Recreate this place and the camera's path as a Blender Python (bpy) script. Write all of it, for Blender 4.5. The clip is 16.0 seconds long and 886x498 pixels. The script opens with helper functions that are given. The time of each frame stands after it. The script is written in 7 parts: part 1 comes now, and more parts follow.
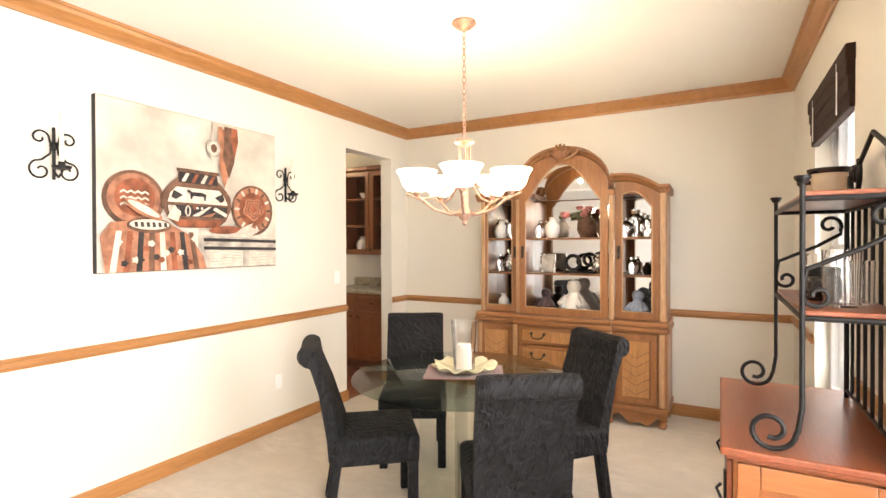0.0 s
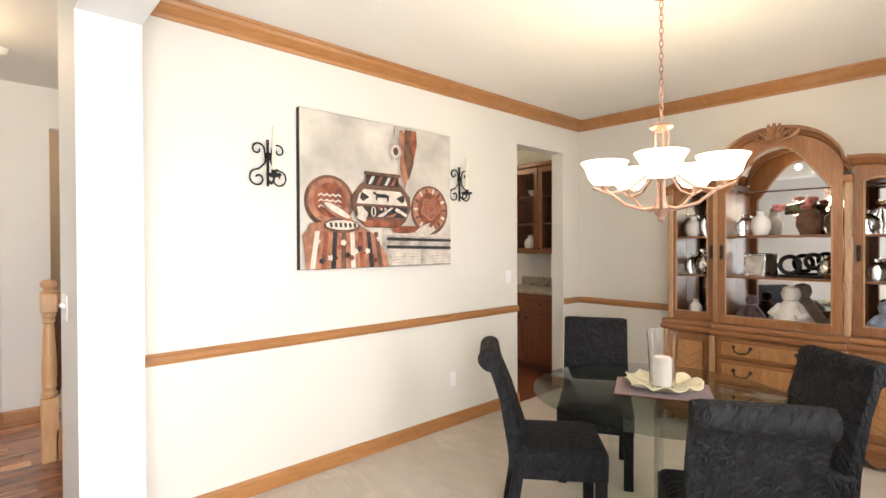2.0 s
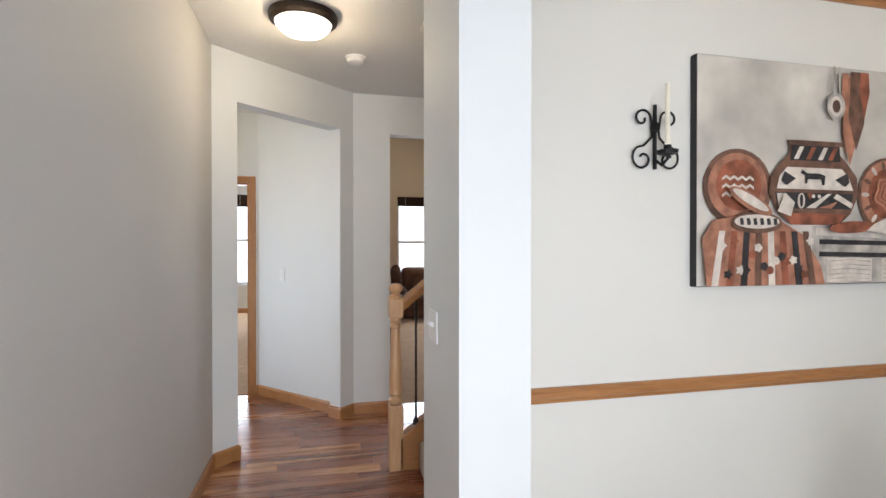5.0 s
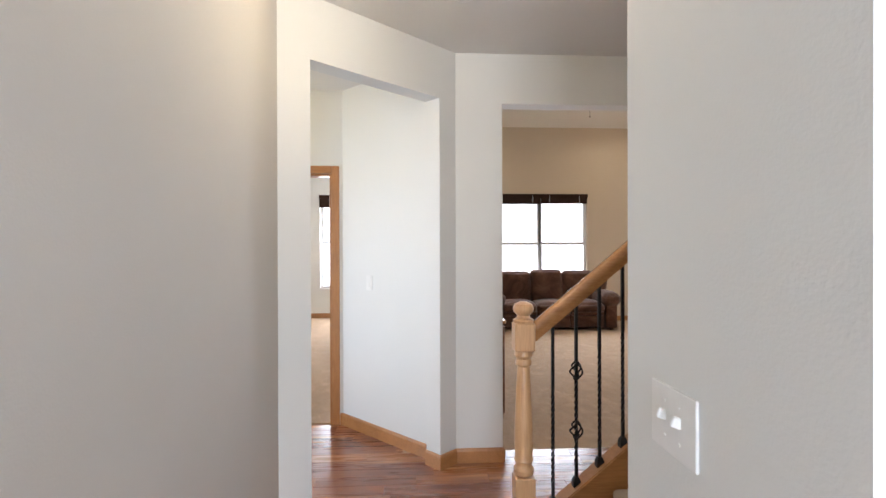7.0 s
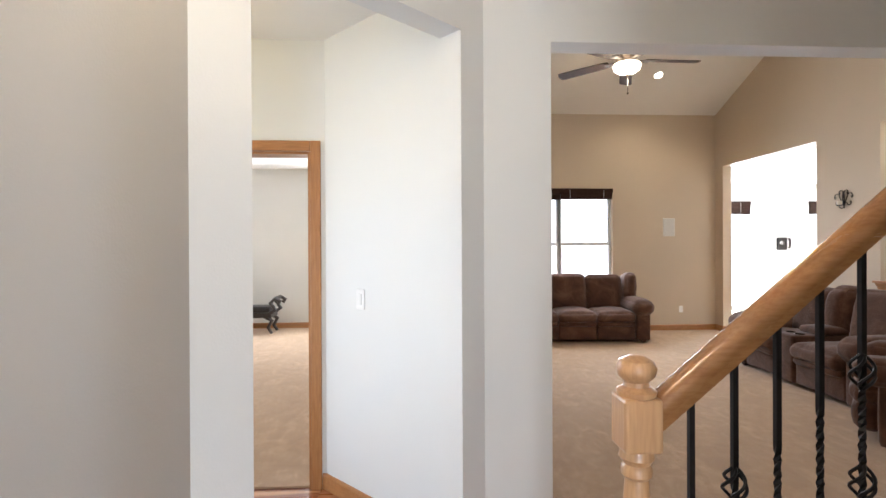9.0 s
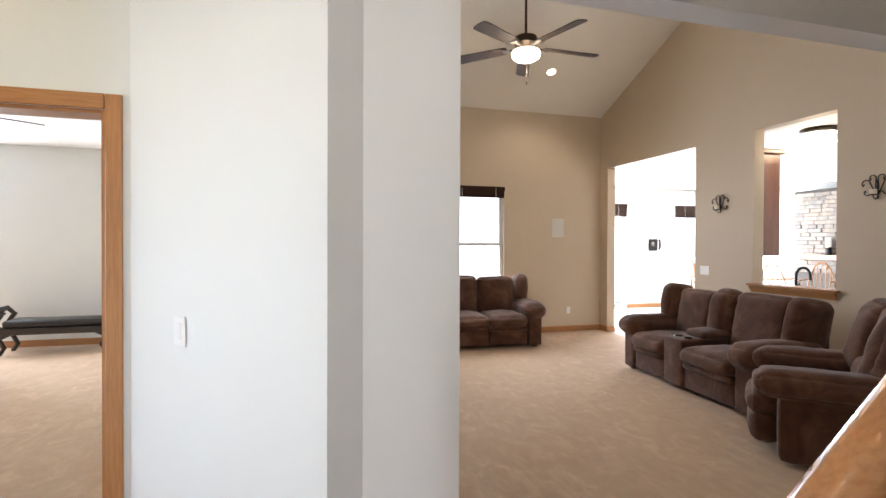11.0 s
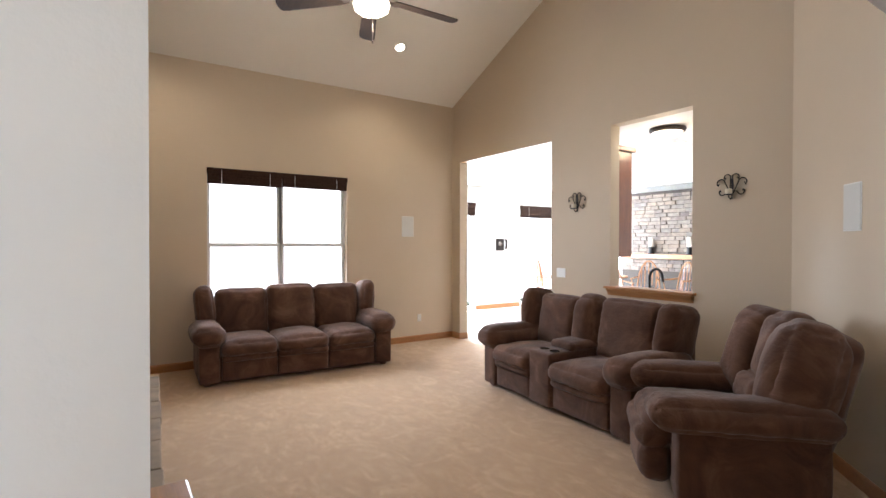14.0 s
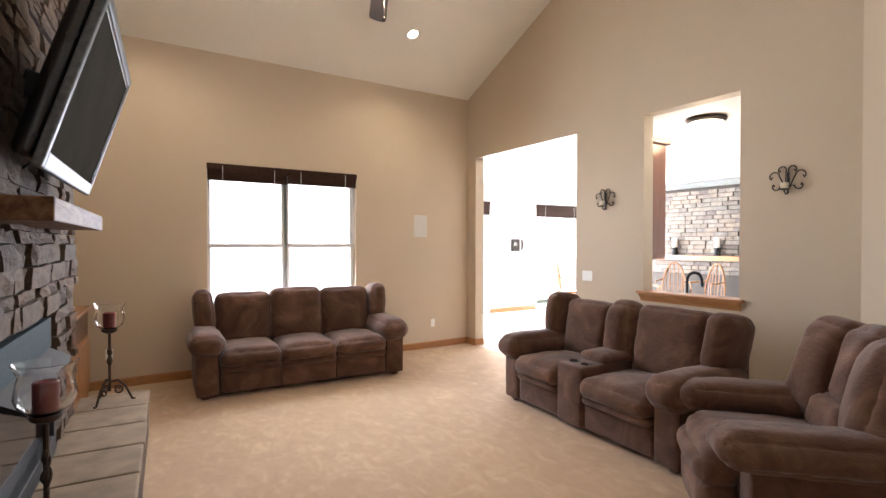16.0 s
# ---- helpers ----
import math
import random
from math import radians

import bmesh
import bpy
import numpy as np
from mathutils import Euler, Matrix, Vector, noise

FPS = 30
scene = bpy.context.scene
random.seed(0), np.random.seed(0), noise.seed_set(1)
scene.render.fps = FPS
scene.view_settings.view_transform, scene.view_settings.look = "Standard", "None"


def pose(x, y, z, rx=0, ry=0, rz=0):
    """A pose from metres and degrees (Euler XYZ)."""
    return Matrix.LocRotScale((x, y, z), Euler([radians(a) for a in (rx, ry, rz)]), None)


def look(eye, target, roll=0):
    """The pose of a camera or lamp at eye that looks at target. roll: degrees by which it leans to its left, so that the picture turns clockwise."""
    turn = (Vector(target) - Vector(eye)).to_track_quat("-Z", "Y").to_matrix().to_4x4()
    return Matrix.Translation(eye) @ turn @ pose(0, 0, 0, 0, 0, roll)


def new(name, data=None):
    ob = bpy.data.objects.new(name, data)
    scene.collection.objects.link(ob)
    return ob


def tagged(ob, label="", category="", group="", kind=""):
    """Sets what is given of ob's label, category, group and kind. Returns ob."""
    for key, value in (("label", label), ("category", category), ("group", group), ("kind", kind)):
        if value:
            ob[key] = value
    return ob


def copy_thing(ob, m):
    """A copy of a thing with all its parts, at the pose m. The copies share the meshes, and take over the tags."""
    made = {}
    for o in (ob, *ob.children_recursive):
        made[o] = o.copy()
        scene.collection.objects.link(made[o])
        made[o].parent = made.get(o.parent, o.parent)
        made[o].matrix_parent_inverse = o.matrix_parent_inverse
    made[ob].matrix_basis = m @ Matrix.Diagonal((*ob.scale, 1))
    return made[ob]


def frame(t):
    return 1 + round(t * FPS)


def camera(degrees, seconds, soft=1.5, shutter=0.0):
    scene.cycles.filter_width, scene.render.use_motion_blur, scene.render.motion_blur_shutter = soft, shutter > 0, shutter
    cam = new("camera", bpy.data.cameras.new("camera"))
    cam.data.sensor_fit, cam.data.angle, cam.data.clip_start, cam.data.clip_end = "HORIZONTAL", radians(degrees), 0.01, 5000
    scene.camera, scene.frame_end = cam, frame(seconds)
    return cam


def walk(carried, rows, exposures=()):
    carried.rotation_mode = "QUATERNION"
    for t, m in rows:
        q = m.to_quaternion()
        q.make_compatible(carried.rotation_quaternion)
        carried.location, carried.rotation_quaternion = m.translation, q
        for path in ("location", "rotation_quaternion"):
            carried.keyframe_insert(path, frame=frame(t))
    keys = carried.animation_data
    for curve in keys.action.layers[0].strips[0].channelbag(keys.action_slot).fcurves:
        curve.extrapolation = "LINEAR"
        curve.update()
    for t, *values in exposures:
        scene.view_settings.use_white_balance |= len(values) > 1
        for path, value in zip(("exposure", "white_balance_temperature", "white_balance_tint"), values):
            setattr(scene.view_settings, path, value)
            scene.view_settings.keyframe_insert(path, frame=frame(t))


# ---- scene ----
cam = camera(83.2, 16.0)
PATH = [
    (0, (-0.33, -0.06, 1.412), (-1.301, 1.688, 1.396), -0.2),
    (0.5, (-0.359, -0.037, 1.413), (-1.397, 1.672, 1.396), -0.2),
    (1, (-0.412, -0.028, 1.419), (-1.552, 1.615, 1.396), -0.1),
    (1.5, (-0.457, -0.009, 1.418), (-1.75, 1.517, 1.397), -0.1),
    (2, (-0.513, -0.016, 1.416), (-1.977, 1.346, 1.396), -0.2),
    (2.5, (-0.649, -0.057, 1.414), (-2.243, 1.151, 1.396), -0.1),
    (3, (-0.8, -0.084, 1.404), (-2.495, 0.979, 1.39), -0.1),
    (3.5, (-0.961, -0.11, 1.405), (-2.74, 0.804, 1.394), -0.1),
    (4, (-1.087, -0.123, 1.411), (-2.932, 0.649, 1.401), -0.0),
    (4.5, (-1.256, -0.116, 1.423), (-3.16, 0.496, 1.408), 0.0),
    (5, (-1.484, -0.123, 1.438), (-3.43, 0.336, 1.422), -0.0),
    (7.5, (-2.742, -0.194, 1.433), (-4.74, -0.101, 1.428), -0.3),
    (8, (-3.022, -0.214, 1.429), (-5.02, -0.127, 1.425), -0.4),
    (10.5, (-4.076, -0.126, 1.489), (-6.042, 0.241, 1.471), 0.3),
    (11, (-4.237, -0.076, 1.492), (-6.161, 0.473, 1.474), 0.2),
    (11.5, (-4.441, 0.003, 1.505), (-6.32, 0.688, 1.483), 0.2),
    (12, (-4.618, 0.07, 1.508), (-6.46, 0.85, 1.493), 0.2),
    (12.5, (-4.796, 0.137, 1.518), (-6.6, 1.002, 1.499), 0.2),
    (13, (-4.976, 0.203, 1.526), (-6.715, 1.189, 1.505), 0.2),
    (13.5, (-5.099, 0.289, 1.532), (-6.782, 1.368, 1.508), -0.0),
    (14, (-5.249, 0.392, 1.519), (-6.917, 1.497, 1.498), 0.1),
    (14.5, (-5.362, 0.499, 1.521), (-7.029, 1.605, 1.504), 0.1),
    (15, (-5.473, 0.532, 1.517), (-7.137, 1.641, 1.501), 0.1),
    (15.5, (-5.579, 0.559, 1.523), (-7.252, 1.654, 1.504), 0.2),
    (16, (-5.663, 0.577, 1.524), (-7.352, 1.649, 1.504), 0.1),
]
EXPOSURE = [(0, 0.78, 7300, 15), (1.5, 0.55, 7000, 14), (2.5, 0.05, 6400, 12), (3.5, -0.25, 6150, 11), (5, -0.4, 5900, 11), (8, 0.17, 5900, 12),
            (10.5, 0.1, 5900, 11), (13, 0.05, 5750, 11), (16, 0.42, 6050, 14)]
walk(cam, [(t, look(eye, target, roll)) for t, eye, target, roll in PATH], EXPOSURE)
# ---- light ----
W = bpy.data.worlds.new("sky")
scene.world = W
W.use_nodes = True
wn = W.node_tree.nodes
sky = wn.new("ShaderNodeTexSky")
sky.sky_type, sky.sun_disc = "NISHITA", False
sky.sun_elevation, sky.sun_rotation = radians(50), radians(160)
wn["Background"].inputs[1].default_value = 0.12
W.node_tree.links.new(sky.outputs[0], wn["Background"].inputs[0])
sun = new("sun", bpy.data.lights.new("sun", "SUN"))
sun.data.energy, sun.data.angle, sun.data.color = 1.0, radians(10), (1, 0.95, 0.88)
sun.matrix_world = look((0, 0, 0), (0.25, 0.6, -0.75))


def window_light(x, y, z, tx, ty, tz, w, h, power, color=(1, 1, 1), spread=180):
    """Daylight that comes in at an opening."""
    lamp = new("daylight", bpy.data.lights.new("daylight", "AREA"))
    lamp.data.shape, lamp.data.size, lamp.data.size_y = "RECTANGLE", w, h
    lamp.data.energy, lamp.data.color, lamp.data.spread = power, color, radians(spread)
    lamp.matrix_world = look((x, y, z), (x + tx, y + ty, z + tz))


def bulb(x, y, z, power, radius=0.05, color=(1, 0.78, 0.5)):
    lamp = new("bulb", bpy.data.lights.new("bulb", "POINT"))
    lamp.data.energy, lamp.data.color, lamp.data.shadow_soft_size = power, color, radius
    lamp.location = (x, y, z)


COOL = (0.92, 0.96, 1.0)
window_light(0.19, 3.06, 1.38, -1, 0, -0.05, 0.95, 1.6, 14, COOL, 165)      # dining window
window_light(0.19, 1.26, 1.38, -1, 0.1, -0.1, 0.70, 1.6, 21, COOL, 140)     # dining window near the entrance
window_light(0.28, -0.32, 1.05, -1, 0.05, 0, 0.95, 2.0, 82, COOL)      # entrance
window_light(-11.97, 2.27, 1.55, 1, 0, -0.15, 1.7, 1.6, 80, COOL, 140)      # living window
window_light(-14.42, 6.66, 1.25, 1, 0, -0.1, 1.2, 2.2, 420, COOL)       # nook window
window_light(-14.42, 9.46, 1.25, 1, 0, -0.1, 1.3, 2.2, 420, COOL)       # nook window
window_light(-5.70, -2.36, 1.25, 0, 1, 0.0, 0.95, 1.7, 13, COOL, 120)           # added fill from the unseen vestibule end
window_light(-12.77, -5.02, 1.5, 1, 0.2, 0, 1.1, 1.7, 170, COOL)        # bedroom window
window_light(-12.77, -1.49, 1.5, 1, -0.1, 0, 1.1, 1.7, 70, COOL)        # second bedroom window

# ---- materials ----
class Mat:
    """A small builder of node materials."""

    def __init__(self, name, rough=0.5, metal=0.0):
        self.m = bpy.data.materials.new(name)
        self.m.use_nodes = True
        self.t = self.m.node_tree
        self.b = self.t.nodes["Principled BSDF"]
        self.b.inputs["Roughness"].default_value = rough
        self.b.inputs["Metallic"].default_value = metal

    def node(self, kind, **links):
        n = self.t.nodes.new(kind)
        for k, v in links.items():
            s = n.inputs[k.replace("_", " ")]
            if isinstance(v, bpy.types.NodeSocket):
                self.t.links.new(v, s)
            else:
                s.default_value = v
        return n

    def coords(self, scale=(1, 1, 1), rot=(0, 0, 0), kind="Object", shift=False):
        c = self.node("ShaderNodeTexCoord").outputs[kind]
        mp = self.node("ShaderNodeMapping", Vector=c, Scale=scale, Rotation=rot)
        if shift:
            r = self.node("ShaderNodeObjectInfo").outputs["Random"]
            mul = self.node("ShaderNodeVectorMath", Vector=(37.0, 23.0, 51.0))
            mul.operation = "SCALE"
            self.t.links.new(r, mul.inputs["Scale"])
            self.t.links.new(mul.outputs[0], mp.inputs["Location"])
        return mp.outputs[0]

    def noise(self, vec, scale, detail=3.0, rough=0.5, dist=0.0):
        return self.node("ShaderNodeTexNoise", Vector=vec, Scale=scale, Detail=detail, Roughness=rough, Distortion=dist).outputs["Fac"]

    def ramp(self, fac, stops):
        r = self.node("ShaderNodeValToRGB", Fac=fac)
        e = r.color_ramp.elements
        while len(e) < len(stops):
            e.new(0.5)
        for el, (p, c) in zip(e, stops):
            el.position, el.color = p, (*c, 1)
        return r.outputs[0]

    def mix(self, fac, a, b, mode="MIX"):
        n = self.t.nodes.new("ShaderNodeMix")
        n.data_type, n.blend_type = "RGBA", mode
        for s, v in ((n.inputs[0], fac), (n.inputs[6], a), (n.inputs[7], b)):
            if isinstance(v, bpy.types.NodeSocket):
                self.t.links.new(v, s)
            elif isinstance(v, (int, float)):
                s.default_value = v
            else:
                s.default_value = (*v, 1)
        return n.outputs[2]

    def color(self, c):
        s = self.b.inputs["Base Color"]
        if isinstance(c, bpy.types.NodeSocket):
            self.t.links.new(c, s)
        else:
            s.default_value = (*c, 1)
        return self

    def rough(self, fac, lo, hi):
        n = self.node("ShaderNodeMapRange", Value=fac, To_Min=lo, To_Max=hi)
        self.t.links.new(n.outputs[0], self.b.inputs["Roughness"])
        return self

    def bump(self, height, strength=0.3, distance=0.01):
        n = self.node("ShaderNodeBump", Height=height, Strength=strength, Distance=distance)
        self.t.links.new(n.outputs[0], self.b.inputs["Normal"])
        return self

    def put(self, **values):
        for k, v in values.items():
            self.b.inputs[k.replace("_", " ")].default_value = v
        return self


def scaled(c, k):
    return tuple(min(1, v * k) for v in c)


def paint_mat(name, c, grain=0.35):
    """Rolled wall paint: faint orange peel, faint unevenness."""
    m = Mat(name, 0.62)
    v = m.coords()
    big = m.noise(v, 0.9, 3)
    m.color(m.ramp(big, [(0.3, scaled(c, 0.965)), (0.7, scaled(c, 1.02))]))
    m.bump(m.noise(v, 140, 2), grain, 0.0015)
    return m.m


def wood_mat(name, dark, light, axis=2, rough=0.35, size=1.0, coat=0.2, island=False):
    """Grain that runs along one axis of the object."""
    m = Mat(name, rough)
    s = [14 / size] * 3
    s[axis] = 1.1 / size
    v = m.coords(s, shift=True)
    g = m.noise(v, 1.0, 5, 0.6, 0.8)
    fine = m.noise(m.coords([k * 9 for k in s], shift=True), 1.0, 2)
    c = m.ramp(g, [(0.28, dark), (0.5, tuple((a + b) / 2 for a, b in zip(dark, light))), (0.72, light)])
    c = m.mix(0.35, c, m.ramp(fine, [(0.35, scaled(dark, 0.8)), (0.6, light)]))
    rnd = m.node("ShaderNodeObjectInfo").outputs["Random"]
    c = m.mix(0.25, c, m.ramp(rnd, [(0.0, dark), (1.0, light)]))
    m.color(c).rough(g, rough - 0.06, rough + 0.1).bump(fine, 0.12, 0.002)
    m.put(Coat_Weight=coat, Coat_Roughness=0.25)
    return m.m


def carpet_mat(name, lo, hi):
    m = Mat(name, 0.95)
    v = m.coords()
    big = m.noise(v, 1.6, 4, 0.6, 0.6)
    sweep = m.noise(m.coords((1.6, 2.2, 1), (0, 0, 0.9)), 2.2, 5, 0.6, 1.6)
    mid = m.mix(0.6, m.noise(m.coords((1, 2.4, 1), (0, 0, -0.5)), 5, 5, 0.7, 1.4), sweep)
    tuft = m.noise(v, 260, 3, 0.7)
    c = m.ramp(mid, [(0.38, scaled(lo, 0.84)), (0.50, lo), (0.64, hi)])
    c = m.mix(m.ramp(big, [(0.35, (0, 0, 0)), (0.65, (0.5, 0.5, 0.5))]), c, scaled(lo, 0.93))
    c = m.mix(0.3, c, m.ramp(tuft, [(0.3, scaled(lo, 0.7)), (0.7, scaled(hi, 1.08))]))
    m.color(c)
    h = m.node("ShaderNodeMath", Value=tuft)
    h.operation = "ADD"
    m.t.links.new(mid, h.inputs[1])
    m.bump(h.outputs[0], 0.45, 0.008)
    m.put(Sheen_Weight=0.25, Sheen_Roughness=0.6, Specular_IOR_Level=0.1)
    return m.m


def cloth_mat(name, lo, hi, scale=7, weave=420, sheen=0.4):
    m = Mat(name, 0.9)
    v = m.coords(shift=True)
    g = m.noise(v, scale, 5, 0.65, 0.5)
    w = m.noise(v, weave, 2)
    c = m.mix(0.3, m.ramp(g, [(0.3, lo), (0.7, hi)]), m.ramp(w, [(0.3, scaled(lo, 0.7)), (0.7, hi)]))
    m.color(c).bump(m.mix(0.25, g, w), 0.35, 0.012)
    m.put(Sheen_Weight=sheen, Sheen_Roughness=0.5, Specular_IOR_Level=0.15)
    return m.m


def metal_mat(name, c, rough=0.45, metal=0.7):
    m = Mat(name, rough, metal)
    v = m.coords(shift=True)
    g = m.noise(v, 40, 3)
    m.color(m.ramp(g, [(0.3, scaled(c, 0.7)), (0.7, scaled(c, 1.2))])).rough(g, rough - 0.1, rough + 0.12).bump(g, 0.15, 0.002)
    return m.m


def plain_mat(name, c, rough=0.4, grain=30, spread=0.12, bump=0.05):
    m = Mat(name, rough)
    g = m.noise(m.coords(shift=True), grain, 3)
    m.color(m.ramp(g, [(0.3, scaled(c, 1 - spread)), (0.7, scaled(c, 1 + spread))])).bump(g, bump, 0.003)
    return m.m


def glass_mat(name, tint=(1, 1, 1), rough=0.0):
    m = Mat(name, rough)
    m.color(tint).put(Transmission_Weight=1.0, IOR=1.45)
    return m.m


def pane_mat(name):
    """Thin flat glass: mostly clear, with a gloss."""
    m = Mat(name, 0.02)
    clear = m.node("ShaderNodeBsdfTransparent")
    gloss = m.node("ShaderNodeBsdfGlossy", Roughness=0.01)
    fr = m.node("ShaderNodeMath", Value=m.node("ShaderNodeLayerWeight", Blend=0.5).outputs[1])
    fr.operation, fr.inputs[1].default_value = "POWER", 3.6
    mixer = m.node("ShaderNodeMixShader", Fac=fr.outputs[0])
    m.t.links.new(clear.outputs[0], mixer.inputs[1])
    m.t.links.new(gloss.outputs[0], mixer.inputs[2])
    m.t.links.new(mixer.outputs[0], m.t.nodes["Material Output"].inputs[0])
    return m.m


def glow_mat(name, c, strength):
    m = Mat(name, 0.4)
    m.color((0.9, 0.88, 0.84))
    g = m.noise(m.coords(), 6, 2)
    m.t.links.new(m.ramp(g, [(0.3, scaled(c, 0.92)), (0.7, c)]), m.b.inputs["Emission Color"])
    m.put(Emission_Strength=strength)
    return m.m


def tinted_pane(name, tint, gloss_power=7.0):
    m = Mat(name, 0.02)
    clear = m.node("ShaderNodeBsdfTransparent", Color=(*tint, 1))
    gloss = m.node("ShaderNodeBsdfGlossy", Roughness=0.01)
    fr = m.node("ShaderNodeMath", Value=m.node("ShaderNodeLayerWeight", Blend=0.5).outputs[1])
    fr.operation, fr.inputs[1].default_value = "POWER", gloss_power
    mixer = m.node("ShaderNodeMixShader", Fac=fr.outputs[0])
    m.t.links.new(clear.outputs[0], mixer.inputs[1])
    m.t.links.new(gloss.outputs[0], mixer.inputs[2])
    m.t.links.new(mixer.outputs[0], m.t.nodes["Material Output"].inputs[0])
    return m.m


M_CREAM = paint_mat("cream_paint", (0.70, 0.675, 0.61))
M_GREIGE = paint_mat("greige_paint", (0.57, 0.56, 0.54))
M_TAN = paint_mat("tan_paint", (0.56, 0.465, 0.345))
M_LIGHT = paint_mat("light_paint", (0.73, 0.74, 0.72))
M_CEIL = paint_mat("ceiling_paint", (0.80, 0.78, 0.73), 1.0)
M_CEILH = paint_mat("textured_ceiling", (0.74, 0.74, 0.72), 2.0)
M_OAK = wood_mat("honey_oak", (0.29, 0.118, 0.036), (0.47, 0.225, 0.08), 0, 0.35)
M_OAKY = wood_mat("honey_oak_y", (0.29, 0.118, 0.036), (0.47, 0.225, 0.08), 1, 0.35)
M_OAKZ = wood_mat("honey_oak_z", (0.29, 0.118, 0.036), (0.47, 0.225, 0.08), 2, 0.35)
M_CARPET = carpet_mat("beige_carpet", (0.46, 0.305, 0.175), (0.63, 0.45, 0.285))
M_CARPET_D = carpet_mat("pale_carpet", (0.50, 0.42, 0.33), (0.62, 0.54, 0.44))
m = Mat("brown_microsuede", 0.92)
v = m.coords(shift=True)
nap_shade = m.noise(v, 3.2, 5, 0.62, 1.2)
crease = m.noise(m.coords((1, 1, 2.2), shift=True), 11, 4, 0.6, 1.6)
weave = m.noise(v, 420, 2)
# Brushed nap, its tones spread wider to paint in highlights and shaded folds.
c = m.ramp(nap_shade, [(0.32, (0.062, 0.031, 0.021)), (0.52, (0.108, 0.055, 0.037)), (0.70, (0.185, 0.102, 0.070))])
m.color(m.mix(0.2, c, m.ramp(weave, [(0.3, (0.05, 0.024, 0.016)), (0.7, (0.13, 0.07, 0.048))])))
m.bump(m.mix(0.4, nap_shade, crease), 0.4, 0.03).put(Sheen_Weight=0.2, Specular_IOR_Level=0.1)
M_BROWN = m.m
M_IRON = metal_mat("black_iron", (0.018, 0.017, 0.017), 0.45)
M_BRONZE = metal_mat("dark_bronze", (0.05, 0.035, 0.025), 0.45)
M_CHERRY = wood_mat("cherry_wood", (0.15, 0.045, 0.022), (0.27, 0.095, 0.042), 0, 0.3)
M_GLASS = glass_mat("clear_glass")
M_PANE = pane_mat("window_glass")
M_WHITE = plain_mat("white_plastic", (0.80, 0.80, 0.78), 0.35, 20, 0.03)
M_VINYL = plain_mat("white_vinyl", (0.78, 0.79, 0.80), 0.35, 20, 0.03)
M_BLIND = cloth_mat("dark_woven_blind", (0.018, 0.009, 0.007), (0.05, 0.026, 0.018), 40, 420, 0.05)

# ---- mesh helpers ----
def link(name, bm, material, parent=None, label="", smooth=False, bevel=0.0):
    if bevel:
        bmesh.ops.bevel(bm, geom=bm.edges[:], offset=bevel, segments=2, affect="EDGES", profile=0.6, clamp_overlap=True)
    bmesh.ops.recalc_face_normals(bm, faces=bm.faces[:])
    me = bpy.data.meshes.new(name)
    if smooth:
        for f in bm.faces:
            f.smooth = True
    bm.to_mesh(me)
    bm.free()
    if smooth:
        me.set_sharp_from_angle(angle=radians(38))
    for m in (material if isinstance(material, (list, tuple)) else [material]):
        me.materials.append(m)
    ob = new(name, me)
    if parent is not None:
        ob.parent = parent
    if label:
        ob["label"] = label
    return ob


def part(name, bm, material, parent, label="", smooth=False, bevel=0.0):
    return link(name, bm, material, parent, label, smooth, bevel)


def thing(name, m, label, category, group=""):
    """An empty at a thing's base."""
    ob = new(name)
    ob.matrix_world = m
    ob.empty_display_size = 0.1
    return tagged(ob, label, category, group)


def setting(ob, label, category=""):
    return tagged(ob, label, category, "", "structure")


def B():
    return bmesh.new()


def box(bm, x0, x1, y0, y1, z0, z1, m=None):
    r = bmesh.ops.create_cube(bm, size=1)
    t = Matrix.LocRotScale(((x0 + x1) / 2, (y0 + y1) / 2, (z0 + z1) / 2), None, (x1 - x0, y1 - y0, z1 - z0))
    bmesh.ops.transform(bm, matrix=(m @ t) if m else t, verts=r["verts"])
    return bm


def boxed(x0, x1, y0, y1, z0, z1, m=None):
    return box(B(), x0, x1, y0, y1, z0, z1, m)


def rbox(x0, x1, y0, y1, z0, z1, r=0.01, seg=2, m=None):
    """A box with rounded edges."""
    bm = boxed(x0, x1, y0, y1, z0, z1)
    bmesh.ops.bevel(bm, geom=bm.edges[:], offset=r, segments=seg, affect="EDGES", profile=0.5, clamp_overlap=True)
    if m:
        bmesh.ops.transform(bm, matrix=m, verts=bm.verts[:])
    return bm


def join(bm, other):
    me = bpy.data.meshes.new("tmp")
    other.to_mesh(me)
    other.free()
    bm.from_mesh(me)
    bpy.data.meshes.remove(me)
    return bm


def moved(bm, m):
    bmesh.ops.transform(bm, matrix=m, verts=bm.verts[:])
    return bm


def lathe(profile, seg=24, m=None, bm=None):
    """Turns (radius, height) pairs about z."""
    bm = bm or B()
    rings = []
    for r, z in profile:
        if r < 1e-5:
            rings.append([bm.verts.new((0, 0, z))])
        else:
            rings.append([bm.verts.new((r * math.cos(2 * math.pi * i / seg), r * math.sin(2 * math.pi * i / seg), z)) for i in range(seg)])
    for a, b in zip(rings, rings[1:]):
        for i in range(seg):
            j = (i + 1) % seg
            vs = [a[i % len(a)], a[j % len(a)], b[j % len(b)], b[i % len(b)]]
            vs = list(dict.fromkeys(vs))
            if len(vs) > 2:
                bm.faces.new(vs)
    if m:
        bmesh.ops.transform(bm, matrix=m, verts=[v for ring in rings for v in ring])
    return bm


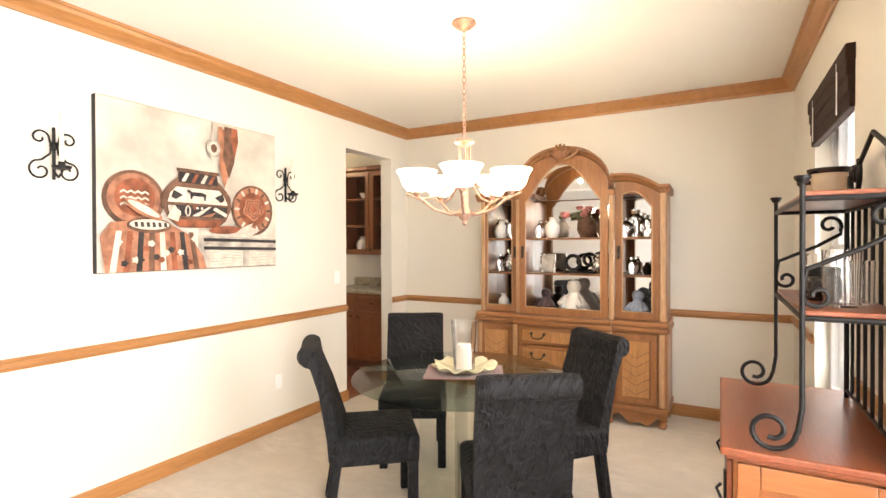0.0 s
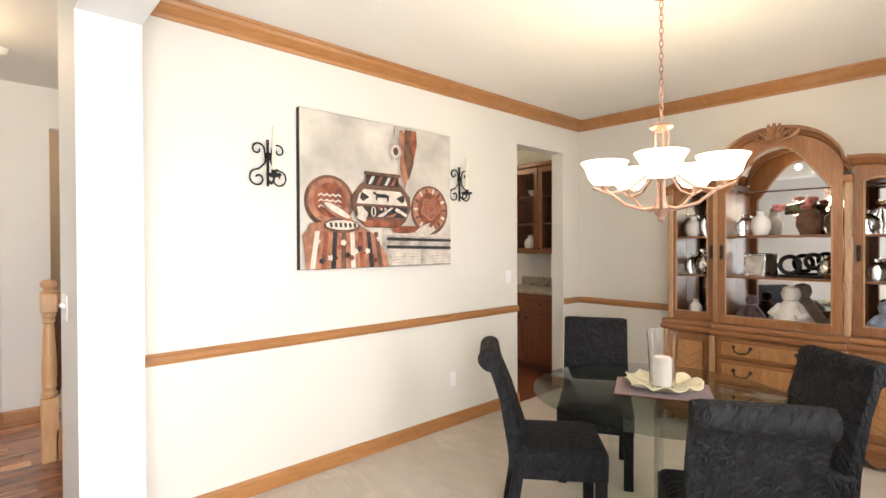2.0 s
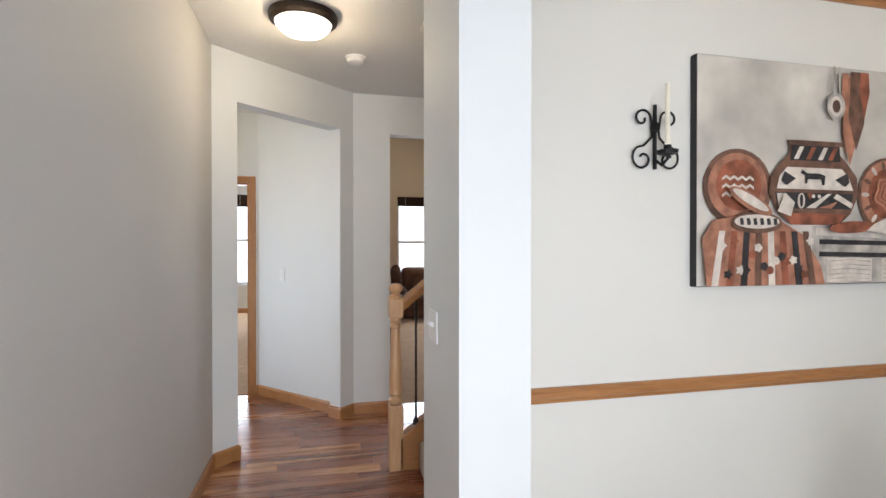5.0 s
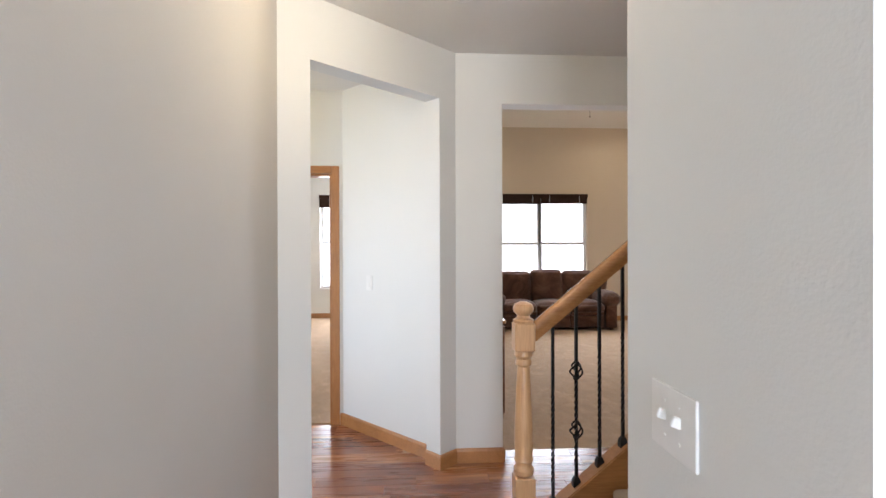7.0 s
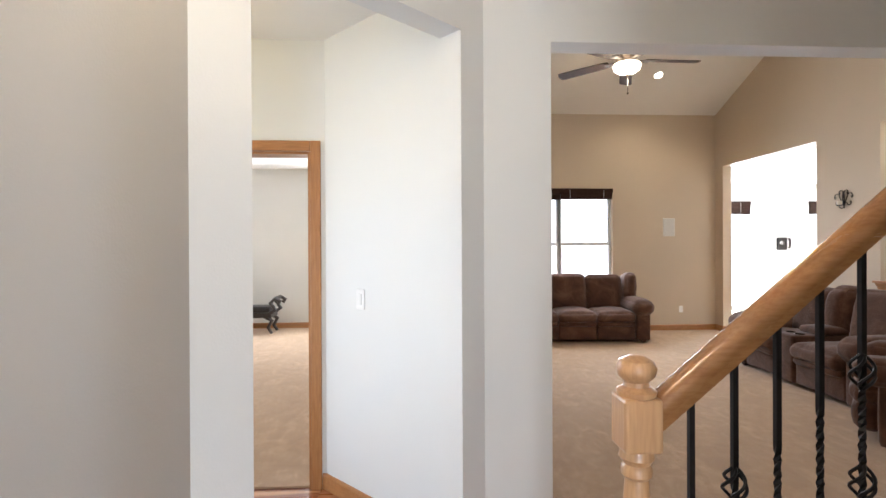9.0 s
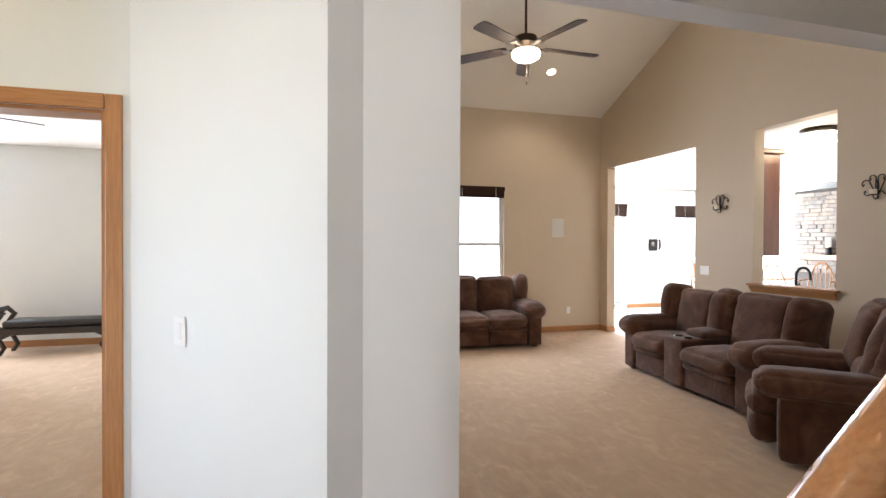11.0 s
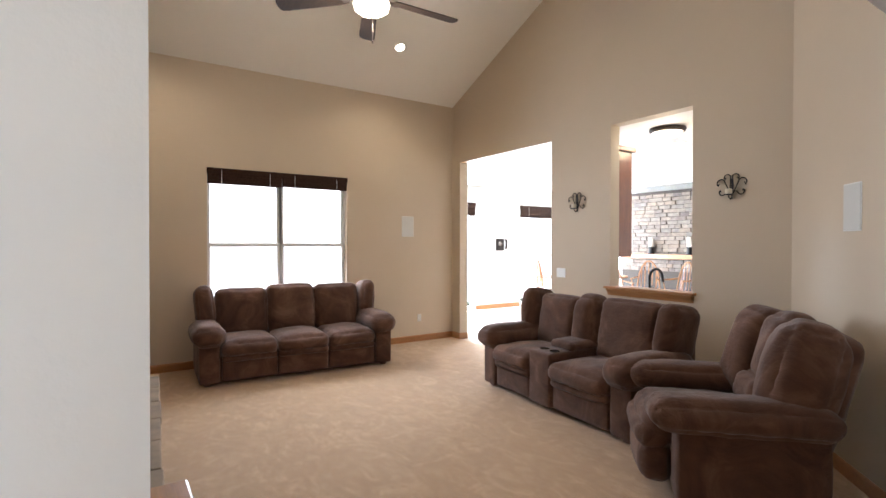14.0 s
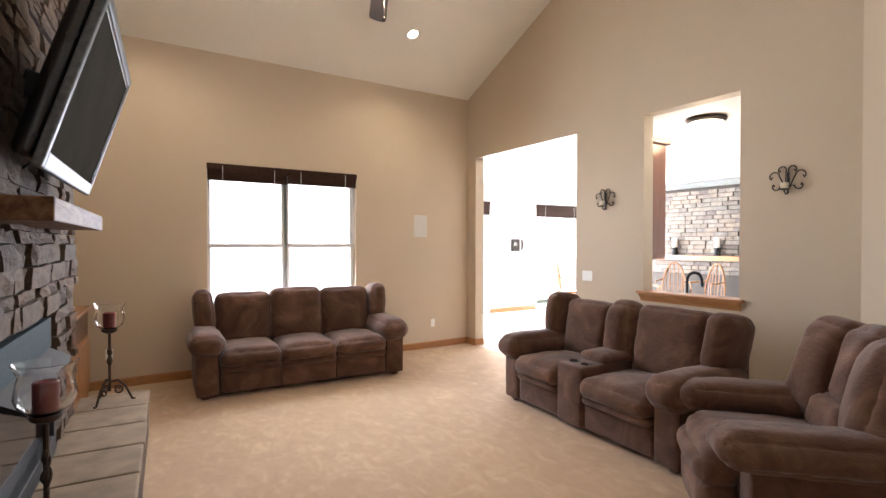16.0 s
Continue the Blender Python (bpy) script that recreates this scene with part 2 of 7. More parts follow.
def tube(points, r, seg=8, bm=None, taper=None):
    """A round bar along points; taper gives a factor from 0..1 along it."""
    bm = bm or B()
    pts = [Vector(p) for p in points]
    rings, up = [], None
    for i, p in enumerate(pts):
        d = (pts[min(i + 1, len(pts) - 1)] - pts[max(i - 1, 0)]).normalized()
        if up is None:
            up = d.orthogonal().normalized()
        up = (up - d * up.dot(d)).normalized()
        side = d.cross(up)
        k = r * (taper(i / (len(pts) - 1)) if taper else 1)
        rings.append([bm.verts.new(p + (up * math.cos(a) + side * math.sin(a)) * k) for a in [2 * math.pi * j / seg for j in range(seg)]])
    for a, b in zip(rings, rings[1:]):
        for i in range(seg):
            bm.faces.new((a[i], a[(i + 1) % seg], b[(i + 1) % seg], b[i]))
    bm.faces.new(rings[0][::-1])
    bm.faces.new(rings[-1])
    return bm


def spiral(cx, cz, r0, r1, a0, a1, n=22, y=0.0):
    """Points of a flat scroll in the xz plane."""
    out = []
    for i in range(n + 1):
        f = i / n
        a, r = radians(a0 + (a1 - a0) * f), r0 + (r1 - r0) * f
        out.append((cx + r * math.cos(a), y, cz + r * math.sin(a)))
    return out


def prism(outline, y0, y1, m=None, bm=None):
    """An outline in (x, z) pushed from y0 to y1."""
    bm = bm or B()
    a = [bm.verts.new((x, y0, z)) for x, z in outline]
    b = [bm.verts.new((x, y1, z)) for x, z in outline]
    bm.faces.new(a)
    bm.faces.new(b[::-1])
    for i in range(len(a)):
        j = (i + 1) % len(a)
        bm.faces.new((a[i], b[i], b[j], a[j]))
    if m:
        bmesh.ops.transform(bm, matrix=m, verts=a + b)
    return bm


def run_profile(path, profile, closed=False):
    """Sweeps a profile of (out, up) pairs along a level path of (x, y); out is to the path's right."""
    bm = B()
    pts = [Vector(p) for p in path]
    rings = []
    for i, p in enumerate(pts):
        d0 = (p - pts[i - 1]).normalized() if i or closed else None
        d1 = (pts[(i + 1) % len(pts)] - p).normalized() if i < len(pts) - 1 or closed else None
        d0, d1 = d0 or d1, d1 or d0
        n0, n1 = Vector((d0.y, -d0.x)), Vector((d1.y, -d1.x))
        n = (n0 + n1).normalized()
        n = n / max(0.3, n.dot(n0))
        rings.append([bm.verts.new((p.x + n.x * o, p.y + n.y * o, u)) for o, u in profile])
    k = len(profile)
    for a, b in zip(rings, rings[1:]):
        for i in range(k):
            j = (i + 1) % k
            bm.faces.new((a[i], b[i], b[j], a[j]))
    bm.faces.new(rings[0])
    bm.faces.new(rings[-1][::-1])
    return bm


def cushion(x0, x1, y0, y1, z0, z1, r, bulge=(0, 0, 0), slack=0.006, seed=0, n=14, m=None):
    """A stuffed block with rounded edges, swollen faces and creases that run in from the seams."""
    bm = B()
    c = Vector(((x0 + x1) / 2, (y0 + y1) / 2, (z0 + z1) / 2))
    h = Vector(((x1 - x0) / 2, (y1 - y0) / 2, (z1 - z0) / 2))
    r = min(r, *h)
    made = {}
    shift = Vector((seed * 7.3, seed * 3.1, seed * 1.7))

    def vert(p):
        key = tuple(round(k, 4) for k in p)
        if key in made:
            return made[key]
        e = [math.copysign(abs(k) ** 0.82, k) for k in p]
        q = Vector([h[k] * e[k] for k in range(3)])
        inner = Vector([max(-(h[k] - r), min(h[k] - r, q[k])) for k in range(3)])
        d = q - inner
        out = d.normalized() if d.length > 1e-6 else Vector(p).normalized()
        if d.length > 1e-6:
            q = inner + out * r
        for k in range(3):
            a, b = (k + 1) % 3, (k + 2) % 3
            q[k] += p[k] ** 3 * bulge[k] * (1 - p[a] ** 2) * (1 - p[b] ** 2)
        w = q + c + shift
        near = sorted(abs(k) for k in p)[1] ** 3
        soft = noise.noise(w * 5) + 0.5 * noise.noise(w * 12)
        crease = max(0.0, 1 - abs(noise.noise(w * 15)) * 5) * near
        q += out * (soft * slack - crease * slack * 0.9)
        made[key] = bm.verts.new(q + c)
        return made[key]

    for axis in range(3):
        for sign in (-1, 1):
            for i in range(n):
                for j in range(n):
                    quad = []
                    for a, b in ((i, j), (i + 1, j), (i + 1, j + 1), (i, j + 1)):
                        p = [0, 0, 0]
                        p[axis], p[(axis + 1) % 3], p[(axis + 2) % 3] = sign, 2 * a / n - 1, 2 * b / n - 1
                        quad.append(vert(p))
                    bm.faces.new(quad)
    if m:
        bmesh.ops.transform(bm, matrix=m, verts=bm.verts[:])
    return bm


def wall_mesh(p0, p1, z0, z1, thick, holes=()):
    """A wall from p0 to p1, its thickness to the left of that way, with holes (u0, u1, z0, z1) through it."""
    bm = B()
    a, b = Vector(p0), Vector(p1)
    d = (b - a).normalized()
    n = Vector((-d.y, d.x)) * thick
    L = (b - a).length
    us = sorted({0, L, *[min(max(h[i], 0), L) for h in holes for i in (0, 1)]})
    zs = sorted({z0, z1, *[min(max(h[i], z0), z1) for h in holes for i in (2, 3)]})

    def solid(i, j):
        if not (0 <= i < len(us) - 1 and 0 <= j < len(zs) - 1):
            return False
        u, z = (us[i] + us[i + 1]) / 2, (zs[j] + zs[j + 1]) / 2
        return not any(h[0] < u < h[1] and h[2] < z < h[3] for h in holes)

    cache = {}

    def v(i, j, s):
        if (i, j, s) not in cache:
            p = a + d * us[i] + n * s
            cache[i, j, s] = bm.verts.new((p.x, p.y, zs[j]))
        return cache[i, j, s]

    for i in range(len(us) - 1):
        for j in range(len(zs) - 1):
            if not solid(i, j):
                continue
            for s in (0, 1):
                bm.faces.new((v(i, j, s), v(i + 1, j, s), v(i + 1, j + 1, s), v(i, j + 1, s)))
            for di, dj, c in ((-1, 0, ((i, j), (i, j + 1))), (1, 0, ((i + 1, j), (i + 1, j + 1))), (0, -1, ((i, j), (i + 1, j))), (0, 1, ((i, j + 1), (i + 1, j + 1)))):
                if not solid(i + di, j + dj):
                    (q, r), (s_, t_) = c
                    bm.faces.new((v(q, r, 0), v(s_, t_, 0), v(s_, t_, 1), v(q, r, 1)))
    return bm


def wall(name, p0, p1, z0, z1, thick, material, label, holes=()):
    ob = link(name, wall_mesh(p0, p1, z0, z1, thick, holes), material)
    return setting(ob, label, "wall")


def slab(name, outline, z0, z1, material, label, category):
    bm = B()
    a = [bm.verts.new((x, y, z0)) for x, y in outline]
    b = [bm.verts.new((x, y, z1)) for x, y in outline]
    bm.faces.new(a)
    bm.faces.new(b)
    for i in range(len(a)):
        j = (i + 1) % len(a)
        bm.faces.new((a[i], a[j], b[j], b[i]))
    return setting(link(name, bm, material), label, category)

# ---- plan ----
XP, XE, YB = -3.305, 0.155, 4.481          # dining: painting wall, window wall, far wall
ZD, ZH, ZO = 2.645, 2.723, 2.395           # ceilings of dining and hall, top of the openings
XL, YL = -5.776, 0.42                      # wall between hall and living room, its free edge
XW, YN = -11.947, 5.01                     # living room: window wall, kitchen wall
YS = -0.83                                 # hall's plain wall
SC = (-4.935, -0.83)                       # corner to the slanting wall
RIDGE_X, RIDGE_Z = -8.9, 5.10
EAVE_Z = 3.66


def gable(y, name, thick, label, holes):
    """The kitchen wall of the living room, with its sloping top."""
    ob = wall(name, (-7.07, y), (XW - 0.15, y), 0, 2.95, -thick, M_TAN, label, holes)
    up = prism([(XW - 0.15, 2.95), (-7.07, 2.95), (-5.6, 2.95), (-5.6, 5.2), (XW - 0.15, 5.2)], y, y + thick)
    join(up, wall_mesh((-7.07, y), (XW - 0.15, y), 0, 2.95, -thick, holes))
    old = ob.data
    me = bpy.data.meshes.new(name)
    up.to_mesh(me)
    up.free()
    me.materials.append(M_TAN)
    ob.data = me
    bpy.data.meshes.remove(old)
    return ob


# dining room
wall("wall_painting", (XP, 0.40), (XP, YB), 0, 2.8, 0.13, M_CREAM, "cream painted wall with a canvas and two sconces", [(3.48 - 0.40, 4.195 - 0.40, -1, 2.30)])
wall("wall_dining_far", (XP - 0.13, YB), (XE + 0.15, YB), 0, 2.8, 0.15, M_CREAM, "cream painted wall behind the china cabinet")
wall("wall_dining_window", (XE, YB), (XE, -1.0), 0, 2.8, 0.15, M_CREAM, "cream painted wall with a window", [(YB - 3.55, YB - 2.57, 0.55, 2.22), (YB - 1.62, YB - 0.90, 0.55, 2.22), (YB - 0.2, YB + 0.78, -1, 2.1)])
slab("ceiling_dining", [(XP, 0.49), (XE, 0.49), (XE, YB), (XP, YB)], ZD, 2.8, M_CEIL, "off-white dining room ceiling", "ceiling")
bm = boxed(XP - 0.16, -2.92, 0.265, 0.495, 0, 2.8)
setting(link("wall_stub", bm, M_LIGHT), "pale painted wall end beside the hall", "wall")
bm = boxed(-2.92, XE, 0.265, 0.495, 2.34, 2.8)
setting(link("wall_beam", bm, M_LIGHT), "pale painted header over the dining room opening", "wall")
slab("floor_dining", [(XP, 0.38), (XE, 0.38), (XE, YB), (XP, YB)], -0.1, 0.0, M_CARPET_D, "pale beige carpet of the dining room", "floor")

# hall
wall("wall_hall", (XE, YS), SC, 0, 2.8, 0.13, M_GREIGE, "plain greige painted hall wall")
dv = Vector((XL, 0.108)) - Vector(SC)
LD = dv.length
du = dv / LD
wall("wall_slanting", SC, (XL, 0.108), 0, 2.8, 0.13, M_LIGHT, "pale slanting wall with an opening to the bedroom", [(0.18, LD - 0.15, -1, ZO)])
wall("wall_living_east", (XL, 0.108), (XL, 4.2), 0, 2.8, 0.13, M_LIGHT, "pale wall with a wide opening to the living room", [(YL - 0.108, 3.5 - 0.108, -1, 2.39)])
slab("ceiling_hall", [(XE, -0.95), (XE, 0.265), (XP - 0.13, 0.265), (XP - 0.13, 4.4), (XL, 4.4), (XL, 0.108), SC, (-4.93, -0.95)], ZH, 2.8, M_CEILH, "off-white textured hall ceiling", "ceiling")
slab("floor_hall", [(XE, -0.95), (XE, 0.38), (-3.43, 0.38), (-3.43, 3.3), (XL - 0.13, 3.3), (XL - 0.13, 0.2), (-7.2, -0.5), (-7.2, -2.4), (-4.9, -2.4), (-4.9, -0.95)], -0.1, -0.012, M_CHERRY, "dark subfloor under the hall planks", "floor")

# vestibule to the bedroom
wall("wall_switch", (-5.86, -0.085), (-6.55, -0.745), 0, 2.8, -0.1, M_LIGHT, "pale vestibule wall with a light switch")
wall("wall_bedroom_door", (-6.55, -0.70), (-6.55, -2.4), 0, 2.8, -0.13, M_LIGHT, "vestibule wall with the bedroom door", [(0.132, 0.93, -1, 2.03)])
wall("wall_vestibule", (-4.935, -0.96), (-4.935, -2.5), 0, 2.8, 0.1, M_LIGHT, "plain vestibule wall")
# The opening is added here to let the vestibule's fill lamp in.
wall("wall_vestibule_end", (-4.935, -2.4), (-6.68, -2.4), 0, 2.8, 0.1, M_LIGHT, "unseen vestibule wall with an opening added for light", [(0.28, 1.25, 0.4, 2.1)])
slab("ceiling_vestibule", [(-5.0, -0.93), (-5.86, 0.0), (-6.6, -0.6), (-6.6, -2.45), (-5.0, -2.45)], 2.70, 2.8, M_CEIL, "vestibule ceiling", "ceiling")

# bedroom
wall("wall_bedroom_far", (-12.75, -0.6), (-12.75, -7.0), 0, 3.0, -0.15, M_LIGHT, "pale bedroom wall with a window", [(0.31, 1.47, 0.6, 2.48), (3.84, 5.0, 0.6, 2.48)])
wall("wall_bedroom_end", (-12.9, -7.0), (-6.55, -7.0), 0, 3.0, -0.1, M_LIGHT, "plain bedroom wall")
wall("wall_bedroom_near", (-6.68, -2.4), (-6.68, -7.0), 0, 3.0, 0.13, M_LIGHT, "plain bedroom wall")
slab("ceiling_bedroom", [(-6.68, -0.7), (-12.9, -0.7), (-12.9, -7.1), (-6.68, -7.1)], 2.89, 3.05, M_CEIL, "white bedroom ceiling", "ceiling")
slab("floor_bedroom", [(-6.6, -0.6), (-12.9, -0.6), (-12.9, -7.1), (-6.6, -7.1)], -0.1, 0.0, M_CARPET, "beige bedroom carpet", "floor")

# living room
wall("wall_living_window", (XW, -0.6), (XW, YN + 0.15), 0, 3.9, 0.15, M_TAN, "tan wall with a double window", [(1.36 + 0.6, 3.18 + 0.6, 0.58, 2.42)])
NOOK = (-9.745, -11.733, 2.81)
PT = (-7.91, -8.85, 1.05, 2.84)
gable(YN, "wall_living_kitchen", 0.15, "tan gable wall with two openings to the kitchen", [(-7.07 - NOOK[0], -7.07 - NOOK[1], -1, NOOK[2]), (-7.07 - PT[0], -7.07 - PT[1], PT[2], PT[3])])
wall("wall_living_slant", (XL - 0.13, 3.75), (-7.07, YN), 0, 5.2, -0.12, M_TAN, "slanting tan wall behind the recliner")
wall("wall_living_fire", (XW - 0.95, -0.60), (-6.58, -0.60), 0, 5.3, -0.12, M_TAN, "tan wall behind the fireplace")
bm = boxed(XL - 0.13, XL, -0.5, 5.2, 2.8, 5.2)
wall("wall_living_pier", (-6.45, -0.60), (XL - 0.13, 0.15), 2.75, 5.3, -0.1, M_TAN, "tan wall beside the fireplace")
setting(link("wall_living_upper", bm, M_TAN), "tan upper wall over the hall opening", "wall")
bm = prism([(XW - 0.15, EAVE_Z), (RIDGE_X, RIDGE_Z), (XL, EAVE_Z + 0.1), (XL, 5.4), (XW - 0.15, 5.4)], -0.6, YN + 0.15)
setting(link("ceiling_living", bm, M_CEIL), "off-white vaulted living room ceiling", "ceiling")
slab("floor_living", [(XL - 0.13, -0.6), (XL - 0.13, YN), (XW, YN), (XW, -0.6)], -0.1, 0.0, M_CARPET, "beige living room carpet with tracks in the pile", "floor")

# kitchen and nook beyond
XK, YK, ZK = -14.4, 10.9, 2.85
wall("wall_nook_window", (XK, YN), (XK, YK), 0, 2.95, 0.15, M_LIGHT, "pale nook wall with two tall windows", [(6.0 - YN, 7.32 - YN, 0.05, 2.42), (8.73 - YN, 10.2 - YN, 0.05, 2.42)])
wall("wall_nook_far", (XK - 0.15, YK), (-5.5, YK), 0, 2.95, 0.15, M_LIGHT, "pale nook wall behind the stone fireplace")
wall("wall_nook_near", (XK - 0.15, YN + 0.02), (XW - 0.15, YN + 0.02), 0, 2.95, -0.12, M_LIGHT, "plain nook wall")
wall("wall_kitchen_east", (-5.6, YK), (-5.6, YN + 0.15), 0, 2.95, 0.12, M_LIGHT, "plain kitchen wall")
slab("ceiling_kitchen", [(XK - 0.15, YN + 0.15), (-5.5, YN + 0.15), (-5.5, YK + 0.1), (XK - 0.15, YK + 0.1)], ZK, 3.0, M_CEIL, "white kitchen ceiling", "ceiling")
slab("floor_kitchen", [(XK - 0.15, YN), (-5.5, YN), (-5.5, YK + 0.1), (XK - 0.15, YK + 0.1)], -0.1, -0.001, M_CARPET_D, "pale kitchen floor", "floor")

# bright overcast distance outside the windows
M_OUT = glow_mat("overcast_glow", (0.97, 0.98, 1.0), 2.0)
for p0, p1, z0, z1 in (((3.5, 45.0), (3.5, -3.0), -1, 8), ((-15.0, -0.4), (-15.0, 4.9), -1, 5), ((-17.5, 4.0), (-17.5, 19.0), -1, 5), ((-15.5, -9.0), (-15.5, 0.8), -1, 5)):
    setting(link("backdrop", wall_mesh(p0, p1, z0, z1, -0.05), M_OUT), "bright overcast distance", "backdrop")
slab("ground", [(-400, -400), (400, -400), (400, 400), (-400, 400)], -0.4, -0.25, plain_mat("dull_lawn", (0.10, 0.12, 0.06), 0.9, 2, 0.3), "dull green lawn round the house", "ground")

# ---- dining room ----
CROWN = [(0, 0), (0.012, 0), (0.016, 0.02), (0.035, 0.032), (0.06, 0.06), (0.068, 0.078), (0.085, 0.083), (0.088, 0.094), (0, 0.094)]
RAIL = [(0, -0.03), (0.012, -0.03), (0.016, -0.015), (0.024, -0.008), (0.024, 0.012), (0.014, 0.02), (0.014, 0.03), (0, 0.03)]
BASE = [(0, 0), (0.014, 0), (0.014, 0.078), (0.010, 0.09), (0.005, 0.096), (0, 0.096)]


def at_height(profile, z):
    return [(o, u + z) for o, u in profile]


def trim(name, path, profile, material, label, z=0.0):
    return setting(link(name, run_profile(path, at_height(profile, z)), material), label, "trim")


trim("trim_crown", [(XP, 0.495), (XP, YB), (XE, YB), (XE, 0.495), (XP, 0.495)], CROWN, M_OAKY, "glossy honey oak crown moulding", ZD - 0.095)
trim("trim_chair_rail", [(XP, 0.495), (XP, 3.48)], RAIL, M_OAKY, "honey oak chair rail", 0.845)
trim("trim_chair_rail_far", [(XP, 4.21), (XP, YB), (XE, YB), (XE, 3.6)], RAIL, M_OAK, "honey oak chair rail", 0.845)
trim("trim_chair_rail_between", [(XE, 2.5), (XE, 1.66)], RAIL, M_OAKY, "honey oak chair rail", 0.845)
trim("trim_chair_rail_window", [(XE, 0.88), (XE, 0.5)], RAIL, M_OAKY, "honey oak chair rail", 0.845)
trim("baseboard_painting", [(XP, 0.495), (XP, 3.48), (XP - 0.12, 3.48)], BASE, M_OAKY, "honey oak baseboard")
trim("baseboard_far", [(XP - 0.12, 4.195), (XP, 4.195), (XP, YB), (XE, YB), (XE, 0.5)], BASE, M_OAK, "honey oak baseboard")


def cover_plate(name, m, label, kind="outlet", gang=1):
    """An outlet or switch plate on a wall; m's y axis points out of the wall."""
    t = thing(name, m, label, "outlet" if kind == "outlet" else "light switch")
    w = 0.035 * gang + 0.002 * (gang - 1)
    part("plate", rbox(-w, w, 0, 0.006, -0.057, 0.057, 0.003), M_WHITE, t)
    for i in range(gang):
        cx = (i - (gang - 1) / 2) * 0.046
        if kind == "outlet":
            for s in (-1, 1):
                part("socket", rbox(cx - 0.017, cx + 0.017, 0.005, 0.009, s * 0.024 - 0.014, s * 0.024 + 0.014, 0.003), M_WHITE, t)
        elif kind == "toggle":
            part("toggle", rbox(cx - 0.005, cx + 0.005, 0.003, 0.022, -0.006, 0.012, 0.003, m=Matrix.Rotation(0.35, 4, "X")), M_WHITE, t)
            for q in (-0.030, 0.030):
                part("screw", lathe([(0, 0), (0.0035, 0), (0.003, 0.0012), (0, 0.0015)], 8, Matrix.Translation((cx, 0.006, q)) @ Matrix.Rotation(-math.pi / 2, 4, "X")), M_WHITE, t)
        else:
            part("rocker", rbox(cx - 0.014, cx + 0.014, 0.005, 0.010, -0.032, 0.032, 0.003, m=Matrix.Rotation(0.04, 4, "X")), M_WHITE, t)
    return t


def on_wall(x, y, z, face):
    """face: degrees of the way that the wall faces, from +x."""
    return pose(x, y, z, 0, 0, face - 90)


cover_plate("outlet", on_wall(XP, 2.676, 0.365, 0), "white duplex outlet on the cream wall")
cover_plate("light_switch", on_wall(XP, 3.355, 1.13, 0), "white rocker switch on the cream wall", "switch")
cover_plate("light_switch", on_wall(-3.28, 0.265, 1.142, -90), "white double toggle switch on the wall end", "toggle", 2)
cover_plate("outlet", on_wall(-2.95, YS, 0.36, 90), "white outlet low on the hall wall")
cover_plate("light_switch", on_wall(-6.298, -0.508, 1.165, -46.3), "white rocker switch in the vestibule", "switch")

# canvas with a still life
C_CANVAS = plain_mat("canvas_ground", (0.53, 0.49, 0.425), 0.8, 4, 0.25, 0.2)
C_RUST = plain_mat("rust_pigment", (0.24, 0.075, 0.036), 0.8, 14, 0.45, 0.2)
C_TERRA = plain_mat("terracotta_pigment", (0.33, 0.145, 0.085), 0.8, 16, 0.4, 0.2)
C_BLACK = plain_mat("black_pigment", (0.03, 0.025, 0.025), 0.8, 20, 0.5, 0.2)
C_CREAM = plain_mat("cream_pigment", (0.60, 0.53, 0.45), 0.8, 18, 0.2, 0.2)
C_GREY = plain_mat("grey_pigment", (0.40, 0.36, 0.31), 0.8, 12, 0.4, 0.2)
C_UMBER = plain_mat("umber_pigment", (0.13, 0.065, 0.04), 0.8, 15, 0.5, 0.2)
C_EDGE = plain_mat("canvas_edge", (0.02, 0.018, 0.018), 0.7)


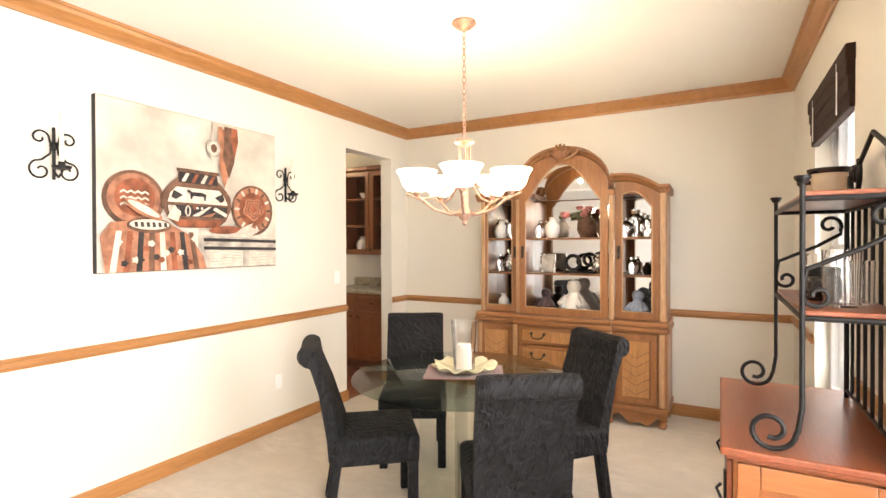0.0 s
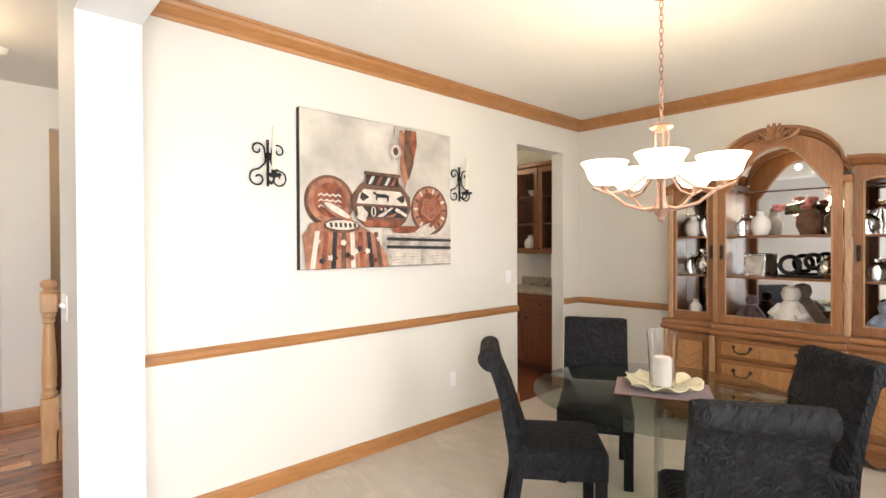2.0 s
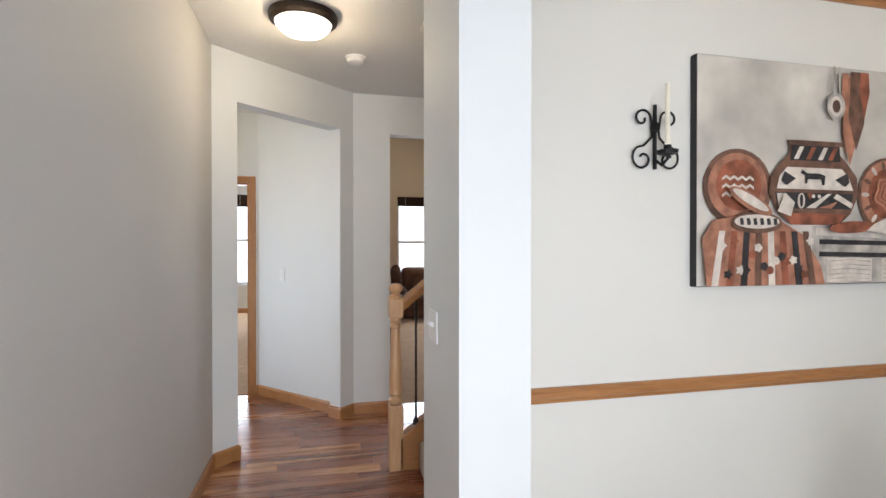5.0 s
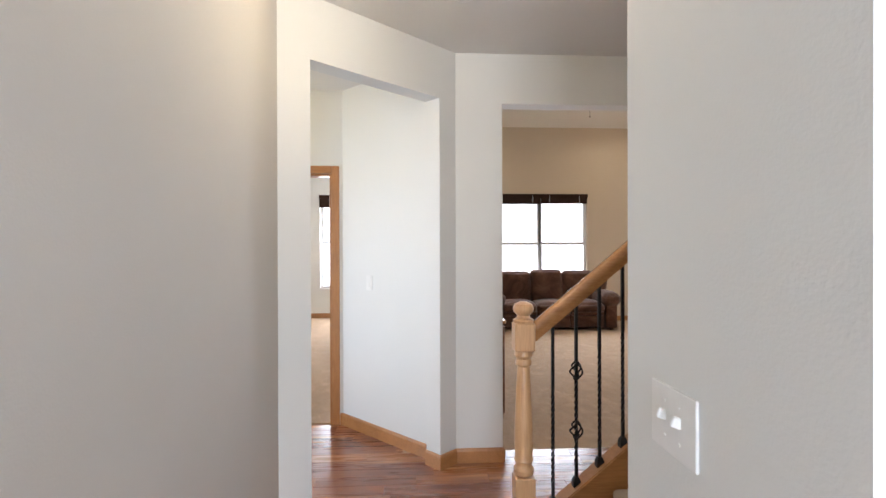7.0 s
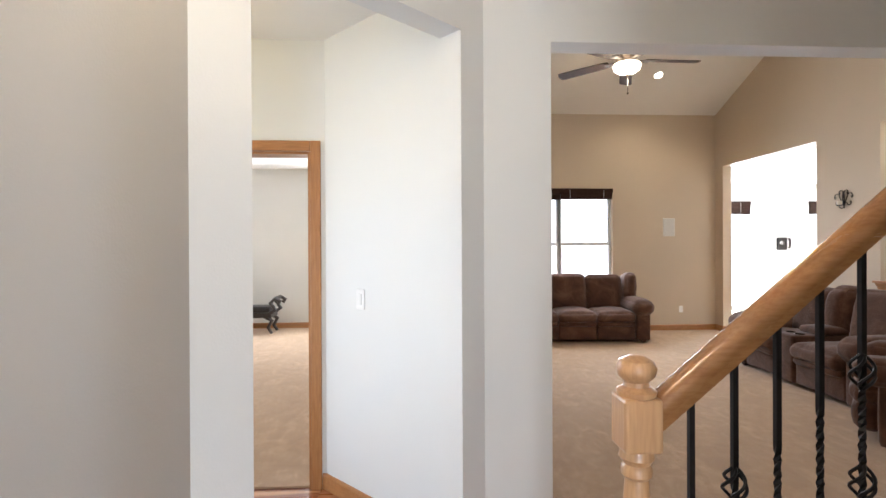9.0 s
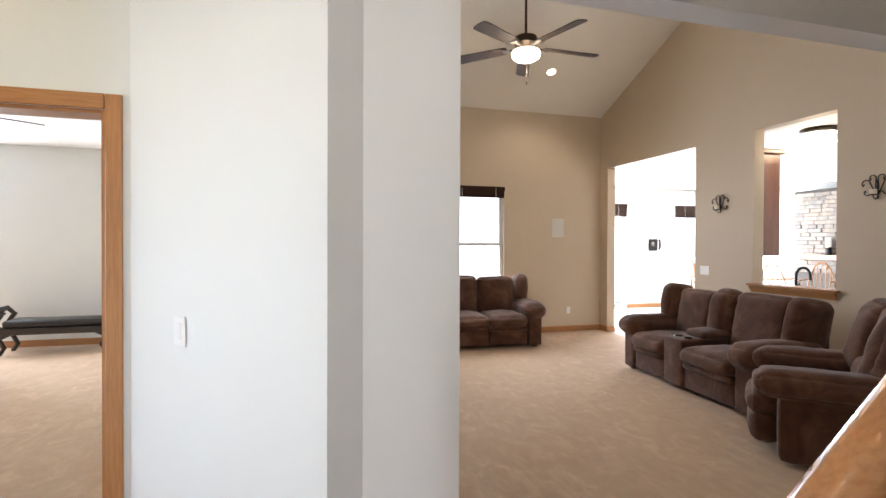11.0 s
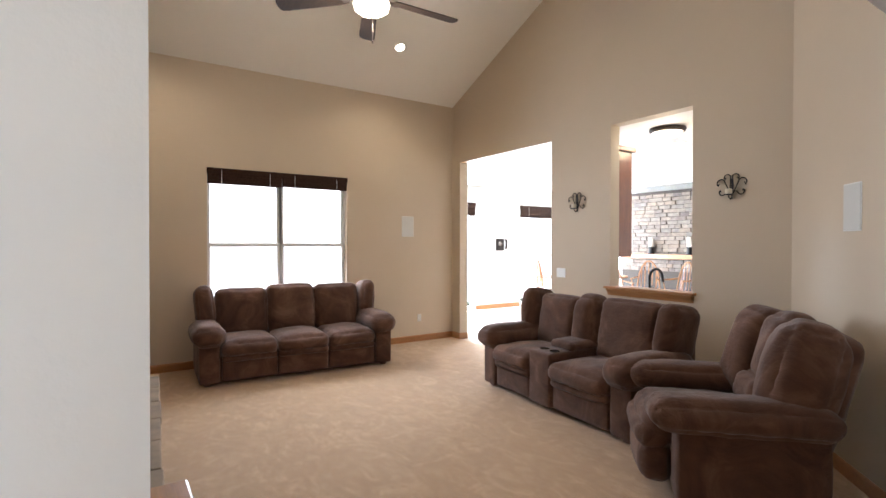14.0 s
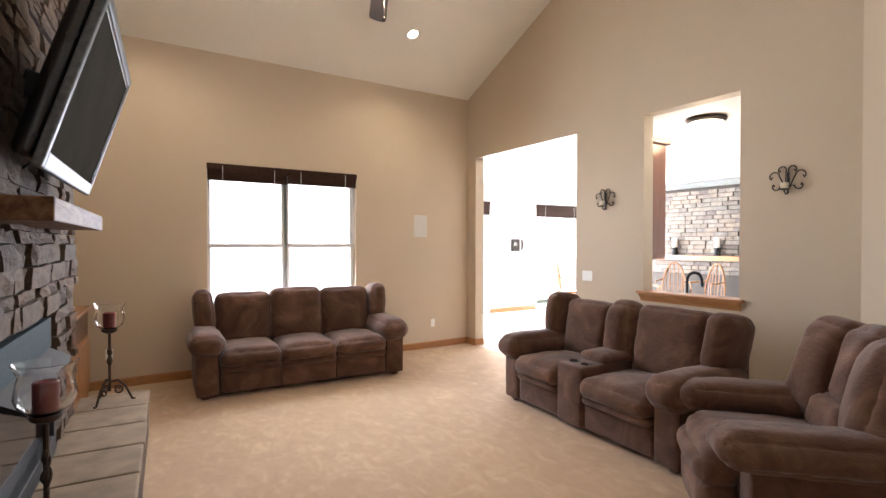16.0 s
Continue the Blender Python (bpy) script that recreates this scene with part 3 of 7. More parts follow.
def painting():
    """y along the canvas, from its near edge; x out of the wall."""
    w, h, d = 1.245, 0.975, 0.04
    t = thing("canvas_painting", pose(XP, 1.381, 1.262), "unframed still life canvas of pottery, plates and blankets", "painting")
    part("canvas", rbox(0, d - 0.002, 0.0, w, 0, h, 0.004), C_EDGE, t, "black-edged stretched canvas")
    part("ground", rbox(d - 0.003, d, 0.003, w - 0.003, 0.003, h - 0.003, 0.001), C_CANVAS, t, "pale mottled painted ground")
    level = [0]

    def flat(name, pts, mat, label=""):
        level[0] += 1
        x0 = d + 0.0004 + 0.00035 * level[0]
        bm = B()
        vs = [bm.verts.new((x0, max(0.004, min(w - 0.004, a)), max(0.004, min(h - 0.004, b)))) for a, b in pts]
        bm.faces.new(vs)
        r = bmesh.ops.extrude_face_region(bm, geom=bm.faces[:])
        bmesh.ops.translate(bm, vec=(-0.0012, 0, 0), verts=[v for v in r["geom"] if isinstance(v, bmesh.types.BMVert)])
        part(name, bm, mat, t, label)

    def oval(cx, cz, rx, rz, n=28, turn=0.0, wob=0.0):
        out = []
        for i in range(n):
            a = 2 * math.pi * i / n
            k = 1 + wob * math.sin(5 * a + cx * 9)
            u, v = rx * k * math.cos(a), rz * k * math.sin(a)
            out.append((cx + u * math.cos(turn) - v * math.sin(turn), cz + u * math.sin(turn) + v * math.cos(turn)))
        return out

    # shelf
    flat("shelf_shadow", [(0.60, 0.0), (w, 0.0), (w, 0.245), (0.60, 0.26)], C_GREY)
    flat("shelf_top", [(0.62, 0.22), (w, 0.20), (w, 0.245), (0.62, 0.255)], C_CREAM)
    for i, z in enumerate((0.19, 0.135)):
        flat("shelf_band", [(0.64, z - 0.01), (w, z - 0.02), (w, z), (0.64, z + 0.012)], C_BLACK)
    flat("shelf_panel", [(0.68, 0.01), (0.94, 0.01), (0.94, 0.115), (0.68, 0.12)], C_CREAM)
    flat("shelf_panel", [(1.0, 0.01), (w, 0.01), (w, 0.11), (1.0, 0.115)], C_CREAM)
    for k in range(5):
        z = 0.022 + k * 0.02
        flat("grain", [(0.69, z), (0.80, z + 0.006), (0.93, z - 0.003), (0.93, z + 0.001), (0.80, z + 0.010), (0.69, z + 0.004)], C_GREY)
        flat("grain", [(1.01, z), (1.12, z + 0.005), (1.235, z - 0.002), (1.235, z + 0.002), (1.12, z + 0.009), (1.01, z + 0.004)], C_GREY)
    # plates
    flat("plate", oval(0.20, 0.42, 0.175, 0.165), C_UMBER)
    flat("plate", oval(0.20, 0.425, 0.15, 0.142), C_TERRA)
    flat("plate", oval(0.205, 0.43, 0.115, 0.108), C_RUST)
    for k in range(3):
        z = 0.46 - k * 0.035
        flat("zigzag", [(0.12, z)] + [(0.12 + 0.02 * j, z + (0.012 if j % 2 else 0)) for j in range(1, 9)] + [(0.12 + 0.02 * j, z - 0.012 + (0.012 if j % 2 else 0)) for j in range(8, -1, -1)], C_CREAM)
    flat("plate", oval(1.025, 0.40, 0.178, 0.178), C_UMBER)
    flat("plate", oval(1.025, 0.405, 0.160, 0.160), C_TERRA)
    flat("plate", oval(1.025, 0.41, 0.118, 0.118), C_RUST)
    for k in range(14):
        a = 2 * math.pi * k / 14
        flat("rim_mark", oval(1.025 + 0.137 * math.cos(a), 0.405 + 0.137 * math.sin(a), 0.022, 0.010, 10, a), C_CREAM if k % 2 else C_UMBER)
    for r in (0.085, 0.062, 0.04):
        flat("rosette", oval(1.025, 0.41, r, r * 0.9, 30, 0, 0.12), C_TERRA)
        flat("rosette", oval(1.025, 0.41, r - 0.012, r * 0.9 - 0.012, 30, 0, 0.12), C_RUST)
    # pot
    side = [(0.14, 0.29), (0.20, 0.335), (0.245, 0.42), (0.235, 0.50), (0.18, 0.56), (0.14, 0.595), (0.135, 0.63), (0.15, 0.65)]
    cx = 0.595
    flat("pot", [(cx + r, z - 0.02) for r, z in side] + [(cx - r, z - 0.02) for r, z in reversed(side)], C_UMBER)
    flat("pot_band", [(cx - 0.205, 0.42), (cx + 0.215, 0.42), (cx + 0.19, 0.475), (cx + 0.15, 0.515), (cx - 0.15, 0.515), (cx - 0.19, 0.475)], C_CREAM)
    flat("pot_foot", [(cx - 0.13, 0.265), (cx + 0.13, 0.265), (cx + 0.175, 0.315), (cx - 0.175, 0.315)], C_RUST)
    flat("pot_band", [(cx - 0.20, 0.335), (cx + 0.20, 0.335), (cx + 0.213, 0.405), (cx - 0.213, 0.405)], C_BLACK)
    flat("pot_flash", [(cx - 0.195, 0.34), (cx - 0.12, 0.34), (cx - 0.16, 0.40), (cx - 0.205, 0.40)], C_CREAM)
    flat("pot_leaf", oval(cx - 0.075, 0.37, 0.02, 0.034, 16), C_CREAM)
    flat("pot_leaf", oval(cx - 0.075, 0.37, 0.009, 0.028, 16), C_BLACK)
    flat("pot_flash", [(cx - 0.05, 0.338), (cx + 0.0, 0.338), (cx + 0.09, 0.403), (cx + 0.07, 0.403)], C_CREAM)
    flat("pot_flash", [(cx + 0.015, 0.338), (cx + 0.09, 0.338), (cx + 0.125, 0.37)], C_TERRA)
    flat("pot_flash", [(cx - 0.03, 0.372), (cx - 0.005, 0.403), (cx - 0.045, 0.403)], C_RUST)
    flat("pot_flash", [(cx + 0.10, 0.385), (cx + 0.20, 0.34), (cx + 0.21, 0.36), (cx + 0.12, 0.403)], C_CREAM)
    for u in (cx - 0.012, cx + 0.02):
        flat("pot_dot", oval(u, 0.39, 0.009, 0.008, 10), C_CREAM)
    flat("pot_neck", [(cx - 0.135, 0.545), (cx + 0.135, 0.545), (cx + 0.13, 0.61), (cx - 0.13, 0.61)], C_BLACK)
    for u, m2 in ((-0.10, C_CREAM), (-0.035, C_RUST), (0.03, C_CREAM), (0.085, C_RUST)):
        flat("pot_slash", [(cx + u - 0.02, 0.55), (cx + u + 0.005, 0.55), (cx + u + 0.035, 0.605), (cx + u + 0.012, 0.605)], m2)
    flat("pot_lip", [(cx - 0.15, 0.612), (cx + 0.15, 0.612), (cx + 0.145, 0.632), (cx - 0.145, 0.632)], C_UMBER)
    flat("deer", [(cx - 0.06, 0.445), (cx - 0.05, 0.445), (cx - 0.045, 0.465), (cx + 0.03, 0.465), (cx + 0.035, 0.44), (cx + 0.045, 0.44), (cx + 0.05, 0.48), (cx + 0.02, 0.49), (cx - 0.05, 0.49), (cx - 0.075, 0.505), (cx - 0.085, 0.49), (cx - 0.06, 0.48)], C_BLACK)
    for s in (-1, 1):
        flat("arrow", [(cx + s * 0.11, 0.465), (cx + s * 0.17, 0.495), (cx + s * 0.185, 0.455), (cx + s * 0.16, 0.435)], C_BLACK)
    # feathers and charm
    for u, z0, z1, wd, m in ((0.78, 0.53, 0.93, 0.04, C_TERRA), (0.815, 0.60, 0.95, 0.045, C_UMBER), (0.86, 0.74, 0.95, 0.03, C_RUST), (0.75, 0.68, 0.94, 0.02, C_TERRA)):
        flat("feather", [(u, z0), (u + wd, z0 + 0.12), (u + wd * 0.8, z1), (u - wd * 0.7, z1), (u - wd, z0 + 0.14)], m)
    flat("charm", oval(0.70, 0.79, 0.05, 0.06), C_GREY)
    flat("charm", oval(0.70, 0.79, 0.036, 0.045), C_CREAM)
    flat("charm", oval(0.70, 0.79, 0.022, 0.028), C_UMBER)
    for u in (0.685, 0.715):
        flat("cord", [(u, 0.84), (u + 0.008, 0.84), (u + 0.008, 0.965), (u, 0.965)], C_GREY)
    # blanket, basket, corn
    flat("blanket", [(0.03, 0.0), (0.0, 0.20), (0.06, 0.28), (0.20, 0.30), (0.40, 0.28), (0.52, 0.22), (0.62, 0.08), (0.64, 0.0)], C_TERRA)
    for k in range(8):
        u = 0.05 + k * 0.072
        m = (C_CREAM, C_RUST, C_BLACK, C_UMBER)[k % 4]
        flat("stripe", [(u, 0.0), (u + 0.034, 0.0), (u * 0.85 + 0.075, 0.235), (u * 0.85 + 0.045, 0.235)], m)
    for k in range(16):
        a = random.Random(k)
        u, z = 0.10 + 0.03 * k, 0.03 + a.random() * 0.17
        flat("blossom", oval(u, z, 0.02, 0.018, 10, 0, 0.25), (C_CREAM, C_BLACK, C_RUST)[k % 3])
    flat("basket", oval(0.27, 0.27, 0.13, 0.045), C_UMBER)
    flat("basket", oval(0.27, 0.275, 0.115, 0.030), C_CREAM)
    for k in range(6):
        u = 0.185 + k * 0.034
        flat("weave", [(u, 0.26), (u + 0.018, 0.262), (u + 0.012, 0.29), (u - 0.004, 0.288)], C_BLACK)
    flat("corn", oval(0.235, 0.36, 0.12, 0.034, 20, -0.45), C_TERRA)
    flat("corn", oval(0.235, 0.365, 0.10, 0.02, 20, -0.45), C_CREAM)
    flat("corn", oval(0.78, 0.255, 0.13, 0.026, 20, 0.05), C_RUST)
    flat("husk", [(0.86, 0.24), (0.99, 0.22), (1.06, 0.26), (0.98, 0.28), (1.0, 0.31), (0.90, 0.27)], C_CREAM)
    flat("husk", [(0.37, 0.32), (0.44, 0.30), (0.46, 0.36), (0.41, 0.40)], C_CREAM)


painting()
M_TAPER = plain_mat("ivory_wax", (0.78, 0.72, 0.58), 0.5, 20, 0.05)


def wall_sconce(m):
    """Scrolled iron sconce with one taper; out of the wall is +y."""
    t = thing("wall_sconce", m, "black scrolled iron wall sconce with a white taper candle", "sconce", "sconces beside the canvas")
    r = 0.0048
    for s in (-1, 1):
        up = [(s * x, 0.02, z) for x, y, z in spiral(0.062, 0.075, 0.010, 0.040, 160, 520, 24)]
        down = [(s * 0.014, 0.02, 0.035), (s * 0.018, 0.02, 0.0), (s * 0.055, 0.02, -0.035)] + [(s * x, 0.02, z) for x, y, z in spiral(0.06, -0.088, 0.052, 0.012, 60, -330, 26)]
        part("scroll", tube(up + down, r, 8), M_IRON, t)
    part("spine", tube([(0, 0.016, -0.13), (0, 0.016, 0.135)], 0.008, 8), M_IRON, t)
    part("collar", lathe([(0, 0.02), (0.018, 0.025), (0.02, 0.045), (0.014, 0.06), (0, 0.06)], 12, Matrix.Translation((0, 0.018, 0))), M_IRON, t)
    part("arm", tube([(0, 0.016, -0.09), (0, 0.06, -0.12), (0, 0.095, -0.10), (0, 0.095, -0.08)], 0.006, 8), M_IRON, t)
    part("cup", lathe([(0, -0.09), (0.038, -0.08), (0.042, -0.066), (0.016, -0.066), (0.014, -0.045), (0.0, -0.045)], 16, Matrix.Translation((0, 0.095, 0))), M_IRON, t)
    part("taper_candle", lathe([(0, -0.06), (0.011, -0.06), (0.008, 0.20), (0.0, 0.205)], 12, Matrix.Translation((0, 0.095, 0))), M_TAPER, t, "white taper candle")


for yy in (1.20, 2.745):
    wall_sconce(on_wall(XP, yy, 1.88, 0))

# dining window with a dark woven blind
def sash_window(name, m, w, h, label, cols=1, blind=0.25, blind_label="dark woven blind drawn up", drop=None):
    """x along the wall, y into the room, z from the sill; the wall is behind y = 0."""
    t = setting(thing(name, m, "", ""), label, "window")
    t["category"] = "window"
    for i in range(cols):
        x0, x1 = -w / 2 + i * w / cols, -w / 2 + (i + 1) * w / cols
        for z0, z1, yy in ((0.0, h / 2 + 0.02, -0.09), (h / 2 - 0.02, h, -0.12)):
            f = 0.045
            part("sash", join(join(join(rbox(x0 + 0.01, x0 + f, yy - 0.02, yy + 0.02, z0, z1, 0.004), rbox(x1 - f, x1 - 0.01, yy - 0.02, yy + 0.02, z0, z1, 0.004)), rbox(x0 + f, x1 - f, yy - 0.02, yy + 0.02, z0, z0 + f, 0.004)), rbox(x0 + f, x1 - f, yy - 0.02, yy + 0.02, z1 - f, z1, 0.004)), M_VINYL, t)
            p = part("pane", boxed(x0 + f - 0.004, x1 - f + 0.004, yy - 0.003, yy + 0.003, z0 + f - 0.004, z1 - f + 0.004), M_PANE, t)
            p.visible_shadow = False
        part("jamb", join(rbox(x0 - 0.012, x0 + 0.012, -0.145, -0.075, 0.0, h, 0.003), rbox(x1 - 0.012, x1 + 0.012, -0.145, -0.075, 0.0, h, 0.003)), M_VINYL, t)
    part("window_sill", rbox(-w / 2 - 0.02, w / 2 + 0.02, -0.14, 0.025, -0.03, 0.0, 0.006), M_VINYL, t)
    return t


def roman_blind(m, w, drop, label):
    """Hangs down from z = 0, in front of the wall."""
    t = thing("window_blind", m, label, "blind")
    part("headrail", rbox(-w / 2, w / 2, -0.03, 0.035, -0.07, 0.0, 0.006), M_BLIND, t)
    for i in range(3):
        z = -0.06 - i * (drop - 0.07) / 3
        part("fold", rbox(-w / 2 + 0.008, w / 2 - 0.008, -0.02, 0.030 - 0.006 * i, z - (drop - 0.06) / 3, z, 0.008, 3), M_BLIND, t)
    for s in (-0.32, 0.32):
        part("cord", tube([(s * w, 0.034, -0.03), (s * w, 0.034, -drop * 0.95)], 0.003, 6), M_WHITE, t)
    return t


sash_window("window_1", pose(XE, 3.06, 0.55, 0, 0, 90), 0.98, 1.67, "white sash window of the dining room")
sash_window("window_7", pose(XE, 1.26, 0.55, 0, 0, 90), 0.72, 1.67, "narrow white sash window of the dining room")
roman_blind(pose(XE, 3.06, 2.24, 0, 0, 90), 1.02, 0.27, "dark brown woven blind drawn up over the dining window")

# china cabinet
M_PECAN = wood_mat("carved_pecan", (0.15, 0.056, 0.018), (0.34, 0.142, 0.05), 2, 0.33, 0.8)
M_PECANX = wood_mat("carved_pecan_x", (0.15, 0.056, 0.018), (0.34, 0.142, 0.05), 0, 0.33, 0.8)
M_VENEER = wood_mat("pecan_veneer", (0.24, 0.10, 0.034), (0.50, 0.25, 0.095), 2, 0.3, 0.5)
M_WORN = wood_mat("worn_pilaster", (0.24, 0.11, 0.045), (0.52, 0.32, 0.17), 2, 0.4, 0.6)
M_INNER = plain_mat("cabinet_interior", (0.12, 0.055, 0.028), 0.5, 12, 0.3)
mm = Mat("cabinet_mirror", 0.03, 1.0)
M_MIRROR = mm.color((0.82, 0.84, 0.84)).m
M_PORCELAIN = plain_mat("white_porcelain", (0.80, 0.79, 0.76), 0.2, 10, 0.05)
M_SILVER = metal_mat("silver", (0.6, 0.6, 0.58), 0.25, 1.0)
M_DOLLW = cloth_mat("white_lace", (0.62, 0.58, 0.52), (0.80, 0.77, 0.72), 30)
M_DOLLK = cloth_mat("dark_doll_dress", (0.03, 0.025, 0.03), (0.10, 0.05, 0.05), 40)
M_DOLLB = cloth_mat("blue_doll_dress", (0.16, 0.22, 0.32), (0.45, 0.50, 0.58), 40)
M_FLOWER = plain_mat("faded_rose", (0.42, 0.16, 0.15), 0.8, 30, 0.5)
M_LEAFY = plain_mat("dusty_leaf", (0.08, 0.10, 0.05), 0.8, 30, 0.5)


def curve_top(x0, x1, z0, z1, bow, n=14):
    """A line from (x0, z0) to (x1, z1), bowed upwards."""
    return [(x0 + (x1 - x0) * i / n, z0 + (z1 - z0) * i / n + bow * math.sin(math.pi * i / n)) for i in range(n + 1)]


def china_cabinet():
    t = thing("china_cabinet", pose(-1.465, 4.46, 0), "carved honey-brown china cabinet with arched glass doors", "cabinet")
    # x: -0.80..0.80; y: 0 at the wall, towards the room is negative
    D, DC = -0.42, -0.47
    for x0, x1, d in ((-0.79, -0.40, D), (-0.40, 0.38, DC), (0.38, 0.79, D)):
        part("base_body", rbox(x0, x1, d, 0, 0.13, 0.74, 0.006), M_PECAN, t)
        part("waist_moulding", rbox(x0 - 0.015, x1 + 0.015, d - 0.03, 0, 0.735, 0.775, 0.012, 3), M_PECANX, t)
        part("waist_moulding", rbox(x0 - 0.008, x1 + 0.008, d - 0.018, 0, 0.775, 0.815, 0.012, 3), M_PECANX, t)
        part("plinth_moulding", rbox(x0 - 0.012, x1 + 0.012, d - 0.02, 0, 0.115, 0.16, 0.012, 3), M_PECANX, t)
        ap = [(x0, 0.12)] + [(x0 + (x1 - x0) * i / 16, 0.055 + 0.03 * math.cos(2 * math.pi * i / 16) - 0.018 * math.cos(6 * math.pi * i / 16)) for i in range(17)] + [(x1, 0.12)]
        part("scalloped_apron", prism(ap, d - 0.012, d + 0.012), M_PECANX, t)
    for x in (-0.75, -0.38, 0.36, 0.75):
        d = D if abs(x) > 0.5 else DC
        part("foot", lathe([(0, 0), (0.028, 0.0), (0.036, 0.02), (0.026, 0.05), (0.04, 0.09), (0.05, 0.13), (0, 0.13)], 14, Matrix.Translation((x, d + 0.045, 0))), M_PECAN, t)
        part("foot", lathe([(0, 0), (0.03, 0.0), (0.03, 0.13), (0, 0.13)], 10, Matrix.Translation((x, -0.05, 0))), M_PECAN, t)
    for x0, x1 in ((-0.755, -0.435), (0.415, 0.715)):
        dr = part("base_door", rbox(x0, x1, D - 0.018, D, 0.18, 0.715, 0.006), M_PECAN, t)
        part("veneer_panel", prism([(x0 + 0.05, 0.23), (x1 - 0.05, 0.23), (x1 - 0.05, 0.665), (x0 + 0.05, 0.665)], D - 0.021, D - 0.017), M_VENEER, dr, "herringbone veneer panel")
        cx = (x0 + x1) / 2
        for k in range(6):
            z = 0.25 + 0.07 * k
            for s in (-1, 1):
                q = [(cx + s * 0.002, z), (cx + s * 0.098, z + 0.06), (cx + s * 0.098, z + 0.064), (cx + s * 0.002, z + 0.004)]
                if z + 0.064 < 0.66:
                    part("veneer_joint", prism(q, D - 0.0225, D - 0.020), M_INNER, dr)
        part("door_bead", join(join(rbox(x0 + 0.04, x0 + 0.052, D - 0.026, D - 0.015, 0.22, 0.675, 0.004), rbox(x1 - 0.052, x1 - 0.04, D - 0.026, D - 0.015, 0.22, 0.675, 0.004)), join(rbox(x0 + 0.052, x1 - 0.052, D - 0.026, D - 0.015, 0.22, 0.232, 0.004), rbox(x0 + 0.052, x1 - 0.052, D - 0.026, D - 0.015, 0.663, 0.675, 0.004))), M_PECAN, dr)
    for z0, z1 in ((0.575, 0.715), (0.39, 0.56), (0.19, 0.375)):
        dw = part("drawer", rbox(-0.365, 0.345, DC - 0.018, DC, z0, z1, 0.008, 3), M_PECANX, t)
        part("drawer_bead", rbox(-0.335, 0.315, DC - 0.023, DC - 0.015, z0 + 0.025, z1 - 0.025, 0.004), M_VENEER, dw)
        for x in (-0.2, 0.18):
            part("bail_handle", tube([(x - 0.055, DC - 0.03, (z0 + z1) / 2 + 0.02), (x - 0.04, DC - 0.045, (z0 + z1) / 2 - 0.012), (x, DC - 0.05, (z0 + z1) / 2 - 0.02), (x + 0.04, DC - 0.045, (z0 + z1) / 2 - 0.012), (x + 0.055, DC - 0.03, (z0 + z1) / 2 + 0.02)], 0.006), M_BRONZE, dw)
            for s in (-1, 1):
                part("rosette", lathe([(0, 0), (0.014, 0), (0.01, 0.012), (0, 0.014)], 10, Matrix.Translation((x + s * 0.055, DC - 0.022, (z0 + z1) / 2 + 0.02)) @ Matrix.Rotation(math.pi / 2, 4, "X")), M_BRONZE, dw)
    # hutch: three bays, open inside
    H0, HS = 0.80, 1.835
    U, UC = -0.34, -0.40
    for x in (-0.775, -0.395, 0.365, 0.765):
        part("upright", rbox(x - 0.012, x + 0.012, UC + 0.03 if abs(x) < 0.5 else U, -0.01, H0, HS - 0.02, 0.003), M_PECAN, t)
    part("hutch_back", rbox(-0.775, 0.765, -0.022, -0.006, H0, HS - 0.02, 0.002), M_INNER, t)
    for x in (-0.385, 0.355):
        part("arch_side", rbox(x - 0.008, x + 0.008, UC + 0.03, -0.01, HS + 0.002, HS + 0.05, 0.002), M_INNER, t)
    part("back_mirror", boxed(-0.76, 0.75, -0.027, -0.023, H0 + 0.03, HS - 0.03), M_MIRROR, t, "mirrored back")
    part("hutch_floor", rbox(-0.775, 0.765, U, -0.01, H0, H0 + 0.02, 0.003), M_PECANX, t)
    part("hutch_roof", rbox(-0.775, -0.40, U + 0.02, -0.01, HS - 0.02, HS, 0.003), M_PECANX, t)
    part("hutch_roof", rbox(0.37, 0.765, U + 0.02, -0.01, HS - 0.02, HS, 0.003), M_PECANX, t)
    for z in (1.15, 1.455):
        part("shelf", rbox(-0.76, 0.75, U + 0.03, -0.03, z, z + 0.016, 0.003), M_PECANX, t)

    def door(x0, x1, y, top, hinge, arch, name="glass_door"):
        st = 0.055
        outer = [(x0, H0 + 0.02), (x1, H0 + 0.02)] + [(a, b) for a, b in reversed(top)]
        n = len(top)
        inner_top = [(x0 + st + (x1 - x0 - 2 * st) * i / (n - 1), b - 0.075 - arch * (1 - math.sin(math.pi * i / (n - 1)))) for i, (a, b) in enumerate(top)]
        bm = B()
        ring_o = [(x0, H0 + 0.02)] + top + [(x1, H0 + 0.02)]
        ring_i = [(x0 + st, H0 + 0.08)] + inner_top + [(x1 - st, H0 + 0.08)]
        m = len(ring_o)
        vo = [[bm.verts.new((a, yy, b)) for a, b in ring_o] for yy in (y - 0.022, y)]
        vi = [[bm.verts.new((a, yy, b)) for a, b in ring_i] for yy in (y - 0.022, y)]
        for i in range(m):
            j = (i + 1) % m
            bm.faces.new((vo[0][i], vo[0][j], vi[0][j], vi[0][i]))
            bm.faces.new((vo[1][i], vi[1][i], vi[1][j], vo[1][j]))
            bm.faces.new((vo[0][i], vo[1][i], vo[1][j], vo[0][j]))
            bm.faces.new((vi[0][i], vi[0][j], vi[1][j], vi[1][i]))
        d = part(name, bm, M_PECAN, t)
        pane = B()
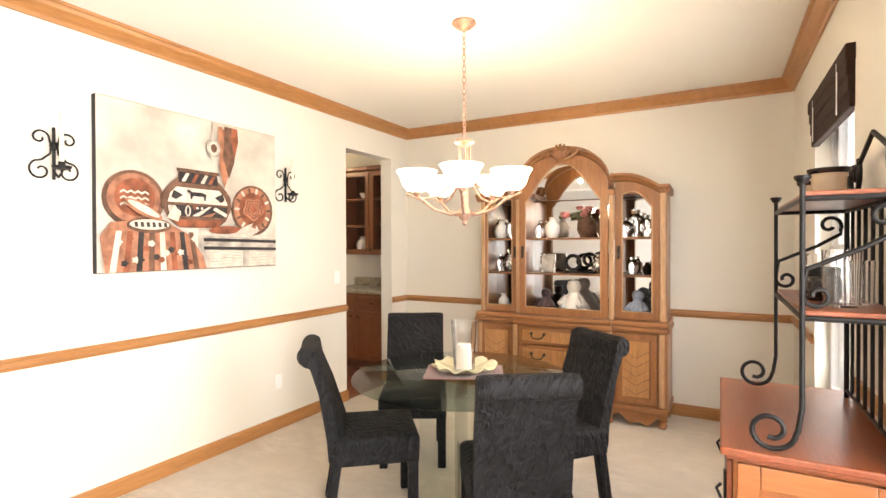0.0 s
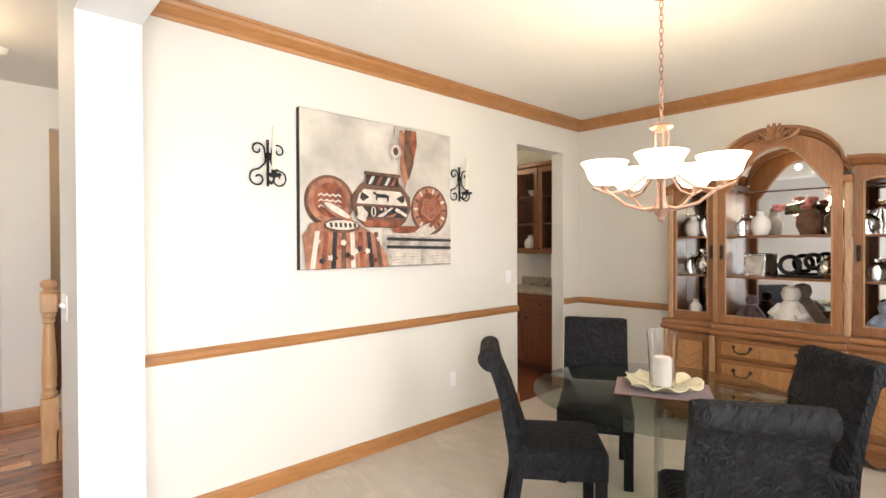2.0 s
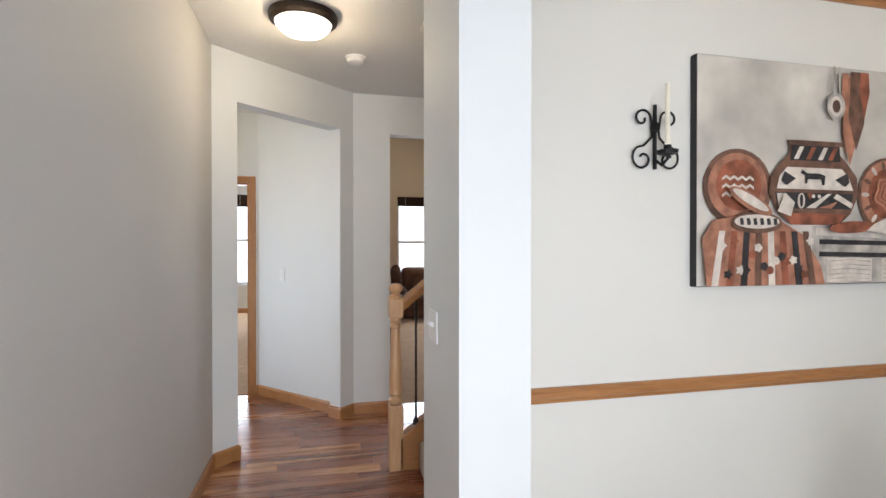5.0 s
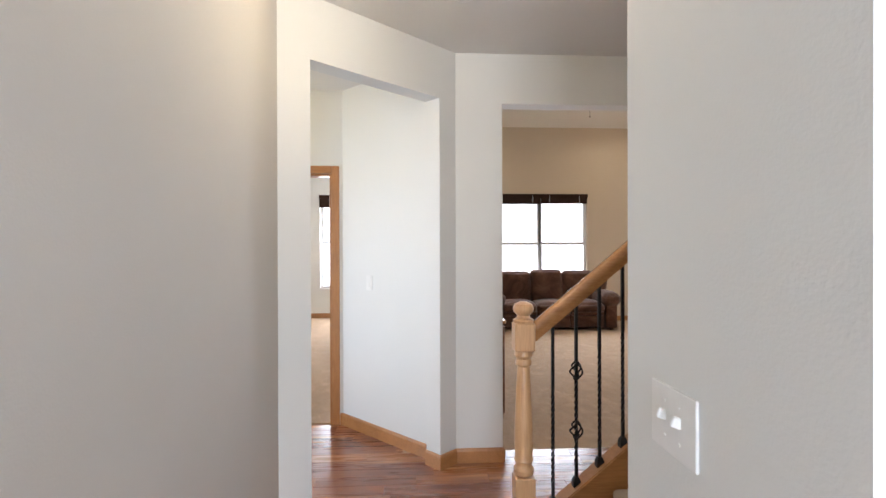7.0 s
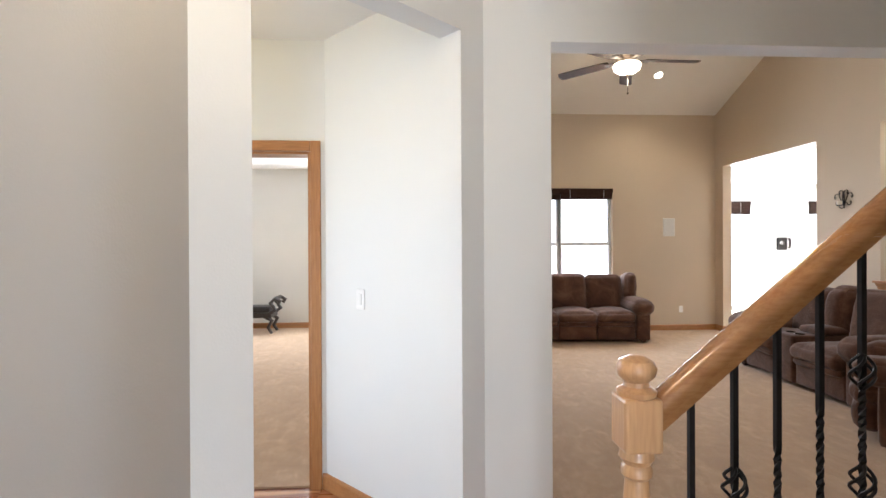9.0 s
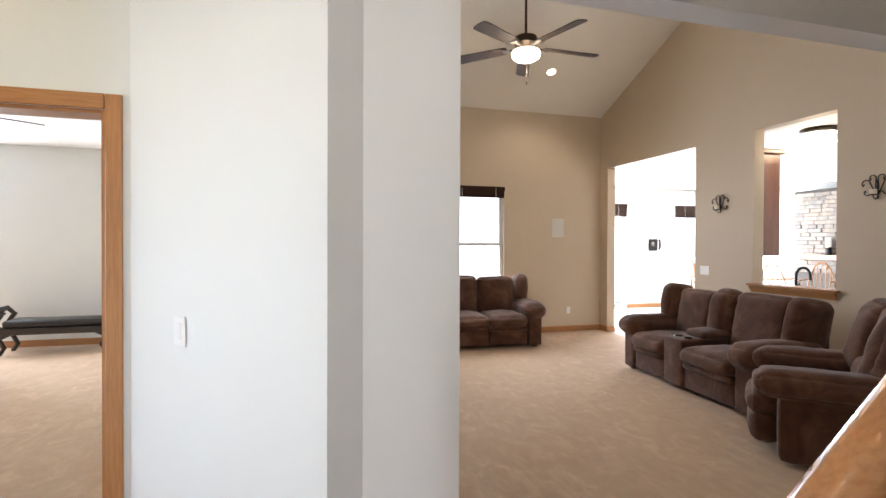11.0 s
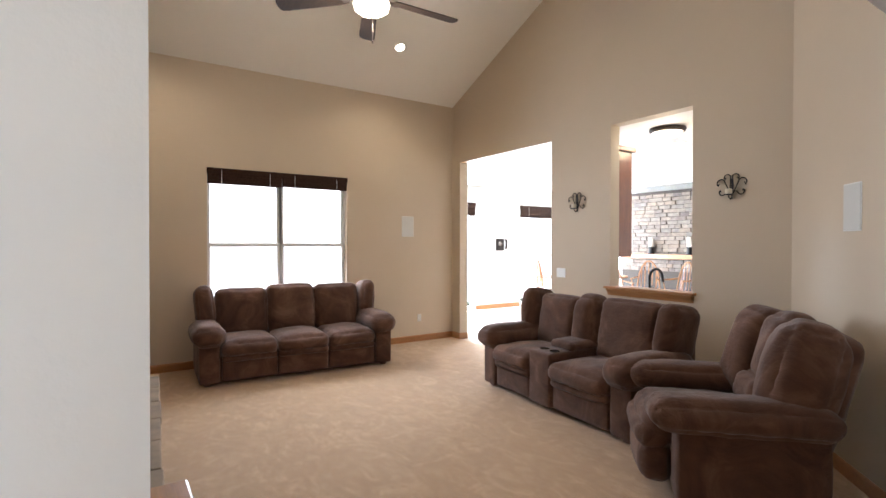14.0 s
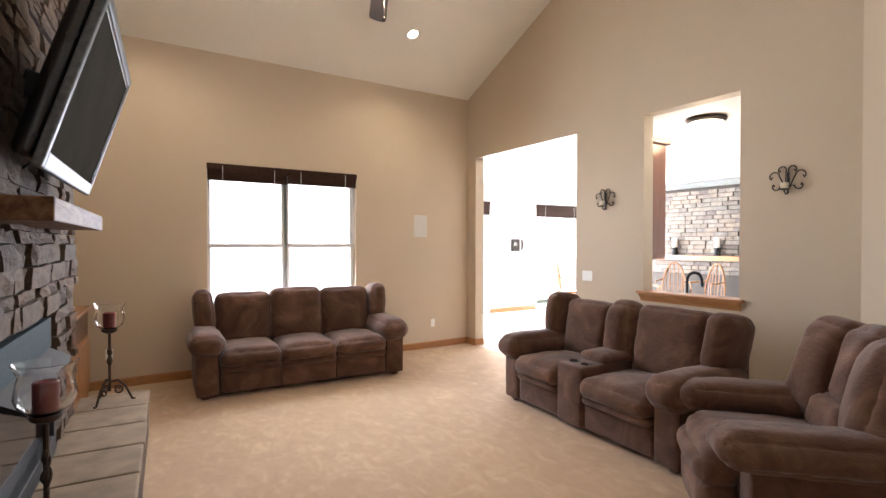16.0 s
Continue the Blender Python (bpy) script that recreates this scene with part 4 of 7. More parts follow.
        pane.faces.new([pane.verts.new((a, y - 0.010, b)) for a, b in ring_i])
        part("pane", pane, M_PANE, d)
        pts = [(a, y - 0.024, b) for a, b in ring_i] + [(ring_i[0][0], y - 0.024, ring_i[0][1])]
        part("bead", tube(pts, 0.006, 6), M_WORN, d)
        hx = x1 - 0.028 if hinge < 0 else x0 + 0.028
        part("escutcheon", rbox(hx - 0.012, hx + 0.012, y - 0.030, y - 0.022, 1.30, 1.40, 0.004), M_BRONZE, d)
        part("drop_handle", lathe([(0, 0), (0.008, 0.01), (0.01, 0.03), (0.005, 0.05), (0, 0.055)], 8, Matrix.Translation((hx, y - 0.038, 1.29))), M_BRONZE, d)

    left = curve_top(-0.765, -0.42, HS - 0.03, HS + 0.075, 0.035)
    right = curve_top(0.40, 0.73, HS + 0.075, HS - 0.03, 0.035)
    mid = []
    for i in range(25):
        a = -math.cos(math.pi * i / 24)
        mid.append((-0.015 + 0.37 * a, HS + 0.075 + 0.245 * max(0.0, 1 - abs(a) ** 2.3) ** 0.62))
    part("arch_back", prism([(-0.37, HS - 0.018)] + [(-0.015 + (a + 0.015) * 0.95, b - 0.03) for a, b in mid] + [(0.34, HS - 0.018)], -0.030, -0.008), M_MIRROR, t, "mirrored back of the arch")
    door(-0.765, -0.42, U, left, -1, 0.03)
    door(0.40, 0.73, U, right, 1, 0.03)
    door(-0.385, 0.355, UC, mid, 1, 0.06)
    # cornices
    def cornice(line, y, grow, name):
        prof = [(0.0, 0.0), (-0.022, 0.012), (-0.03, 0.03), (-0.052, 0.045), (-0.056, 0.066), (0.05, 0.066), (0.05, 0.0)]
        bm = B()
        rings = [[bm.verts.new((a, y + o, b + u)) for o, u in prof] for a, b in line]
        for r, s in zip(rings, rings[1:]):
            for i in range(len(prof)):
                j = (i + 1) % len(prof)
                bm.faces.new((r[i], s[i], s[j], r[j]))
        bm.faces.new(rings[0])
        bm.faces.new(rings[-1][::-1])
        part(name, bm, M_PECANX, t)

    cornice([(-0.82, HS - 0.03)] + left + [(-0.405, HS + 0.08)], U, 0, "cornice")
    cornice([(0.37, HS + 0.08)] + right + [(0.80, HS - 0.03)], U, 0, "cornice")
    cornice([(-0.42, HS + 0.045)] + mid + [(0.39, HS + 0.045)], UC, 0, "arched_cornice")
    part("cornice_return", rbox(0.73, 0.80, U - 0.02, -0.01, HS - 0.03, HS + 0.035, 0.008), M_PECANX, t)
    for x, y in ((-0.755, U), (0.75, U), (-0.403, UC + 0.02), (0.378, UC + 0.02)):
        part("pilaster", rbox(x - 0.02, x + 0.02, y - 0.03, y, H0 + 0.01, HS + 0.0, 0.009, 3), M_WORN, t, "worn fluted pilaster")
        part("pilaster", rbox(x - 0.02, x + 0.02, (D if abs(x) > 0.5 else DC) - 0.022, (D if abs(x) > 0.5 else DC), 0.17, 0.73, 0.009, 3), M_WORN, t)
        part("capital", rbox(x - 0.026, x + 0.026, y - 0.04, y + 0.002, HS - 0.03, HS + 0.015, 0.008, 3), M_PECAN, t)
    # carved crest
    cz = HS + 0.075 + 0.245 + 0.03
    for k in range(-3, 4):
        a = k * 0.36
        pts = [(0.015 * k - 0.015, UC - 0.055, cz - 0.055), (-0.015 + 0.055 * math.sin(a), UC - 0.07, cz - 0.055 + 0.05 * math.cos(a)), (-0.015 + 0.10 * math.sin(a), UC - 0.06, cz - 0.055 + 0.11 * math.cos(a))]
        part("crest_lobe", tube(pts, 0.016, 8, None, lambda f: 0.5 + 0.9 * math.sin(math.pi * min(1, f + 0.15))), M_PECANX, t, "", True)
    for s in (-1, 1):
        part("crest_scroll", tube([(s * x - 0.015, UC - 0.058, z) for x, _, z in spiral(0.11, cz - 0.02, 0.005, 0.035, 0, 480)], 0.010, 6), M_PECANX, t, "", True)
        part("crest_leaf", tube([(-0.015 + s * 0.03, UC - 0.058, cz - 0.07), (-0.015 + s * 0.09, UC - 0.06, cz - 0.055), (-0.015 + s * 0.15, UC - 0.058, cz - 0.005), (-0.015 + s * 0.2, UC - 0.055, cz - 0.02)], 0.011, 6), M_PECANX, t, "", True)
    # Lamp without a fixture, added to brighten the hutch from inside.
    bulb(-1.465, 4.25, 2.0, 1.7, 0.02)


china_cabinet()
CABX, CABY = -1.465, 4.46


def vessel(name, x, y, z, profile, mat, label, category, k=1.0, seg=18):
    ob = link(name, lathe([(r * k, h * k) for r, h in profile], seg), mat, None, "", True)
    ob.matrix_world = pose(x, y, z)
    return tagged(ob, label, category)


def doll(x, y, z, h, mat, label):
    """A seated doll as one plain shape."""
    bm = lathe([(0, 0), (0.52, 0.0), (0.5, 0.12), (0.33, 0.38), (0.2, 0.55), (0.16, 0.62), (0, 0.62)], 16)
    bm = join(bm, lathe([(0, 0.58), (0.17, 0.64), (0.22, 0.78), (0.17, 0.93), (0, 1.0)], 14))
    for s in (-1, 1):
        tube([(s * 0.2, -0.1, 0.5), (s * 0.36, -0.28, 0.3), (s * 0.2, -0.42, 0.22)], 0.08, 8, bm)
    moved(bm, Matrix.Scale(h, 4))
    ob = link("doll", bm, mat, None, "", True)
    ob.matrix_world = pose(x, y, z)
    return tagged(ob, label, "doll")


VASE = [(0, 0), (0.05, 0), (0.075, 0.06), (0.07, 0.12), (0.03, 0.17), (0.035, 0.2), (0.0, 0.2)]
doll(CABX + 0.03, 4.26, 0.821, 0.29, M_DOLLW, "seated doll in a white lace dress")
doll(CABX - 0.21, 4.24, 0.821, 0.21, M_DOLLK, "small doll in a dark dress")
doll(CABX + 0.55, 4.26, 0.821, 0.22, M_DOLLB, "small doll in a blue and red dress")
for x, z, pr, mat, k, lb in ((-0.62, 0.821, VASE, M_PORCELAIN, 0.7, "small white porcelain vase in the cabinet"), (-0.55, 1.167, VASE, M_SILVER, 0.9, "silver vase on a cabinet shelf"), (-0.64, 1.472, VASE, M_PORCELAIN, 0.8, "white vase on a cabinet shelf"), (-0.52, 1.472, VASE, M_GLASS, 1.0, "clear glass vase on a cabinet shelf"), (-0.16, 1.472, VASE, M_PORCELAIN, 0.9, "white porcelain figurine vase"), (0.14, 1.472, VASE, C_UMBER, 1.1, "dark brown vase on a cabinet shelf"), (0.53, 1.472, VASE, M_GLASS, 1.1, "clear glass decanter on a cabinet shelf"), (0.62, 1.167, VASE, M_BRONZE, 0.5, "small dark pot on a cabinet shelf"), (0.24, 1.167, VASE, M_SILVER, 0.8, "silver pitcher on a cabinet shelf")):
    vessel("vase", CABX + x, 4.26, z, pr, mat, lb, "vase", k)


for x, z, k in ((-0.68, 1.472, 0.9), (-0.58, 1.167, 1.0), (-0.66, 1.167, 0.8), (-0.28, 1.472, 0.8), (0.27, 1.472, 1.0), (0.60, 1.472, 0.9), (0.46, 1.472, 0.8), (0.50, 1.167, 0.7), (0.30, 0.821, 0.8)):
    vessel("glass_vase", CABX + x, 4.32, z, VASE, M_GLASS, "clear cut glass vase in the cabinet", "vase", k)


def picture_frame():
    t = thing("photo_frame", pose(CABX - 0.2, 4.24, 1.167, -12), "silver photo frame leaning on a cabinet shelf", "photo frame")
    part("frame", join(join(rbox(-0.07, -0.055, -0.01, 0.01, 0, 0.17, 0.004), rbox(0.055, 0.07, -0.01, 0.01, 0, 0.17, 0.004)), join(rbox(-0.055, 0.055, -0.01, 0.01, 0, 0.015, 0.004), rbox(-0.055, 0.055, -0.01, 0.01, 0.155, 0.17, 0.004))), M_SILVER, t)
    part("print", boxed(-0.055, 0.055, -0.003, 0.003, 0.015, 0.155), C_GREY, t)


picture_frame()


def flowers():
    t = thing("flower_spray", pose(CABX + 0.04, 4.24, 1.65), "faded rose flower spray in the cabinet", "flowers")
    rn = random.Random(4)
    for i in range(9):
        p = Vector((rn.uniform(-0.12, 0.14), rn.uniform(-0.05, 0.02), rn.uniform(-0.02, 0.09)))
        part("blossom", lathe([(0, -0.02), (0.025, -0.012), (0.035, 0.008), (0.022, 0.018), (0.026, 0.0), (0, 0.012)], 9, Matrix.Translation(p)), M_FLOWER, t)
    part("stem", tube([(0.1, 0, -0.16), (0.07, 0, -0.05), (0.0, 0, 0.03)], 0.01), M_LEAFY, t)
    part("foliage", join(tube([(-0.13, 0, 0.0), (0.0, -0.01, 0.02), (0.16, 0, -0.03)], 0.018, 6), tube([(0.0, 0, 0.02), (0.12, -0.02, 0.06)], 0.014, 6)), M_LEAFY, t)


flowers()


def letters():
    """Two dark round letter shapes on a stand."""
    t = thing("letter_ornament", pose(CABX + 0.05, 4.23, 1.167), "black scrolled letter ornament on a cabinet shelf", "ornament")
    part("letter", tube([(x - 0.02, y, z + 0.09) for x, y, z in spiral(0, 0, 0.06, 0.06, 0, 360, 28)], 0.016), M_IRON, t)
    part("letter", tube([(x + 0.12, y, z + 0.12) for x, y, z in spiral(0, 0, 0.045, 0.05, 40, 330, 22)], 0.015), M_IRON, t)
    part("foot", rbox(-0.09, 0.17, -0.02, 0.02, 0.0, 0.02, 0.004), M_IRON, t)


letters()

# chandelier
M_COPPER = metal_mat("brushed_rose_bronze", (0.42, 0.26, 0.20), 0.45, 0.5)
M_SHADE = glow_mat("lit_alabaster_glass", (1.0, 0.82, 0.55), 6.0)


def chandelier(x, y):
    t = thing("chandelier", pose(x, y, ZD), "five-light chandelier with glowing alabaster bowls", "chandelier")
    part("canopy", lathe([(0, 0), (0.065, 0), (0.068, -0.012), (0.04, -0.035), (0.012, -0.05), (0, -0.05)], 24), M_COPPER, t, "", True)
    ch = B()
    n = 19
    for i in range(n):
        z = -0.055 - i * 0.031
        pts = [(0.009 * math.cos(a), 0, z - 0.018 + 0.021 * math.sin(a)) for a in [2 * math.pi * k / 10 for k in range(11)]]
        link_ = tube(pts, 0.0028, 5)
        moved(link_, Matrix.Translation((0, 0, z)) @ Matrix.Rotation((i % 2) * math.pi / 2, 4, "Z") @ Matrix.Translation((0, 0, -z)))
        join(ch, link_)
    part("chain", ch, M_COPPER, t)
    z0 = -0.655
    part("crown_plate", lathe([(0, z0 + 0.02), (0.015, z0 + 0.015), (0.05, z0), (0.055, z0 - 0.012), (0.03, z0 - 0.03), (0, z0 - 0.03)], 20), M_COPPER, t, "", True)
    for k in range(5):
        a = 2 * math.pi * k / 5 + 0.3
        part("rod", tube([(0.032 * math.cos(a), 0.032 * math.sin(a), z0 - 0.02), (0.032 * math.cos(a), 0.032 * math.sin(a), z0 - 0.20)], 0.005, 6), M_COPPER, t)
    part("hub", lathe([(0, -0.84), (0.03, -0.85), (0.04, -0.87), (0.018, -0.90), (0.022, -1.02), (0.04, -1.06), (0.03, -1.085), (0.012, -1.10), (0.016, -1.115), (0, -1.13)], 18), M_COPPER, t, "", True)
    for k in range(5):
        a = 2 * math.pi * k / 5 + 1.35
        m = Matrix.Rotation(a, 4, "Z")
        arm = tube([(0.02, 0, -1.05), (0.08, 0, -1.065), (0.17, 0, -1.04), (0.24, 0, -0.985), (0.268, 0, -0.965)], 0.008, 8)
        tube([(0.02, 0, -0.87), (0.07, 0, -0.90), (0.15, 0, -0.965), (0.25, 0, -0.985), (0.325, 0, -0.955)], 0.006, 8, arm)
        part("arm", moved(arm, m), M_COPPER, t)
        o = m @ Matrix.Translation((0.268, 0, 0))
        part("cup", lathe([(0, -0.97), (0.012, -0.965), (0.022, -0.945), (0.035, -0.93), (0, -0.93)], 14, o), M_COPPER, t, "", True)
        part("shade", lathe([(0.02, -0.945), (0.052, -0.938), (0.078, -0.908), (0.092, -0.862), (0.112, -0.832), (0.108, -0.829), (0.087, -0.86), (0.073, -0.903), (0.048, -0.931), (0, -0.938)], 22, o), M_SHADE, t, "lit alabaster glass bowl", True)
        p = o @ Vector((0, 0, -0.82))
        bulb(x + p.x, y + p.y, ZD + p.z + 0.02, 2.3, 0.03, (1, 0.80, 0.52))


chandelier(-1.57, 2.42)

# table, chairs, centre
TX, TY = -1.49, 2.22
M_TBASE = tinted_pane("base_glass", (0.93, 0.96, 0.945), 7.0)
M_TGLASS = tinted_pane("table_glass", (0.74, 0.80, 0.77))


def glass_table():
    t = thing("round_glass_table", pose(TX, TY, 0), "round glass dining table on glass panel legs", "table")
    top = part("tabletop", lathe([(0, 0.736), (0.545, 0.736), (0.557, 0.741), (0.557, 0.745), (0.545, 0.75), (0, 0.75)], 64), M_TGLASS, t, "bevelled clear glass top", True)
    for a in (20, 110):
        p = part("base_panel", rbox(-0.22, 0.22, -0.006, 0.006, 0, 0.734, 0.002, m=Matrix.Rotation(radians(a), 4, "Z")), M_TBASE, t)
    return t


glass_table()


def slip_chair():
    """A chair in a black fitted cover; it faces +y."""
    t = thing("dining_chair", pose(0, 0, 0), "black crinkled cloth parsons chair with a rolled back", "chair", "chairs round the table")
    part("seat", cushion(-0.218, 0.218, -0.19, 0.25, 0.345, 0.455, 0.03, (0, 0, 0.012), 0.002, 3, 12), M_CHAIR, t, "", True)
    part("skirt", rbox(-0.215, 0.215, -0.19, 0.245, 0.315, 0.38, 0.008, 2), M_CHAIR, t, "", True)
    # back: a section in (y, z) that ends in a roll to the rear, swept across
    front = [(-0.105, 0.34), (-0.120, 0.45), (-0.190, 0.68), (-0.245, 0.82)]
    roll = [(-0.305 + 0.052 * math.cos(radians(a)), 0.862 + 0.052 * math.sin(radians(a))) for a in range(0, 271, 18)]
    rear = [(-0.296, 0.805), (-0.250, 0.68), (-0.198, 0.45), (-0.185, 0.34)]
    side = front + roll + rear
    bm = B()
    n = 14
    rings = []
    for i in range(n + 1):
        f = i / n
        x = -0.202 + 0.404 * f
        k = 1 - 0.18 * max(0.0, abs(2 * f - 1) - 0.86) / 0.14
        cy = sum(a for a, b in side) / len(side)
        rings.append([bm.verts.new((x, (a - 0.004 * math.sin(9 * b + 5 * f)) * k + cy * (1 - k), b - (0.006 if b > 0.9 and k < 1 else 0))) for a, b in side])
    for r, q in zip(rings, rings[1:]):
        for i in range(len(side)):
            j = (i + 1) % len(side)
            bm.faces.new((r[i], r[j], q[j], q[i]))
    bm.faces.new(rings[0])
    bm.faces.new(rings[-1][::-1])
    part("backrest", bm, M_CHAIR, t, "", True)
    for x, y, lean in ((-0.185, 0.215, 0), (0.185, 0.215, 0), (-0.175, -0.165, -0.05), (0.175, -0.165, -0.05)):
        lg = rbox(x - 0.026, x + 0.026, y - 0.026, y + 0.026, 0, 0.33, 0.006)
        for q in lg.verts:
            q.co.y += lean * (0.33 - q.co.z) / 0.33
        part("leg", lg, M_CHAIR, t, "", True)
    return t


m = Mat("crinkled_black_cloth", 0.7)
v = m.node("ShaderNodeMapping", Vector=m.coords((1, 1, 1), (0.3, -0.5, 0), shift=True), Scale=(12.0, 12.0, 2.8)).outputs[0]
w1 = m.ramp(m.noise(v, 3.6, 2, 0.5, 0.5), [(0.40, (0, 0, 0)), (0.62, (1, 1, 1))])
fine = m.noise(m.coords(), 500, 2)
# The crinkle mask also paints highlights on ridges and shade in creases.
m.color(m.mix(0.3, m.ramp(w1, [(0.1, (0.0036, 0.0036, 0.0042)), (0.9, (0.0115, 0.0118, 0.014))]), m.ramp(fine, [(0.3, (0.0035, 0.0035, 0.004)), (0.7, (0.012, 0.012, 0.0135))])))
m.bump(w1, 0.8, 0.010).put(Specular_IOR_Level=0.24)
M_CHAIR = m.m


def facing(x, y, dx, dy):
    return pose(x, y, 0, 0, 0, math.degrees(math.atan2(-dx, dy)))


first = slip_chair()
SEATS = [(-1.985, 2.09, 0.77, 0.64), (-2.145, 2.797, 0.497, -0.868), (-1.13, 2.63, -0.63, -0.77), (-1.14, 2.035, -0.54, 0.842)]
first.matrix_world = facing(*SEATS[0])
for s in SEATS[1:]:
    copy_thing(first, facing(*s))

M_MATCLOTH = cloth_mat("rust_placemat", (0.10, 0.028, 0.018), (0.17, 0.05, 0.03), 30)
ob = link("placemat", rbox(-0.20, 0.20, -0.15, 0.15, 0, 0.004, 0.0015), M_MATCLOTH)
ob.matrix_world = pose(TX + 0.0, TY + 0.03, 0.751, 0, 0, 25)
tagged(ob, "rust brown cloth placemat on the glass table", "placemat")
M_SHELL = plain_mat("green_cream_ceramic", (0.62, 0.58, 0.40), 0.25, 9, 0.18)


def scalloped_dish():
    bm = B()
    n, rings = 60, []
    for r, z in ((0.0, 0.004), (0.06, 0.004), (0.10, 0.012), (0.15, 0.030), (0.165, 0.040), (0.16, 0.044), (0.145, 0.036), (0.10, 0.020), (0.05, 0.013), (0.0, 0.012)):
        if r == 0:
            rings.append([bm.verts.new((0, 0, z))])
            continue
        k = max(0, (r - 0.08) / 0.085)
        rings.append([bm.verts.new(((r + 0.012 * k * math.cos(10 * a)) * math.cos(a), (r + 0.012 * k * math.cos(10 * a)) * math.sin(a), z + 0.010 * k * math.sin(10 * a))) for a in [2 * math.pi * i / n for i in range(n)]])
    for a, b in zip(rings, rings[1:]):
        for i in range(n):
            vs = list(dict.fromkeys([a[i % len(a)], a[(i + 1) % len(a)], b[(i + 1) % len(b)], b[i % len(b)]]))
            if len(vs) > 2:
                bm.faces.new(vs)
    ob = link("scalloped_dish", bm, M_SHELL, None, "", True)
    ob.matrix_world = pose(TX, TY + 0.03, 0.7555)
    tagged(ob, "cream and green scalloped ceramic dish", "dish")


scalloped_dish()
M_WAX = plain_mat("white_wax", (0.84, 0.80, 0.72), 0.45, 20, 0.04)
ob = vessel("pillar_candle", TX, TY + 0.03, 0.7775, [(0, 0), (0.038, 0), (0.038, 0.118), (0.034, 0.124), (0.01, 0.118), (0, 0.118)], M_WAX, "white pillar candle inside the glass hurricane", "candle")
vessel("hurricane_glass", TX, TY + 0.03, 0.7695, [(0, 0.0), (0.05, 0.0), (0.055, 0.006), (0.058, 0.10), (0.068, 0.25), (0.065, 0.25), (0.055, 0.10), (0.05, 0.007), (0, 0.007)], M_GLASS, "clear flared glass hurricane round a candle", "hurricane lamp", 1.0, 28)

# red cabinet and iron rack
M_REDTOP = wood_mat("red_stained_top", (0.15, 0.034, 0.012), (0.26, 0.066, 0.022), 1, 0.32, 1.2, 0.25)
M_AMBER = wood_mat("amber_pine", (0.22, 0.065, 0.018), (0.34, 0.12, 0.034), 0, 0.35)


def red_cabinet():
    t = thing("sideboard", pose(XE - 0.02, 0, 0), "red-stained sideboard with iron latches", "sideboard")
    part("top", rbox(-0.465, 0.0, 1.66, 2.57, 0.775, 0.80, 0.006), M_REDTOP, t)
    part("top_moulding", rbox(-0.45, 0.0, 1.675, 2.555, 0.76, 0.775, 0.005), M_REDTOP, t)
    part("body", rbox(-0.43, -0.01, 1.70, 2.53, 0.06, 0.76, 0.005), M_AMBER, t)
    for x0, x1 in ((-0.42, -0.03),):
        part("side_panel", join(join(rbox(x0, x0 + 0.06, 1.685, 1.70, 0.08, 0.75, 0.004), rbox(x1 - 0.06, x1, 1.685, 1.70, 0.08, 0.75, 0.004)), join(rbox(x0 + 0.06, x1 - 0.06, 1.685, 1.70, 0.68, 0.75, 0.004), rbox(x0 + 0.06, x1 - 0.06, 1.685, 1.70, 0.08, 0.16, 0.004))), M_AMBER, t)
    for y0, y1 in ((1.71, 2.11), (2.12, 2.52)):
        d = part("door", rbox(-0.447, -0.43, y0, y1, 0.09, 0.745, 0.005), M_REDTOP, t)
        part("latch", join(rbox(-0.456, -0.447, y0 + 0.02, y0 + 0.045, 0.60, 0.70, 0.003), tube([(-0.462, y0 + 0.03, 0.655), (-0.475, y0 + 0.03, 0.64), (-0.462, y0 + 0.03, 0.61)], 0.005)), M_IRON, d)
    for x in (-0.41, -0.05):
        for y in (1.73, 2.50):
            part("foot", rbox(x - 0.03, x + 0.03, y - 0.03, y + 0.03, 0, 0.06, 0.006), M_REDTOP, t)


red_cabinet()


